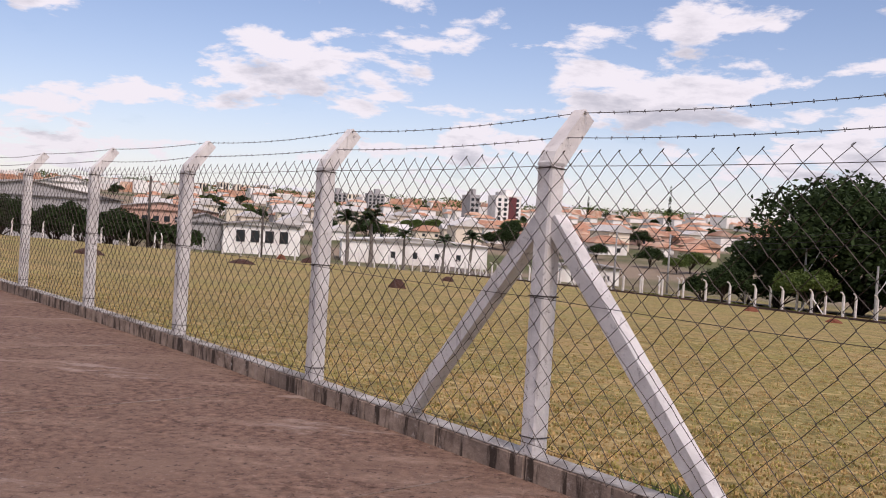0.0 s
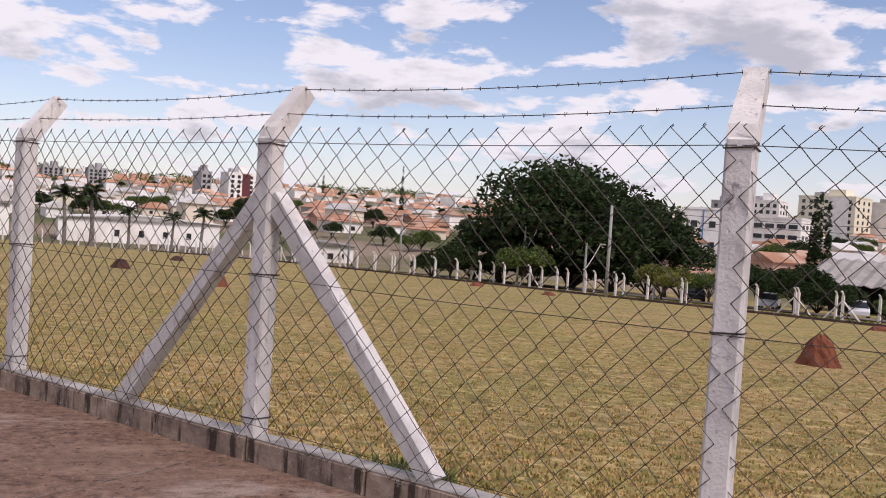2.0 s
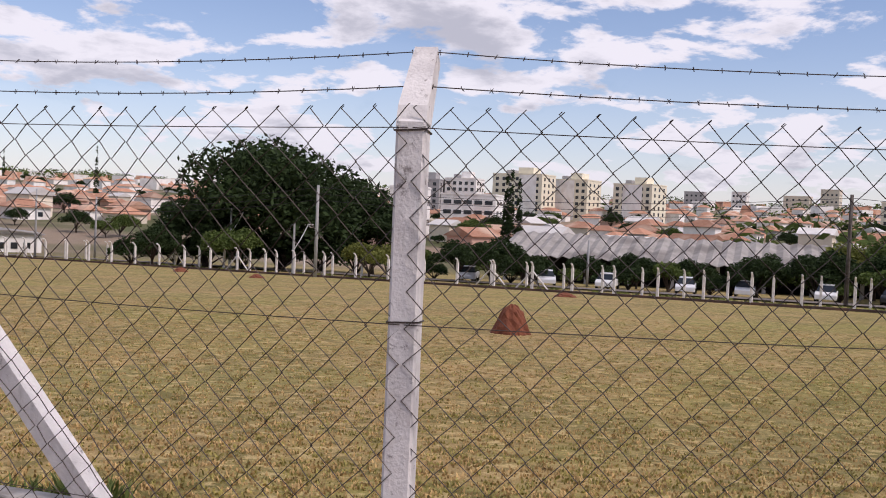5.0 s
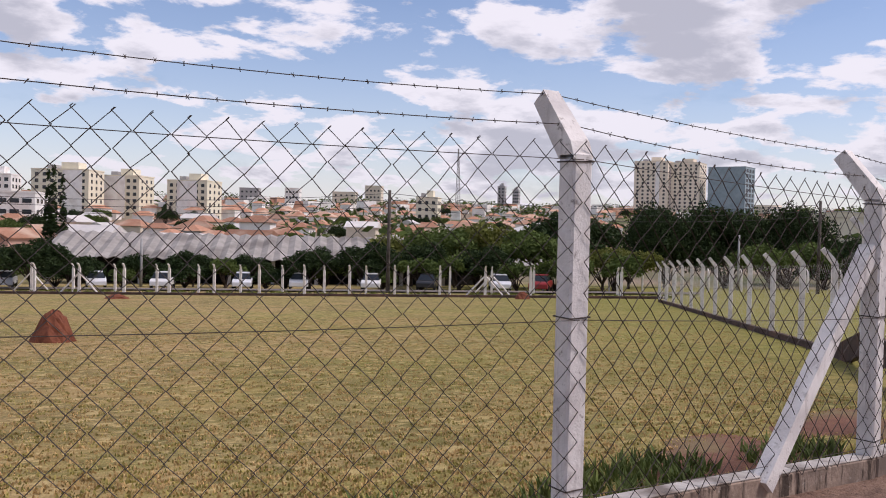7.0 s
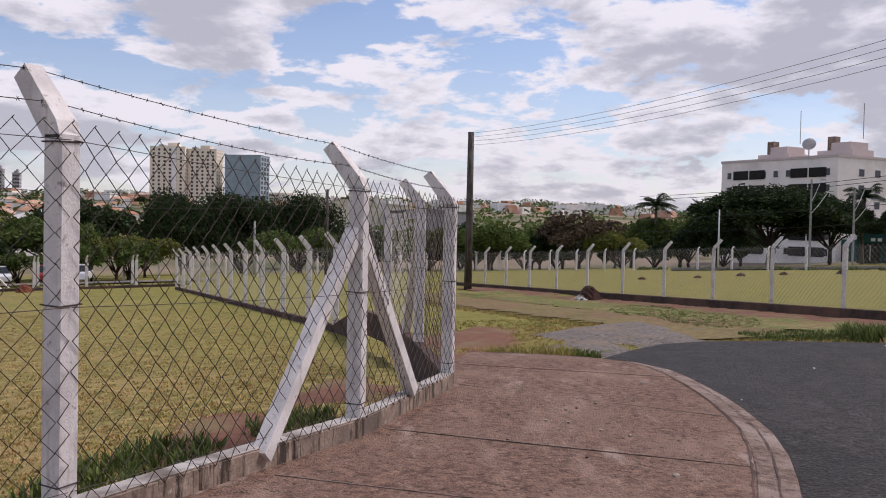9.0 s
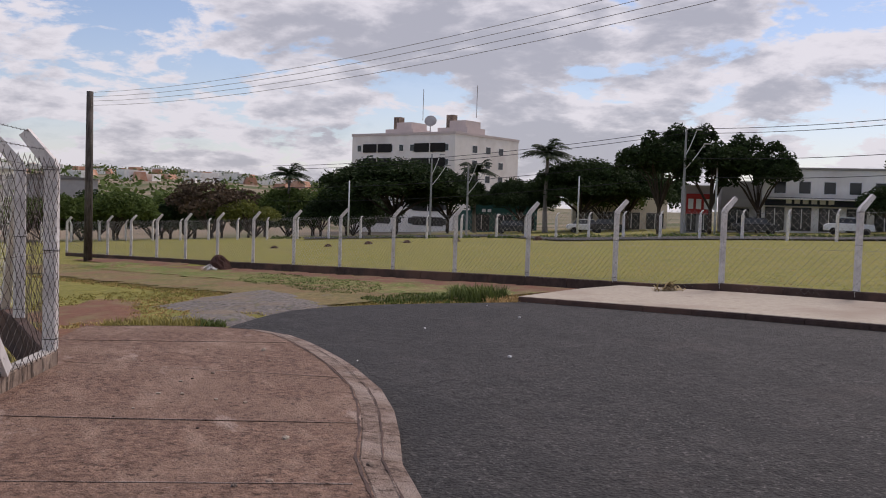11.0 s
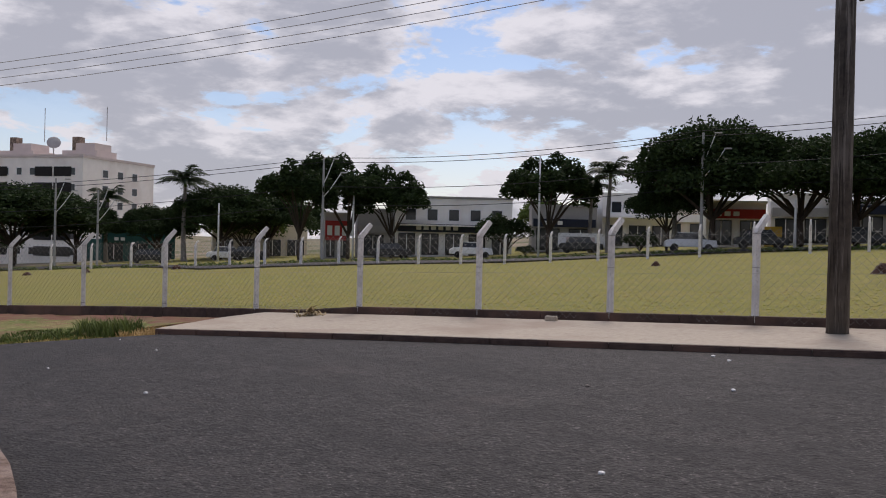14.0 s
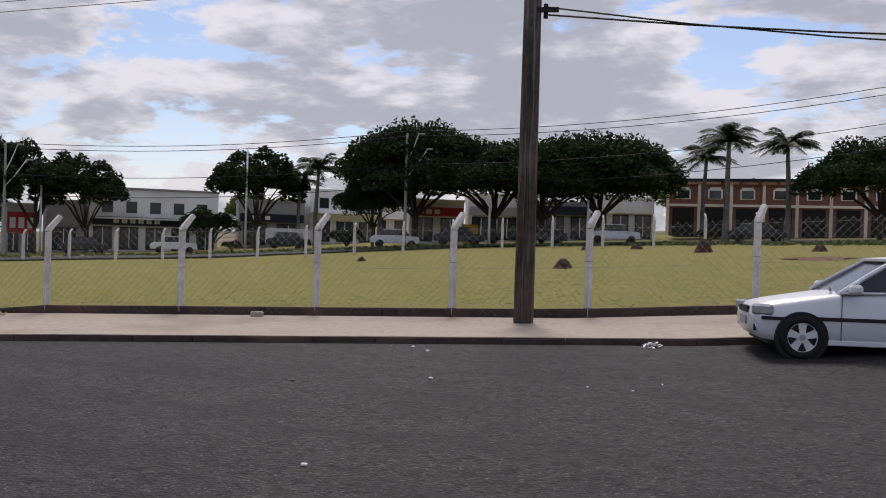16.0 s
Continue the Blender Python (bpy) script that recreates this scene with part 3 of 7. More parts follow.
# ---- fences ----
def post_proto(name, h=1.9, arm=0.42, lean=1, brace=(), w=0.13, label=""):
    """A concrete post with an arm bent at about 45 degrees; +y is the field side; lean -1 bends the arm that way."""
    e = empty(name, Matrix.Identity(4), label, "fence post")
    shaft = part("shaft", boxed((0, 0, h / 2), (w, w, h), bevel=0.012), M_CONC, e)
    bm = bmesh.new()
    d = Vector((0, lean * 0.64, 0.77)) * arm
    vs = []
    for p, sc in ((Vector((0, 0, h - 0.03)), 1.0), (Vector((0, lean * 0.02, h + 0.02)), 1.0), (Vector((0, 0, h)) + d, 0.82)):
        hw = w / 2 * sc
        up = Vector((0, 0.77 * hw, -lean * 0.64 * hw)) if p.z > h else Vector((0, hw, 0))
        vs.append([bm.verts.new(p + Vector((sx * hw, 0, 0)) + sy * up) for sx, sy in ((-1, -1), (1, -1), (1, 1), (-1, 1))])
    for a, b in zip(vs, vs[1:]):
        for k in range(4):
            bm.faces.new((a[k], a[(k + 1) % 4], b[(k + 1) % 4], b[k]))
    bm.faces.new(vs[-1])
    bm.faces.new(vs[0][::-1])
    part("arm", bm, M_CONC, e)
    for sx, reach in brace:
        bm = bmesh.new()
        top, foot = Vector((sx * 0.05, 0.02, h * 0.80)), Vector((sx * reach, 0.03, 0.0))
        ax = (top - foot).normalized()
        side = Vector((0, 1, 0))
        nrm = ax.cross(side).normalized()
        hw = 0.055
        ring = [[bm.verts.new(p + hw * (a * side + b * nrm)) for a, b in ((-1, -1), (1, -1), (1, 1), (-1, 1))] for p in (foot, top)]
        for k in range(4):
            bm.faces.new((ring[0][k], ring[0][(k + 1) % 4], ring[1][(k + 1) % 4], ring[1][k]))
        bm.faces.new(ring[0][::-1])
        bm.faces.new(ring[1])
        bmesh.ops.recalc_face_normals(bm, faces=bm.faces)
        part("brace", bm, M_CONC, e, "slanting concrete brace")
    for z in (0.12, 1.03, h - 0.05):
        bm = bmesh.new()
        q = w / 2 + 0.004
        tube(bm, [(-q, -q, z), (q, -q, z + 0.006), (q, q, z), (-q, q, z + 0.004), (-q, -q, z)], 0.004, 5)
        part("tie_wire", bm, M_WIRE, e, "dark wire wrapped round the post")
    return e


def heading(a, b):
    return math.degrees(math.atan2(b[1] - a[1], b[0] - a[0]))


def drop_proto(e):
    for o in [*e.children_recursive, e]:
        bpy.data.objects.remove(o)


def chain_link(name, a, b, z0a, z0b, height, material, rad=0.0034, pitch=0.157, label=""):
    """Woven zigzag wires between two posts, with a knuckled top edge and three line wires."""
    a, b = Vector((*a, 0)), Vector((*b, 0))
    run = (b - a).length
    d = (b - a) / run
    nrm = Vector((-d.y, d.x, 0))
    a, b = a - nrm * 0.075, b - nrm * 0.075
    n = 2 * max(4, round(run / pitch))
    px = run / n
    rows = round(height / (pitch / 2))
    pz = height / rows
    vs, fs = [], []

    def seg(points):
        base = len(vs)
        for p in points:
            for k in range(3):
                ang = 0.52 + k * 2.094
                vs.append((p[0] + rad * math.cos(ang) * d.x + rad * math.sin(ang) * nrm.x, p[1] + rad * math.cos(ang) * d.y + rad * math.sin(ang) * nrm.y, p[2]))
        for i in range(len(points) - 1):
            for k in range(3):
                fs.append((base + 3 * i + k, base + 3 * i + (k + 1) % 3, base + 3 * i + 3 + (k + 1) % 3, base + 3 * i + 3 + k))

    rnd = random.Random(int(a.x * 100 + b.y * 7))
    for i in range(n):
        pts = []
        for j in range(rows + 1):
            s = (i + (0.5 if j % 2 else -0.5) * (1 if i % 2 else -1) + 0.5) * px
            s = min(max(s + rnd.uniform(-0.006, 0.006), 0.0), run)
            k = s / run
            sag = -0.02 * math.sin(math.pi * k)
            p = a + d * s + nrm * (0.004 * (1 if j % 2 else -1) + 0.012 * math.sin(5 * k * math.pi + j * 0.3))
            pts.append((p.x, p.y, z0a + (z0b - z0a) * k + j * pz + rnd.uniform(-0.004, 0.004) + sag * j / rows))
        seg(pts)
        x, y, z = pts[-1]
        seg([(x, y, z), (x + d.x * 0.012, y + d.y * 0.012, z + 0.012)])
    e = empty(name, Matrix.Identity(4), label, "wire mesh")
    e.location = (a.x, a.y, z0a)
    ob = mesh_np("woven_wire", vs, fs, material, e)
    ob.matrix_basis = Matrix.Translation((-a.x, -a.y, -z0a))
    for frac in (0.05, 0.527, 0.955):
        bm = bmesh.new()
        pts = []
        for k in range(7):
            s = run * k / 6
            p = a + d * s
            pts.append((p.x - a.x, p.y - a.y, (z0b - z0a) * k / 6 + height * frac - 0.012 * math.sin(math.pi * k / 6)))
        tube(bm, pts, rad * 0.62, 4)
        part("line_wire", bm, material, e)
    return e


def barbed(name, pts, label):
    """One strand, sagging between posts, with a barb every 12 cm."""
    e = empty(name, Matrix.Translation(pts[0]), label, "barbed wire")
    o = Vector(pts[0])
    bm = bmesh.new()
    rnd = random.Random(len(pts) + int(o.z * 1000))
    path = []
    for p, q in zip(pts, pts[1:]):
        p, q = Vector(p), Vector(q)
        sag = rnd.uniform(0.015, 0.045)
        for k in range(8):
            t = k / 8
            v = p.lerp(q, t)
            v.z -= sag * 4 * t * (1 - t)
            path.append(v - o)
    path.append(Vector(pts[-1]) - o)
    tube(bm, path, 0.0025, 4)
    part("strand", bm, M_WIRE, e)
    bb = bmesh.new()
    for p, q in zip(path, path[1:]):
        n = max(1, round((q - p).length / 0.13))
        for k in range(n):
            c = p.lerp(q, (k + 0.5) / n)
            for s in (-1, 1):
                v = Vector((rnd.uniform(-0.008, 0.008), rnd.uniform(-0.008, 0.008), 0.011))
                tube(bb, [c - v * s, c + v * s + Vector((0.006 * s, 0.006 * s, 0))], 0.0019, 3, cap=False)
    tagged(part("barbing", bb, M_WIRE, e), kind="stuff")
    return e


def plinth(name, pts, zs, h, w, label, group_mat=(M_KERB, M_KERBTOP)):
    """A low cast kerb wall in sections under the fence, with a limewashed top."""
    e = empty(name, Matrix.Translation((pts[0][0], pts[0][1], zs[0])), label, "kerb", kind="structure")
    o = Vector((pts[0][0], pts[0][1], zs[0]))
    for i, (a, b) in enumerate(zip(pts, pts[1:])):
        d = Vector((b[0] - a[0], b[1] - a[1], 0))
        run = d.length
        m = Matrix.Translation(((a[0] + b[0]) / 2 - o.x, (a[1] + b[1]) / 2 - o.y, (zs[i] + zs[i + 1]) / 2 - o.z)) @ Matrix.Rotation(math.atan2(d.y, d.x), 4, "Z") @ Matrix.Rotation(-math.atan2(zs[i + 1] - zs[i], run), 4, "Y")
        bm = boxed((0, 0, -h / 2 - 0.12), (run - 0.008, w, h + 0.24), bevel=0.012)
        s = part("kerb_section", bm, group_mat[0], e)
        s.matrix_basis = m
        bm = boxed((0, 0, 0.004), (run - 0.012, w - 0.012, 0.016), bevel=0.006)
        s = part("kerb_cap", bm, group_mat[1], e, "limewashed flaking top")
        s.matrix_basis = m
    return e


POST_LABEL = "whitewashed square concrete fence post with a bent top arm"
F1Z = [pad_z(*p) + 0.15 for p in FENCE1]
BRACED1 = {7: ((-1, 1.40), (1, 1.40)), 10: ((-1, 1.42), (1, 1.30))}
tips = []
plain1 = post_proto("fence_post", label=POST_LABEL)
for i, p in enumerate(FENCE1):
    a, b = FENCE1[max(0, i - 1)], FENCE1[min(len(FENCE1) - 1, i + 1)]
    hd = heading(a, b)
    m = pose(p[0], p[1], F1Z[i], 0, 0, hd)
    if i in BRACED1:
        e = post_proto("fence_post", brace=BRACED1[i], label="whitewashed concrete fence post with two slanting braces")
        e.matrix_basis = m
    else:
        e = copy_thing(plain1, m)
    e["group"] = "posts of the near fence"
    out = Matrix.Rotation(radians(hd), 3, "Z") @ Vector((0, 1, 0))
    tips.append([Vector((p[0], p[1], F1Z[i] + 1.9)) + (out * 0.64 + Vector((0, 0, 0.77))) * k + out * (-0.02) + Vector((0, 0, 0.05)) for k in (0.14, 0.37)])
for k in (0, 1):
    barbed("barbed_wire", [t[k] for t in tips], "dark rusty barbed wire strung along the post arms")
for i in range(len(FENCE1) - 1):
    chain_link("chain_link_mesh", FENCE1[i], FENCE1[i + 1], F1Z[i] - 0.01, F1Z[i + 1] - 0.01, 1.96, M_WIRE, label="rusty diamond wire mesh between concrete posts, darkened as if backlit")
sec = resample(FENCE1, 1.0)
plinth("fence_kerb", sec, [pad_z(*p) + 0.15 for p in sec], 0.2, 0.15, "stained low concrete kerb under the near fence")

# second fence: round the corner and down the slope
FENCE2 = [(10.5, 0.39), (12.9, 0.95), (17.1, 1.95), (19.6, 2.85), (22.1, 3.85)] + [(24.8 + 2.79 * k, 5.1 + 1.4 * k) for k in range(11)]
F2Z = [F1Z[-1]] + [max(plane_z(*p) + 0.12, 0.1 - 0.1 * i) if i < 4 else plane_z(*p) + 0.15 for i, p in enumerate(FENCE2) if i]
tips2 = []
for i, p in enumerate(FENCE2):
    if i == 0:
        continue
    a, b = FENCE2[max(0, i - 1)], FENCE2[min(len(FENCE2) - 1, i + 1)]
    hd = heading(a, b)
    m = pose(p[0], p[1], F2Z[i], 0, 0, hd)
    if i == 1:
        e = post_proto("fence_post", brace=((1, 1.2),), label="whitewashed concrete fence post with one slanting brace")
        e.matrix_basis = m
    else:
        e = copy_thing(plain1, m)
    e["group"] = "posts of the side fence"
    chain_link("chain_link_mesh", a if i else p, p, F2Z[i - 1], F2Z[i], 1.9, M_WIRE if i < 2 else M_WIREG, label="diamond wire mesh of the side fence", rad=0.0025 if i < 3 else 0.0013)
sec = resample(FENCE2, 1.3)
plinth("fence_kerb", sec, [float(np.interp(x, [q[0] for q in FENCE2], F2Z)) for x, y in sec], 0.22, 0.15, "dark stained concrete kerb under the side fence", (M_KERBD, M_KERBD))

# third fence: along the far footpath
NUDGE = {-4: 0.02, -3: 0.05, -2: 0.13, -1: 0.12, 1: -0.24}
F3 = [across(18.0, -2.26 + 2.9 * k + NUDGE.get(k, 0.0)) for k in range(-17, 9)]
F3Z = [plane_z(*p) + 0.15 for p in F3]
tall3 = post_proto("fence_post", h=1.72, arm=0.38, lean=1, w=0.112, label=POST_LABEL)
for i, p in enumerate(F3):
    hd = heading(F3[0], F3[1]) + 180
    e = copy_thing(tall3, pose(p[0], p[1], F3Z[i], 0, 0, hd + 142))
    e["group"] = "posts of the far footpath fence"
for i in range(len(F3) - 1):
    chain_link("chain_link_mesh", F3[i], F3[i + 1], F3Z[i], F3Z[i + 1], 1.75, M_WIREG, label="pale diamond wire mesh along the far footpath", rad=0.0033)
sec = resample(F3, 1.45)
plinth("fence_kerb", sec, [plane_z(*p) + (0.17 if -51.56 + 1.45 * k < -11.0 else 0.26) for k, p in enumerate(sec)], 0.33, 0.16, "dark red-stained concrete kerb under the far fence", (M_KERBD, M_KERBD))

# a thin dark strip paints the shadow on the far footpath's kerb face
sec = resample([across(13.835, -13.08), across(14.185, -6.0), across(14.685, 4.0), across(14.685, 26.0)], 1.0)
plinth("pavement_kerb", sec, [plane_z(*p) + 0.10 for p in sec], 0.2, 0.07, "dark strip for the shaded kerb face of the far footpath", (M_KERBD, M_KERBD))


# distant fences: rows of white posts
def post_row(a, b, step, group, lean=-1, every=0, h=1.75, z_of=None, dz=0.0):
    n = max(1, round(math.hypot(b[0] - a[0], b[1] - a[1]) / step))
    hd = heading(a, b)
    for k in range(n + 1):
        x, y = a[0] + (b[0] - a[0]) * k / n, a[1] + (b[1] - a[1]) * k / n
        src = far_braced if every and k % every == every // 2 else far_plain
        e = copy_thing(src, pose(x, y, ground_z(x, y) + dz, 0, 0, hd + (180 if lean > 0 else 0)))
        e["group"] = group


def far_post(name, brace):
    e = empty(name, Matrix.Identity(4), "whitewashed concrete post of a distant fence" + (" with slanting braces" if brace else ""), "fence post")
    part("shaft", boxed((0, 0, 0.85), (0.17, 0.17, 1.8), bevel=0.01), M_CONC, e)
    bm = bmesh.new()
    tube(bm, [(0, 0, 1.70), (0, -0.08, 1.92), (0, -0.24, 2.06), (0, -0.38, 2.08)], [0.075, 0.07, 0.06, 0.055], 5)
    part("arm", bm, M_CONC, e)
    if brace:
        for s in (-1, 1):
            bm = bmesh.new()
            tube(bm, [(s * 1.35, 0, 0), (0, 0, 1.45)], 0.06, 4)
            part("brace", bm, M_CONC, e, "slanting concrete brace")
    return e


far_plain = far_post("fence_post", False)
far_braced = far_post("fence_post", True)


def far_line(az):
    d = 60.6 / math.cos(radians(az - 57.0))
    return polar(az, d)


post_row(far_line(70), far_line(-9), 3.0, "posts of the valley fence", 1, 9)
post_row(tuple(v * 1.12 for v in far_line(72)), tuple(v * 1.10 for v in far_line(-6)), 3.1, "posts of the outer valley fence", 1, 11)
post_row(polar(-22.8, 122), polar(-9, 142), 2.9, "posts of the west fence", 1, 0)
post_row(polar(-23.2, 121), polar(-36, 112), 3.4, "posts of the west fence", 1, 0)
post_row(polar(60.5, 84), polar(88, 98), 3.0, "posts of the far east fence", 1, 0)
post_row(polar(88, 100), polar(112, 80), 3.2, "posts of the avenue fence", 1, 0)
post_row(polar(112, 80), polar(168, 62), 3.2, "posts of the avenue fence", 1, 0)

# ---- poles and wires ----
def pole(name, az, d, h, r0, r1, material, label, dz=-0.05, arms=0, box_top=False):
    x, y, z = on_ground(az, d, dz)
    e = empty(name, Matrix.Translation((x, y, z)), label, "pole")
    bm = bmesh.new()
    tube(bm, [(0, 0, 0), (0, 0, h * 0.5), (0, 0, h)], [r0, (r0 + r1) / 2, r1], 12)
    part("shaft", bm, material, e, smooth=True)
    for k in range(arms):
        part("crossarm", boxed((0, 0, h - 0.35 - 0.6 * k), (1.8, 0.10, 0.12), rz=az), M_POLE, e)
        for s in (-0.8, -0.3, 0.3, 0.8):
            bm = bmesh.new()
            c, sn = math.cos(radians(az)), math.sin(radians(az))
            tube(bm, [(s * c, s * sn, h - 0.30 - 0.6 * k), (s * c, s * sn, h - 0.14 - 0.6 * k)], 0.035, 6)
            part("insulator", bm, M_WALLG, e)
    return e


pole("utility_pole", 87.4, 46, 8.0, 0.2, 0.15, M_POLE, "dark weathered wooden utility pole beside the fence")
x, y = across(16.8, -0.78)
pq = pole("utility_pole", 0, 0, 9.5, 0.185, 0.145, M_POLE, "thick dark weathered wooden pole on the footpath")
pq.location = (x, y, plane_z(x, y) + 0.10)


part("bracket", boxed((-0.25, 0, 5.72), (0.5, 0.08, 0.08), rz=23), M_TRIM, pq)
for zz in (5.66, 5.8):
    bm = bmesh.new()
    tube(bm, [(-0.22, -0.1, zz - 0.07), (-0.22, -0.1, zz + 0.05)], 0.045, 8)
    part("insulator", bm, M_TRIM, pq)


def lamp(az, d, h, label="grey street lamp pole with a curved double arm", two=True, material=None):
    x, y, z = on_ground(az, d, -0.05)
    e = empty("street_lamp", Matrix.Translation((x, y, z)), label, "street lamp", "street lamps along the avenue")
    bm = bmesh.new()
    tube(bm, [(0, 0, 0), (0, 0, h)], [0.14, 0.09], 8)
    part("shaft", bm, material or M_POLEG, e)
    c, s = math.cos(radians(az)), -math.sin(radians(az))
    for k, (reach, zz) in enumerate(((1.6, 0.82), (0.9, 0.95)) if two else ((1.2, 0.9),)):
        bm = bmesh.new()
        pts = [(c * reach * t ** 0.7 * (1 if k == 0 else 1), s * reach * t ** 0.7, h * zz - 1.9 + 2.3 * t ** 0.8) for t in (0, 0.3, 0.6, 0.85, 1.0)]
        tube(bm, pts, 0.045, 6)
        a = part("lamp_arm", bm, M_WHITEP, e)
        px, py, pz = pts[-1]
        part("lamp_head", boxed((px + c * 0.2, py + s * 0.2, pz + 0.02), (0.55, 0.2, 0.12), rz=-az, bevel=0.03), M_WALLG, a)
    return e


def cable(pts, sag, rad, label, material=None):
    pts = [Vector(p) for p in pts]
    e = empty("power_cable", Matrix.Translation(pts[0]), label, "cable")
    bm = bmesh.new()
    path = []
    for p, q in zip(pts, pts[1:]):
        for k in range(12):
            t = k / 12
            v = p.lerp(q, t)
            v.z -= sag * 4 * t * (1 - t)
            path.append(v - pts[0])
    path.append(pts[-1] - pts[0])
    tube(bm, path, rad, 4)
    part("strand", bm, material or M_TRIM, e)
    return e


# ---- trees ----
def leaf_cloud(name, lobes, count, size, material, parent, seed, flat=0.6):
    """Many small leaf sprays, spread over and just inside the skins of several lobes."""
    rng = np.random.default_rng(seed)
    c = np.array([l[0] for l in lobes], float)
    r = np.array([l[1] for l in lobes], float)
    wts = (r[:, 0] * r[:, 1]) / (r[:, 0] * r[:, 1]).sum()
    k = rng.choice(len(lobes), count, p=wts)
    v = rng.normal(size=(count, 3))
    v /= np.linalg.norm(v, axis=1)[:, None]
    v[:, 2] = np.where(v[:, 2] < -0.35, -v[:, 2] * 0.6, v[:, 2])
    shell = 1.0 - np.abs(rng.normal(0, 0.20, count)) + (rng.random(count) < 0.06) * 0.09
    pos = c[k] + v * r[k] * shell[:, None]
    a = rng.normal(size=(count, 3)) + v * 0.3
    a[:, 2] *= flat
    a /= np.linalg.norm(a, axis=1)[:, None]
    b = np.cross(a, rng.normal(size=(count, 3)))
    b /= np.linalg.norm(b, axis=1)[:, None]
    s = size * rng.uniform(0.55, 1.35, count)[:, None]
    quad = np.stack([pos - a * s, pos - b * s * 0.45 + a * s * 0.1, pos + a * s, pos + b * s * 0.45 - a * s * 0.1], 1).reshape(-1, 3)
    faces = np.arange(count * 4).reshape(-1, 4)
    return mesh_np(name, quad, faces, material, parent)


def tree(name, crown_w, height, trunk_h, seed, leaf, label, count=5200, size=0.42, lobes_n=16, umbrella=False, gaps=0.0):
    rnd = random.Random(seed)
    e = empty(name, Matrix.Identity(4), label, "tree")
    R, H = crown_w / 2, height - trunk_h
    lobes = []
    for i in range(lobes_n):
        a = rnd.uniform(0, 2 * math.pi)
        q = math.sqrt(rnd.random()) * ((0.92 if umbrella else 0.84) - gaps * 0.15)
        x, y = q * R * math.cos(a), q * R * math.sin(a)
        dome = math.sqrt(max(0.0, 1 - (q * 1.05) ** 2))
        if umbrella:
            z = trunk_h + H * (0.08 + 0.36 * gaps + (0.68 - 0.33 * gaps) * dome * rnd.uniform(0.35, 1.0)) + rnd.uniform(-0.06, 0.05) * H
            rr = (R * rnd.uniform(0.26, 0.36) * (1 - gaps * 0.25), R * rnd.uniform(0.26, 0.36) * (1 - gaps * 0.25), H * rnd.uniform(0.17, 0.25))
        else:
            z = trunk_h + H * (0.12 + 0.62 * dome * rnd.uniform(0.35, 1.0))
            rr = (R * rnd.uniform(0.30, 0.42), R * rnd.uniform(0.30, 0.42), H * rnd.uniform(0.2, 0.3))
        lobes.append(((x, y, z), rr))
    bm = bmesh.new()
    r0 = max(0.14, crown_w * 0.022)
    fork = trunk_h * 0.72
    tube(bm, [(0, 0, -0.3), (0, 0, 0.25), (rnd.uniform(-.1, .1), rnd.uniform(-.1, .1), fork)], [r0 * 1.5, r0 * 1.1, r0 * 0.85], 8)
    part("trunk", bm, M_BARK, e)
    bm = bmesh.new()
    for (x, y, z), rr in lobes[:11]:
        mid = (x * 0.45 + rnd.uniform(-.3, .3), y * 0.45 + rnd.uniform(-.3, .3), fork + (z - fork) * 0.6)
        tube(bm, [(0, 0, fork - 0.2), mid, (x, y, z)], [r0 * 0.6, r0 * 0.36, r0 * 0.12], 5)
    tagged(part("branchwork", bm, M_BARK, e), kind="stuff")
    leaf_cloud("crown", lobes, count, size, leaf, e, seed)
    return e


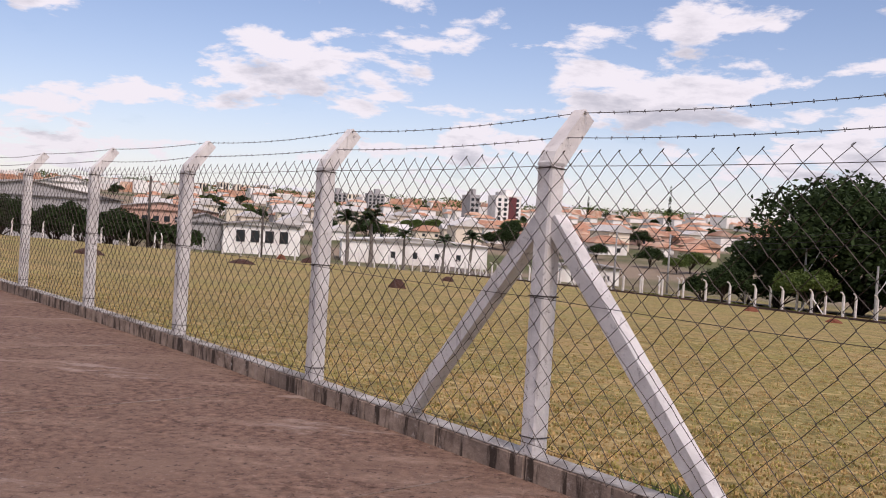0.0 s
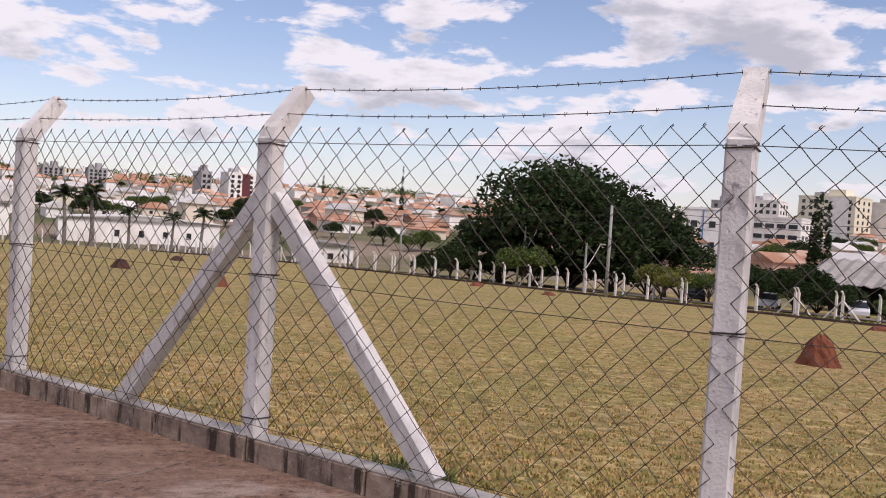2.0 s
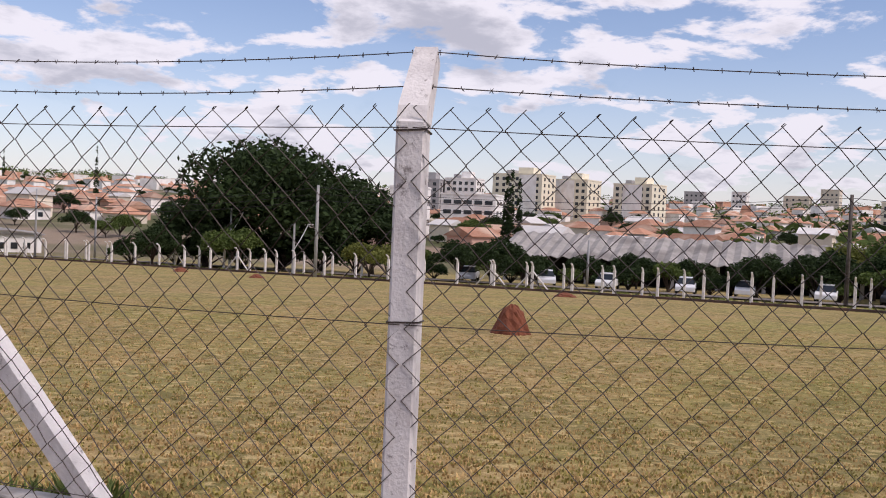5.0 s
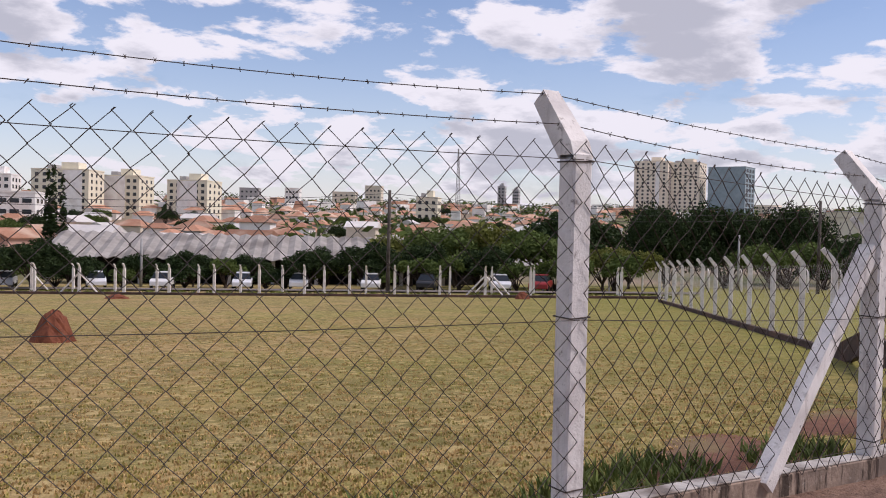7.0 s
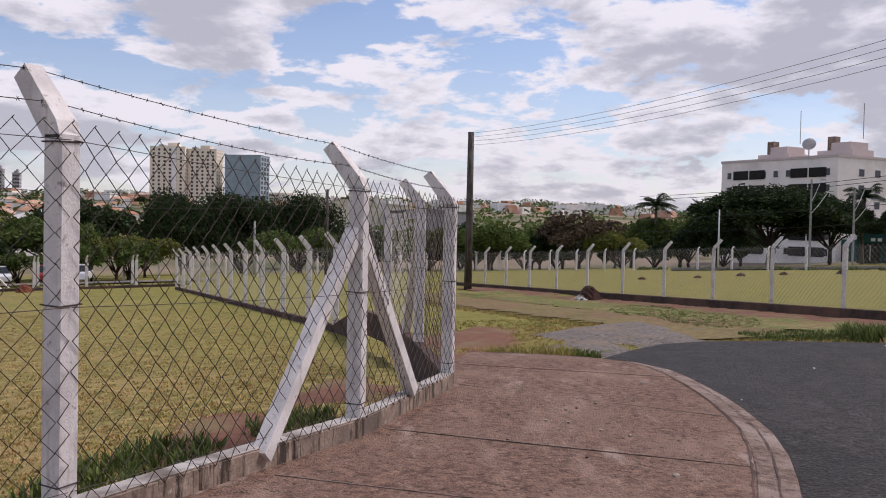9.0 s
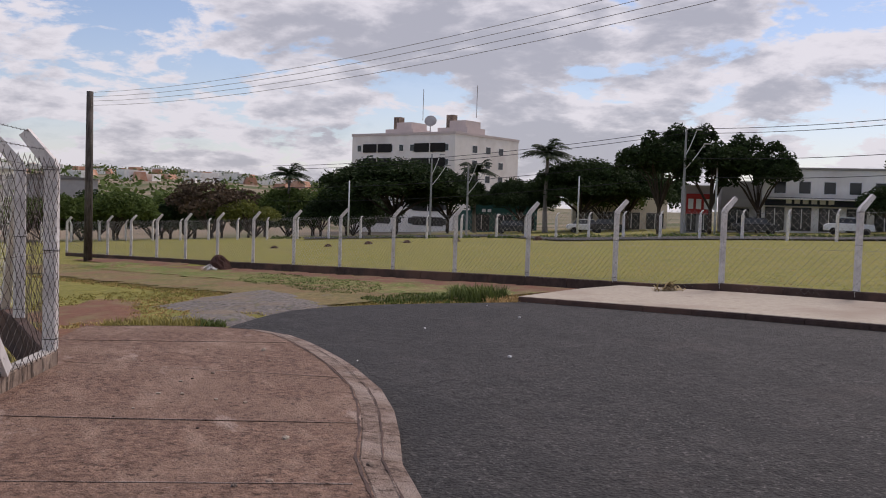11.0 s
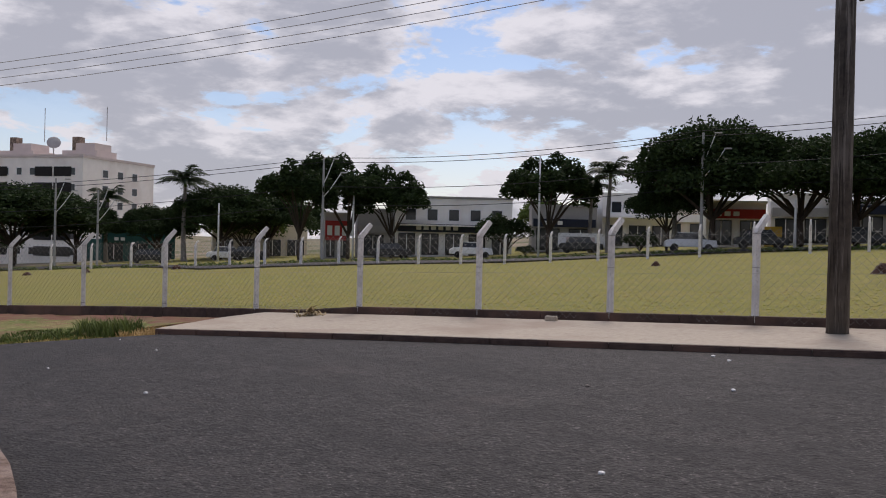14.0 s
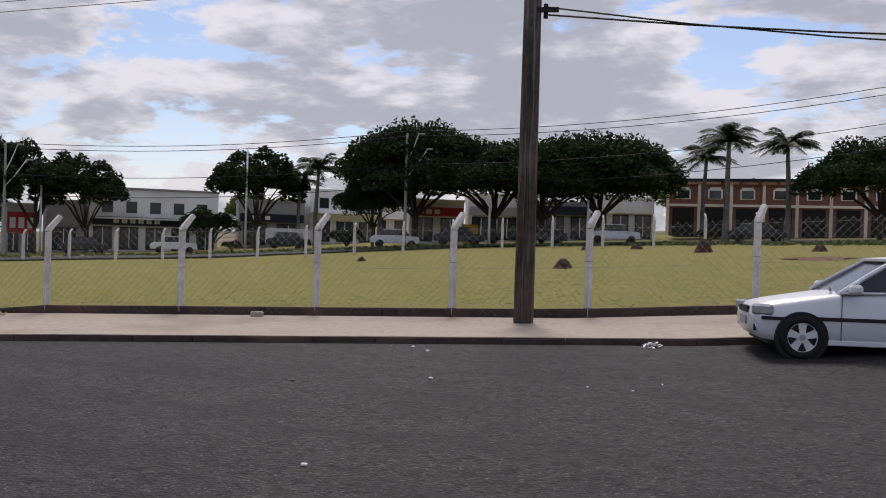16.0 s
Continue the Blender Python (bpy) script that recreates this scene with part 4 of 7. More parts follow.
def palm(name, height, seed, label, fronds=26, reach=3.4):
    rnd = random.Random(seed)
    e = empty(name, Matrix.Identity(4), label, "palm tree")
    bm = bmesh.new()
    n = 8
    tube(bm, [(0.12 * math.sin(k * 0.5), 0.05 * k / n, -0.2 + (height + 0.2) * k / n) for k in range(n + 1)], [0.30 - 0.14 * k / n + (0.06 if k == 0 else 0) for k in range(n + 1)], 9)
    part("trunk", bm, M_PALMT, e)
    top = Vector((0.12 * math.sin(n * 0.5), 0.05, height))
    bm = bmesh.new()
    tube(bm, [top, top + Vector((0, 0, 0.7))], [0.19, 0.10], 8)
    part("crown_shaft", bm, M_LEAFG, e)
    for f in range(fronds):
        a = f * 2.399 + rnd.uniform(-.2, .2)
        up = rnd.uniform(-0.3, 1.5)
        d = Vector((math.cos(a), math.sin(a), 0))
        pts = []
        L = reach * rnd.uniform(0.85, 1.1)
        for k in range(7):
            t = k / 6
            pts.append(top + Vector((0, 0, 0.6)) + d * L * t * (1.0 - 0.28 * max(0.0, up)) + Vector((0, 0, L * (up * 0.95 * t - (0.32 + 0.42 * up) * t * t))))
        vs, fs = [], []
        side = Vector((-d.y, d.x, 0))
        for k in range(1, 7):
            for q in range(6):
                t = (k - 1 + q / 6) / 6
                p = pts[k - 1].lerp(pts[k], q / 6)
                ln = 0.62 * reach / 2.3 * math.sin(math.pi * min(1, 0.12 + t * 0.92)) + 0.08
                ax = (pts[k] - pts[k - 1]).normalized()
                for s in (-1, 1):
                    tip = p + side * s * ln * 0.8 + ax * ln * 0.55 + Vector((0, 0, -ln * rnd.uniform(0.15, 0.6)))
                    b = len(vs)
                    vs += [tuple(p - ax * 0.06), tuple(p + ax * 0.06), tuple(tip)]
                    fs.append((b, b + 1, b + 2))
        for k in range(6):
            b = len(vs)
            vs += [tuple(pts[k] + side * 0.035), tuple(pts[k] - side * 0.035), tuple(pts[k + 1] - side * 0.02), tuple(pts[k + 1] + side * 0.02)]
            fs.append((b, b + 1, b + 2, b + 3))
        mesh_np("frond", vs, fs, M_FROND, e)
    return e


def put(proto, az, d, scale=1.0, turn=0.0, label="", group="", sz=None, sxy=None, dz=0.0):
    x, y, z = on_ground(az, d, dz)
    sx = sxy or scale
    e = copy_thing(proto, Matrix.LocRotScale((x, y, z), Euler((0, 0, radians(turn))), Vector((sx, sx, sz or scale))))
    if label:
        e["label"] = label
    if group:
        e["group"] = group
    return e


PROTOS = []


def proto(e):
    PROTOS.append(e)
    return e


t_dense = proto(tree("tree", 20.0, 13.0, 0.5, 11, M_LEAF, "large dark green tree with a dense rounded crown", 30000, 0.30, 46))
t_mid = proto(tree("tree", 9.0, 7.0, 1.4, 12, M_LEAFG, "mid-green leafy tree with a rounded crown", 6500, 0.24, 20))
t_yel = proto(tree("tree", 9.0, 7.0, 1.4, 13, M_LEAFY, "light yellowish-green leafy tree with a loose crown", 6500, 0.24, 20))
t_dkm = proto(tree("tree", 9.0, 7.0, 1.4, 14, M_LEAF, "dark green leafy tree with a rounded crown", 6500, 0.24, 20))
t_umb = proto(tree("tree", 12.5, 10.0, 3.3, 15, M_LEAF, "dark spreading tree with a broad layered crown", 36000, 0.19, 60, True))
t_open = proto(tree("tree", 8.6, 10.6, 3.4, 16, M_LEAF, "tall open tree with bare limbs and tufted crown", 15000, 0.21, 24, True, 0.35))
t_bush = proto(tree("bush", 4.5, 3.2, 0.3, 17, M_LEAF, "dark green rounded bush on the ground", 2400, 0.2, 12))
t_bushg = proto(tree("bush", 4.5, 3.2, 0.3, 27, M_LEAFG, "mid-green rounded bush on the ground", 2400, 0.2, 12))
t_brown = proto(tree("tree", 9.5, 7.6, 1.0, 18, M_LEAFB, "brownish half-bare spreading tree", 2600, 0.30, 18))
p_tall = proto(palm("palm_tree", 7.6, 21, "tall palm tree with drooping dark fronds"))
p_small = proto(palm("palm_tree", 5.2, 22, "slim palm tree with arching fronds", 18, 2.2))

put(t_dense, 18.9, 100, 1.12, 20, "huge dark green tree with a dense rounded crown beyond the field", sz=1.20, sxy=1.16)
put(t_dkm, 14.4, 97, 1.1, 50)
put(t_dkm, 24.6, 98, 1.15, 80)
put(t_dkm, 11.4, 92, 0.6, 10)
put(t_mid, 16.3, 88, 0.68, 40)
put(t_yel, 24.4, 78, 0.52, 70)
put(t_mid, 27.2, 86, 0.5, 15)
for k, (a, d, s) in enumerate(((-28.5, 128, 1.0), (-25.6, 128, 0.95), (-31.5, 126, 1.0), (-23.4, 130, 0.75), (-34.5, 124, 1.0), (-21.8, 131, 0.6))):
    put(t_dkm, a, d, s * 0.85, 37 * k, "dark green tree in a dense hedge row", "hedge of dark trees")
for k, (a, d, s) in enumerate(((-11.7, 140, 1.25), (-10.2, 140, 1.3), (-8.1, 140, 0.95), (-5.6, 136, 0.85), (-3.9, 131, 0.95), (0.6, 134, 0.8))):
    put(p_small, a, d, s, 50 * k, group="palms before the white building")
for k, (a, d, s, q) in enumerate(((57.0, 93, 1.1, 0), (60.0, 95, 1.15, 1), (62.8, 90, 1.0, 0), (64.6, 97, 1.25, 2), (66.2, 88, 0.7, 1), (54.3, 100, 1.0, 1), (48.0, 83, 0.6, 2), (51.3, 83, 0.68, 2), (32.0, 82, 0.65, 2), (34.0, 84, 0.45, 2), (30.0, 86, 0.6, 2), (44.5, 90, 0.5, 2), (41.0, 92, 0.55, 2), (38.0, 92, 0.5, 2), (55.0, 87, 0.7, 2), (58.6, 84, 0.65, 2))):
    put((t_mid, t_yel, t_dkm)[q], a, d, s, 41 * k)
for k, (a, d, s) in enumerate(((70.0, 114, 0.62), (73.5, 116, 0.66), (77.0, 118, 0.60))):
    put(t_dense, a, d, s, 63 * k, sz=0.86)
for k, (a, d, s, q) in enumerate(((67.8, 96, 0.7, 1), (76.0, 104, 0.85, 0), (79.0, 108, 0.9, 0), (81.5, 106, 0.85, 2), (84.0, 104, 0.8, 0), (86.5, 102, 0.85, 0), (88.8, 101, 0.9, 0), (91.5, 108, 0.7, 2), (97.6, 124, 1.2, 0), (100.5, 126, 1.25, 0), (102.6, 122, 1.0, 2), (93.4, 122, 1.1, 0))):
    put((t_mid, t_yel, t_dkm)[q], a, d, s, 29 * k)
put(t_brown, 94.4, 105, 1.02, 10)
put(t_yel, 96.6, 103, 0.72, 60)
put(p_tall, 99.0, 122, 1.0, 30)
put(t_umb, 105.6, 112, 1.0, 15, "broad dark tree before the apartment block", sxy=1.4)
put(t_umb, 108.9, 114, 0.8, 95, "broad dark tree before the apartment block")
put(p_tall, 110.6, 116, 0.95, 70)
put(p_tall, 115.0, 105, 1.08, 10)
put(t_umb, 117.2, 108, 0.92, 40)
put(t_umb, 120.0, 112, 0.85, 140)
put(t_mid, 118.6, 118, 1.1, 70)
put(t_umb, 113.4, 112, 0.7, 200)
put(t_open, 121.9, 88, 1.0, 0)
put(t_open, 124.9, 88, 0.99, 130)
put(t_open, 127.6, 89, 0.86, 250)
put(t_open, 137.4, 84, 0.92, 60, "open spreading tree with visible limbs", sxy=1.05)
put(t_dkm, 134.8, 86, 0.62, 30)
put(p_tall, 141.1, 82, 0.86, 20)
put(p_tall, 140.0, 85, 0.76, 80)
put(t_umb, 147.2, 77, 1.0, 10, sz=1.12, sxy=0.98)
put(t_umb, 152.2, 76, 0.95, 120, sxy=1.02)
put(t_umb, 155.2, 74, 0.90, 210, sxy=0.95)
put(t_umb, 158.7, 74, 0.94, 300, sxy=0.95)
put(t_umb, 144.6, 80, 0.5, 30, sz=0.7)
put(p_tall, 145.0, 80, 0.85, 150)
put(p_tall, 164.9, 76, 0.82, 40)
put(p_tall, 166.2, 72, 0.94, 100)
put(p_tall, 169.6, 72, 0.87, 160)
put(t_umb, 174.6, 70, 0.78, 70)
put(t_mid, 164.0, 108, 1.1, 70)
put(t_mid, 168.0, 112, 1.1, 10)
put(t_bush, 143.0, 82, 0.62, 10)
put(t_bush, 136.0, 84, 0.35, 10)
put(t_bush, 165.3, 74, 0.4, 0)
for k, (a, d) in enumerate(((88, 145), (92, 150), (96, 160), (101, 165), (104, 150), (84, 150), (80, 155), (76, 150), (121.5, 130), (114, 135), (132, 140), (138, 135))):
    put((t_dkm, t_mid)[k % 2], a, d, 1.2, 33 * k)


BUSH_L = "dark green bush in a dense belt of shrubs"
for k in range(11):
    put(t_bush, -36 + 1.45 * k, 126 + (k % 3), 1.25 + 0.2 * (k % 2), 40 * k, BUSH_L, "hedge of dark trees")
for k, (a, d, s) in enumerate(((12.8, 96, 1.1), (14.5, 95, 1.3), (16.6, 94, 1.2), (19.0, 96, 1.5), (21.4, 95, 1.4), (23.6, 95, 1.3), (25.6, 94, 1.1), (10.2, 97, 0.9))):
    put(t_bush, a, d, s, 55 * k, BUSH_L)
for k in range(20):
    a = 28.5 + 2.0 * k + (k % 3) * 0.4
    put(t_bushg if a > 50 or k % 3 == 1 else t_bush, a, 60.6 / math.cos(radians(a - 57)) + 21 + (k % 4), (0.62 if a < 54 else 0.9) + 0.12 * (k % 4), 47 * k, "bush in a dense belt of shrubs before the shed")
for k in range(13):
    put((t_bush, t_dkm)[k % 3 == 2], 79 + 2.0 * k, 108 + 3 * (k % 3), (1.3, 0.75)[k % 3 == 2], 61 * k, BUSH_L if k % 3 != 2 else "")


# ---- buildings ----
def window_part(host, w, h, m, glass=None, frame=0.08):
    """A framed window, set a little proud of the wall; local y points out of the wall."""
    f = part("window", boxed((0, 0.0, 0), (w + 2 * frame, 0.10, h + 2 * frame)), M_WHITE, host)
    f.matrix_basis = m
    part("pane", boxed((0, 0.035, 0), (w, 0.06, h)), glass or M_GLASS, f)
    return f


def plain_window(host, w, h, m, glass=None):
    """A far window: one dark pane set into the wall face."""
    f = part("window", boxed((0, 0.0, 0), (w, 0.16, h)), glass or M_GLASS, host)
    f.matrix_basis = m
    return f


def facade(host, w, y, floors, cols, z0, floor_h, ww, wh, out=1, glass=None, x0=0.0, rich=False):
    """A grid of windows on the wall whose plane is y; every window an object of its own on shared meshes."""
    first = None
    for fl in range(floors):
        for c in range(cols):
            m = Matrix.Translation((x0 - w / 2 + w * (c + 0.5) / cols, y, z0 + floor_h * fl))
            if out < 0:
                m = m @ Matrix.Rotation(math.pi, 4, "Z")
            if first is None:
                first = (window_part if rich else plain_window)(host, ww, wh, m, glass)
            else:
                o = twin(first, m)
                if rich:
                    twin(first.children[0], Matrix.Identity(4), o)


def facade_x(host, d, x, floors, cols, z0, floor_h, ww, wh, out=1, rich=False):
    first = None
    for fl in range(floors):
        for c in range(cols):
            m = Matrix.Translation((x, -d / 2 + d * (c + 0.5) / cols, z0 + floor_h * fl)) @ Matrix.Rotation(radians(-90 * out), 4, "Z")
            if first is None:
                first = (window_part if rich else plain_window)(host, ww, wh, m)
            else:
                o = twin(first, m)
                if rich:
                    twin(first.children[0], Matrix.Identity(4), o)


def tower(name, az, d, w, dep, h, floors, cols, wall, label, turn=0.0, side_cols=3, box_top=True, sink=3.0, stripe=None, win=(1.5, 1.5), glass=None):
    """A multi-storey block: local -y faces the standpoint."""
    x, y, z = on_ground(az, d, 0.0)
    e = empty(name, pose(x, y, z, 0, 0, -az + turn), label, "building")
    part("wall", boxed((0, 0, (h - sink) / 2), (w, dep, h + sink)), wall, e)
    fh = h / (floors + 0.35)
    facade(e, w * 0.94, -dep / 2, floors, cols, fh * 0.65, fh, win[0], win[1], -1, glass)
    facade_x(e, dep * 0.9, w / 2, floors, side_cols, fh * 0.65, fh, win[0], win[1], 1)
    part("parapet", boxed((0, 0, h + 0.25), (w + 0.3, dep + 0.3, 0.5)), wall, e)
    if box_top:
        part("lift_house", boxed((w * 0.1, 0, h + 1.9), (w * 0.3, dep * 0.5, 3.2)), wall, e)
        part("water_tank", boxed((-w * 0.25, 0, h + 1.3), (w * 0.16, dep * 0.3, 2.0)), M_WALLG, e)
    if stripe:
        for k, (sx, sw) in enumerate(stripe[1]):
            part("painted_band", boxed((sx * w, -dep / 2 - 0.12, h / 2), (sw * w, 0.22, h - 0.2)), stripe[0], e, "coloured vertical band")
    return e


tower("apartment_tower", -1.9, 450, 13, 12, 14.5, 6, 4, M_WALLW, "apartment block in white with a dark red band", 20, stripe=(M_WALLD, ((0.16, 0.3),)))
tower("apartment_tower", -4.0, 455, 5, 12, 14, 5, 2, M_WALLG, "narrow grey apartment block", 20)
tower("apartment_tower", -12.4, 600, 12, 12, 8.5, 4, 4, M_WALLG, "small grey apartment block far across the valley", 10)
tower("apartment_tower", -10.0, 600, 11, 12, 9.5, 4, 4, M_WALLG, "small grey apartment block far across the valley", 10)
for a, w, h, dd in ((-20.5, 10, 7, 900), (-19.3, 9, 9, 900), (-18.2, 14, 8, 900), (-16.9, 9, 9, 950), (-11.4, 12, 6, 800), (-3.5, 10, 6, 900)):
    tower("apartment_tower", a, dd, w, 12, h, 6, 3, M_WALLC, "pale apartment block on the far hillside", 15, box_top=False)
tower("apartment_tower", 34.0, 430, 25, 16, 20.5, 7, 7, M_WALLY, "pale yellow apartment tower with rows of balconies", -25, stripe=(M_WALLW, ((0.22, 0.34),)))
tower("apartment_tower", 37.2, 440, 19, 16, 18.8, 6, 6, M_WALLY, "pale yellow apartment tower with white balconies", -25, stripe=(M_WALLW, ((-0.1, 0.5),)))
tower("apartment_tower", 41.1, 430, 19, 16, 17.8, 6, 6, M_WALLY, "pale yellow apartment tower with white balconies", -25, stripe=(M_WALLW, ((0.0, 0.5),)))
tower("apartment_tower", 28.2, 420, 12, 12, 16.5, 6, 3, M_WALLG, "plain grey apartment tower block", -20)
tower("apartment_tower", 30.3, 420, 15, 12, 17.5, 6, 5, M_WALLW, "plain white apartment tower block", -20)
tower("office_building", 30.9, 280, 17, 14, 10.0, 3, 5, M_WALLW, "low grey office building with a dark canopy roof", -15, box_top=False, win=(2.4, 1.2))
tower("office_building", 26.9, 230, 9, 8, 11.6, 2, 2, M_WALLW, "white building with a blue top panel", -10, box_top=False, stripe=(M_BLUE, ((0.0, 0.02),)))
tower("apartment_tower", 69.3, 700, 25, 20, 40, 14, 6, M_WALLC, "tall beige apartment tower block", -15, stripe=(M_WALLW, ((0.2, 0.12),)))
tower("apartment_tower", 71.2, 700, 24, 20, 39, 14, 6, M_WALLC, "tall beige apartment tower with a brown band", -15, stripe=(M_TAUPE, ((-0.42, 0.1),)))
tower("glass_tower", 73.8, 690, 27, 20, 35.8, 10, 5, M_GLASSB, "blue-green glazed office tower", -20, box_top=False, win=(4.0, 2.4), glass=M_GLASSB)
tower("office_building", 55.4, 420, 10, 10, 13.5, 4, 3, M_WALLY, "small ochre office building above the trees", -10)
tower("apartment_tower", 60.0, 900, 7, 10, 23, 7, 2, M_WALLG, "slim grey tower on the skyline", -10)
tower("apartment_tower", 60.9, 900, 6, 10, 20, 6, 3, M_WALLG, "slim grey tower on the skyline", -10)
for a, w, h in ((52.0, 14, 40), (50.2, 20, 34), (47.0, 12, 36), (44.4, 16, 35), (75.9, 20, 30), (78.2, 40, 22), (81.0, 26, 22), (66.3, 18, 28)):
    tower("office_building", a, 800, w, 14, h - 21, 3, 4, (M_WALLW, M_WALLG, M_WALLC)[int(w) % 3], "pale office block on the skyline", -10, box_top=False)

# lattice mast on the skyline
x, y, z = on_ground(57.2, 600)
mast = empty("radio_mast", Matrix.Translation((x, y, z)), "thin grey lattice radio mast on the skyline", "mast")
for sx, sy in ((-1, -1), (1, -1), (0, 1)):
    bm = bmesh.new()
    tube(bm, [(sx * 1.6, sy * 1.6, 0), (sx * 0.25, sy * 0.25, 44)], 0.22, 4)
    part("leg", bm, M_POLEG, mast)
bm = bmesh.new()
for k in range(16):
    z0, r0 = k * 2.7, 1.6 - 1.35 * k / 16
    tube(bm, [(-r0, -r0, z0), (r0, -r0, z0 + 2.7), (0, r0, z0), (-r0, -r0, z0 + 2.7)], 0.10, 3)
tagged(part("bracing", bm, M_POLEG, mast), kind="stuff")


# the pale apartment block with two roof boxes and a dish
def apartment_block():
    az, d = 108.0, 190
    x, y, z = on_ground(az, d)
    e = empty("apartment_block", pose(x, y, z, 0, 0, -az - 38), "pale grey six-storey apartment block with taupe roof boxes", "building")
    w, dep, h = 26.5, 22.0, 18.8
    part("wall", boxed((0, 0, h / 2 - 1), (w, dep, h + 2)), M_WALLA, e)
    part("parapet", boxed((0, 0, h + 0.2), (w + 0.25, dep + 0.25, 0.5)), M_TAUPE, e)
    facade(e, w * 0.95, -dep / 2, 6, 9, 2.0, 2.85, 1.0, 1.2, -1, rich=True)
    # balcony openings: their shade painted as wide dark panes
    for x0 in (-0.24, 0.27):
        facade(e, w * 0.30, -dep / 2 - 0.06, 6, 2, 2.0, 2.85, 3.6, 1.7, -1, glass=M_INSHADE, x0=x0 * w)
    facade_x(e, dep * 0.62, w / 2, 6, 3, 2.0, 2.85, 1.5, 1.3, 1, rich=True)
    for sx in (-0.22, 0.30):
        rb = part("roof_box", boxed((sx * w, -2.0, h + 1.1), (7.4, 6.0, 1.4)), M_TAUPE, e)
        part("roof_box", boxed((sx * w + 0.9, -2.0, h + 2.0), (4.0, 5.0, 2.4)), M_TAUPE, e)
        part("chimney", boxed((sx * w - 1.4, -3.4, h + 3.0), (1.5, 1.6, 2.8)), M_KERB, e)
        bm = bmesh.new()
        tube(bm, [(sx * w + 2.2, 0, h + 4), (sx * w + 2.2, 0, h + 10.5)], 0.07, 5)
        part("antenna", bm, M_POLEG, e)
    bm = bmesh.new()
    rings = []
    for k in range(5):
        r = 1.25 * k / 4
        rings.append([bm.verts.new((r * math.cos(q * math.pi / 7), 0.16 * r * r - 0.2, r * math.sin(q * math.pi / 7))) for q in range(14)] if k else [bm.verts.new((0, -0.2, 0))])
    for q in range(14):
        bm.faces.new((rings[0][0], rings[1][q], rings[1][(q + 1) % 14]))
        for k in range(1, 4):
            bm.faces.new((rings[k][q], rings[k + 1][q], rings[k + 1][(q + 1) % 14], rings[k][(q + 1) % 14]))
    dish = part("satellite_dish", bm, M_WALLG, e, "large grey dish antenna")
    dish.matrix_basis = Matrix.Translation((1.6, -4, h + 3.4)) @ Matrix.Rotation(radians(-28), 4, "X") @ Matrix.Rotation(radians(30), 4, "Z")
    bm = bmesh.new()
    tube(bm, [(1.6, -4, h), (1.6, -4, h + 3.4)], 0.12, 6)
    part("dish_mast", bm, M_POLEG, e)
    # the dark green shop front at its foot
    part("shop_front", boxed((w / 2 + 1.2, -dep / 2 + 6, 2.1), (6.0, 9.0, 4.6)), M_TEAL, e, "dark green ground-floor shop front")
    return e


apartment_block()


def shop(name, az, d, w, dep, h, wall, label, turn=0.0, sign=None, floors=1, cols=3, awning=None, roof=None, openings=3, sign_h=0.8, bars=0):
    """A low shop: dark glazed openings below, a sign board above them, windows on the upper floor."""
    x, y, z = on_ground(az, d)
    e = empty(name, pose(x, y, z - 0.1, 0, 0, -az + turn), label, "shop")
    part("wall", boxed((0, 0, h / 2), (w, dep, h)), wall, e)
    part("parapet", boxed((0, 0, h + 0.1), (w + 0.2, dep + 0.2, 0.22)), roof or wall, e)
    for k in range(openings):
        ow = w / openings * 0.72
        ox = -w / 2 + w * (k + 0.5) / openings
        o = part("shop_window", boxed((ox, -dep / 2 - 0.03, 1.3), (ow, 0.14, 2.2)), M_TRIM, e)
        part("pane", boxed((ox, -dep / 2 - 0.09, 1.35), (ow - 0.2, 0.06, 1.9)), M_GLASS, o)
        part("mullion", boxed((ox, -dep / 2 - 0.13, 1.35), (0.08, 0.05, 1.9)), M_WHITE, o)
    if floors > 1:
        facade(e, w * 0.92, -dep / 2, floors - 1, cols, 4.3, 2.9, 1.0, 1.1, -1, rich=True)
    if sign:
        s = part("sign_board", boxed((0, -dep / 2 - 0.25, 2.95), (w * 0.96, 0.35, sign_h)), sign, e, "long shop sign board")
        for k in range(bars):
            part("sign_lettering", boxed((-w * 0.3 + k * 0.75, -dep / 2 - 0.44, 2.95), (0.5, 0.04, sign_h * 0.5)), M_WHITE, s)
    if awning:
        part("awning", boxed((0, -dep / 2 - 0.9, 3.2), (w * 1.0, 1.8, 0.14)), awning, e, "flat projecting awning")
    return e


shop("shop_building", 112.4, 128, 9.0, 8, 4.2, M_TEAL, "dark green single-storey shop with a small pale sign", 0, M_TEAL, bars=2)
shop("shop_building", 124.0, 98, 2.4, 8, 4.6, M_WALLG, "grey shop with a tall red sign board", 4, M_RED, sign_h=2.0, openings=2, bars=4)
shop("shop_building", 127.2, 99, 6.2, 8, 4.9, M_WALLG, "grey shop with a wide dark opening", 4, M_WALLG, openings=2)
shop("shop_building", 131.3, 98, 12.0, 9, 6.0, M_WALLW, "white two-storey building with a navy sign over shops", 4, M_NAVY, floors=2, cols=5, awning=M_WALLW, roof=M_ROOFG, openings=5, bars=6)
shop("shop_building", 138.2, 97, 6.5, 8, 4.6, M_WALLG, "grey low shop with a dark sign", 4, M_NAVY, openings=2, bars=3)
shop("shop_building", 142.2, 103, 7.5, 9, 5.6, M_WALLW, "white two-storey shop building with balconies", 14, None, floors=2, cols=3, openings=3, awning=M_WALLW)
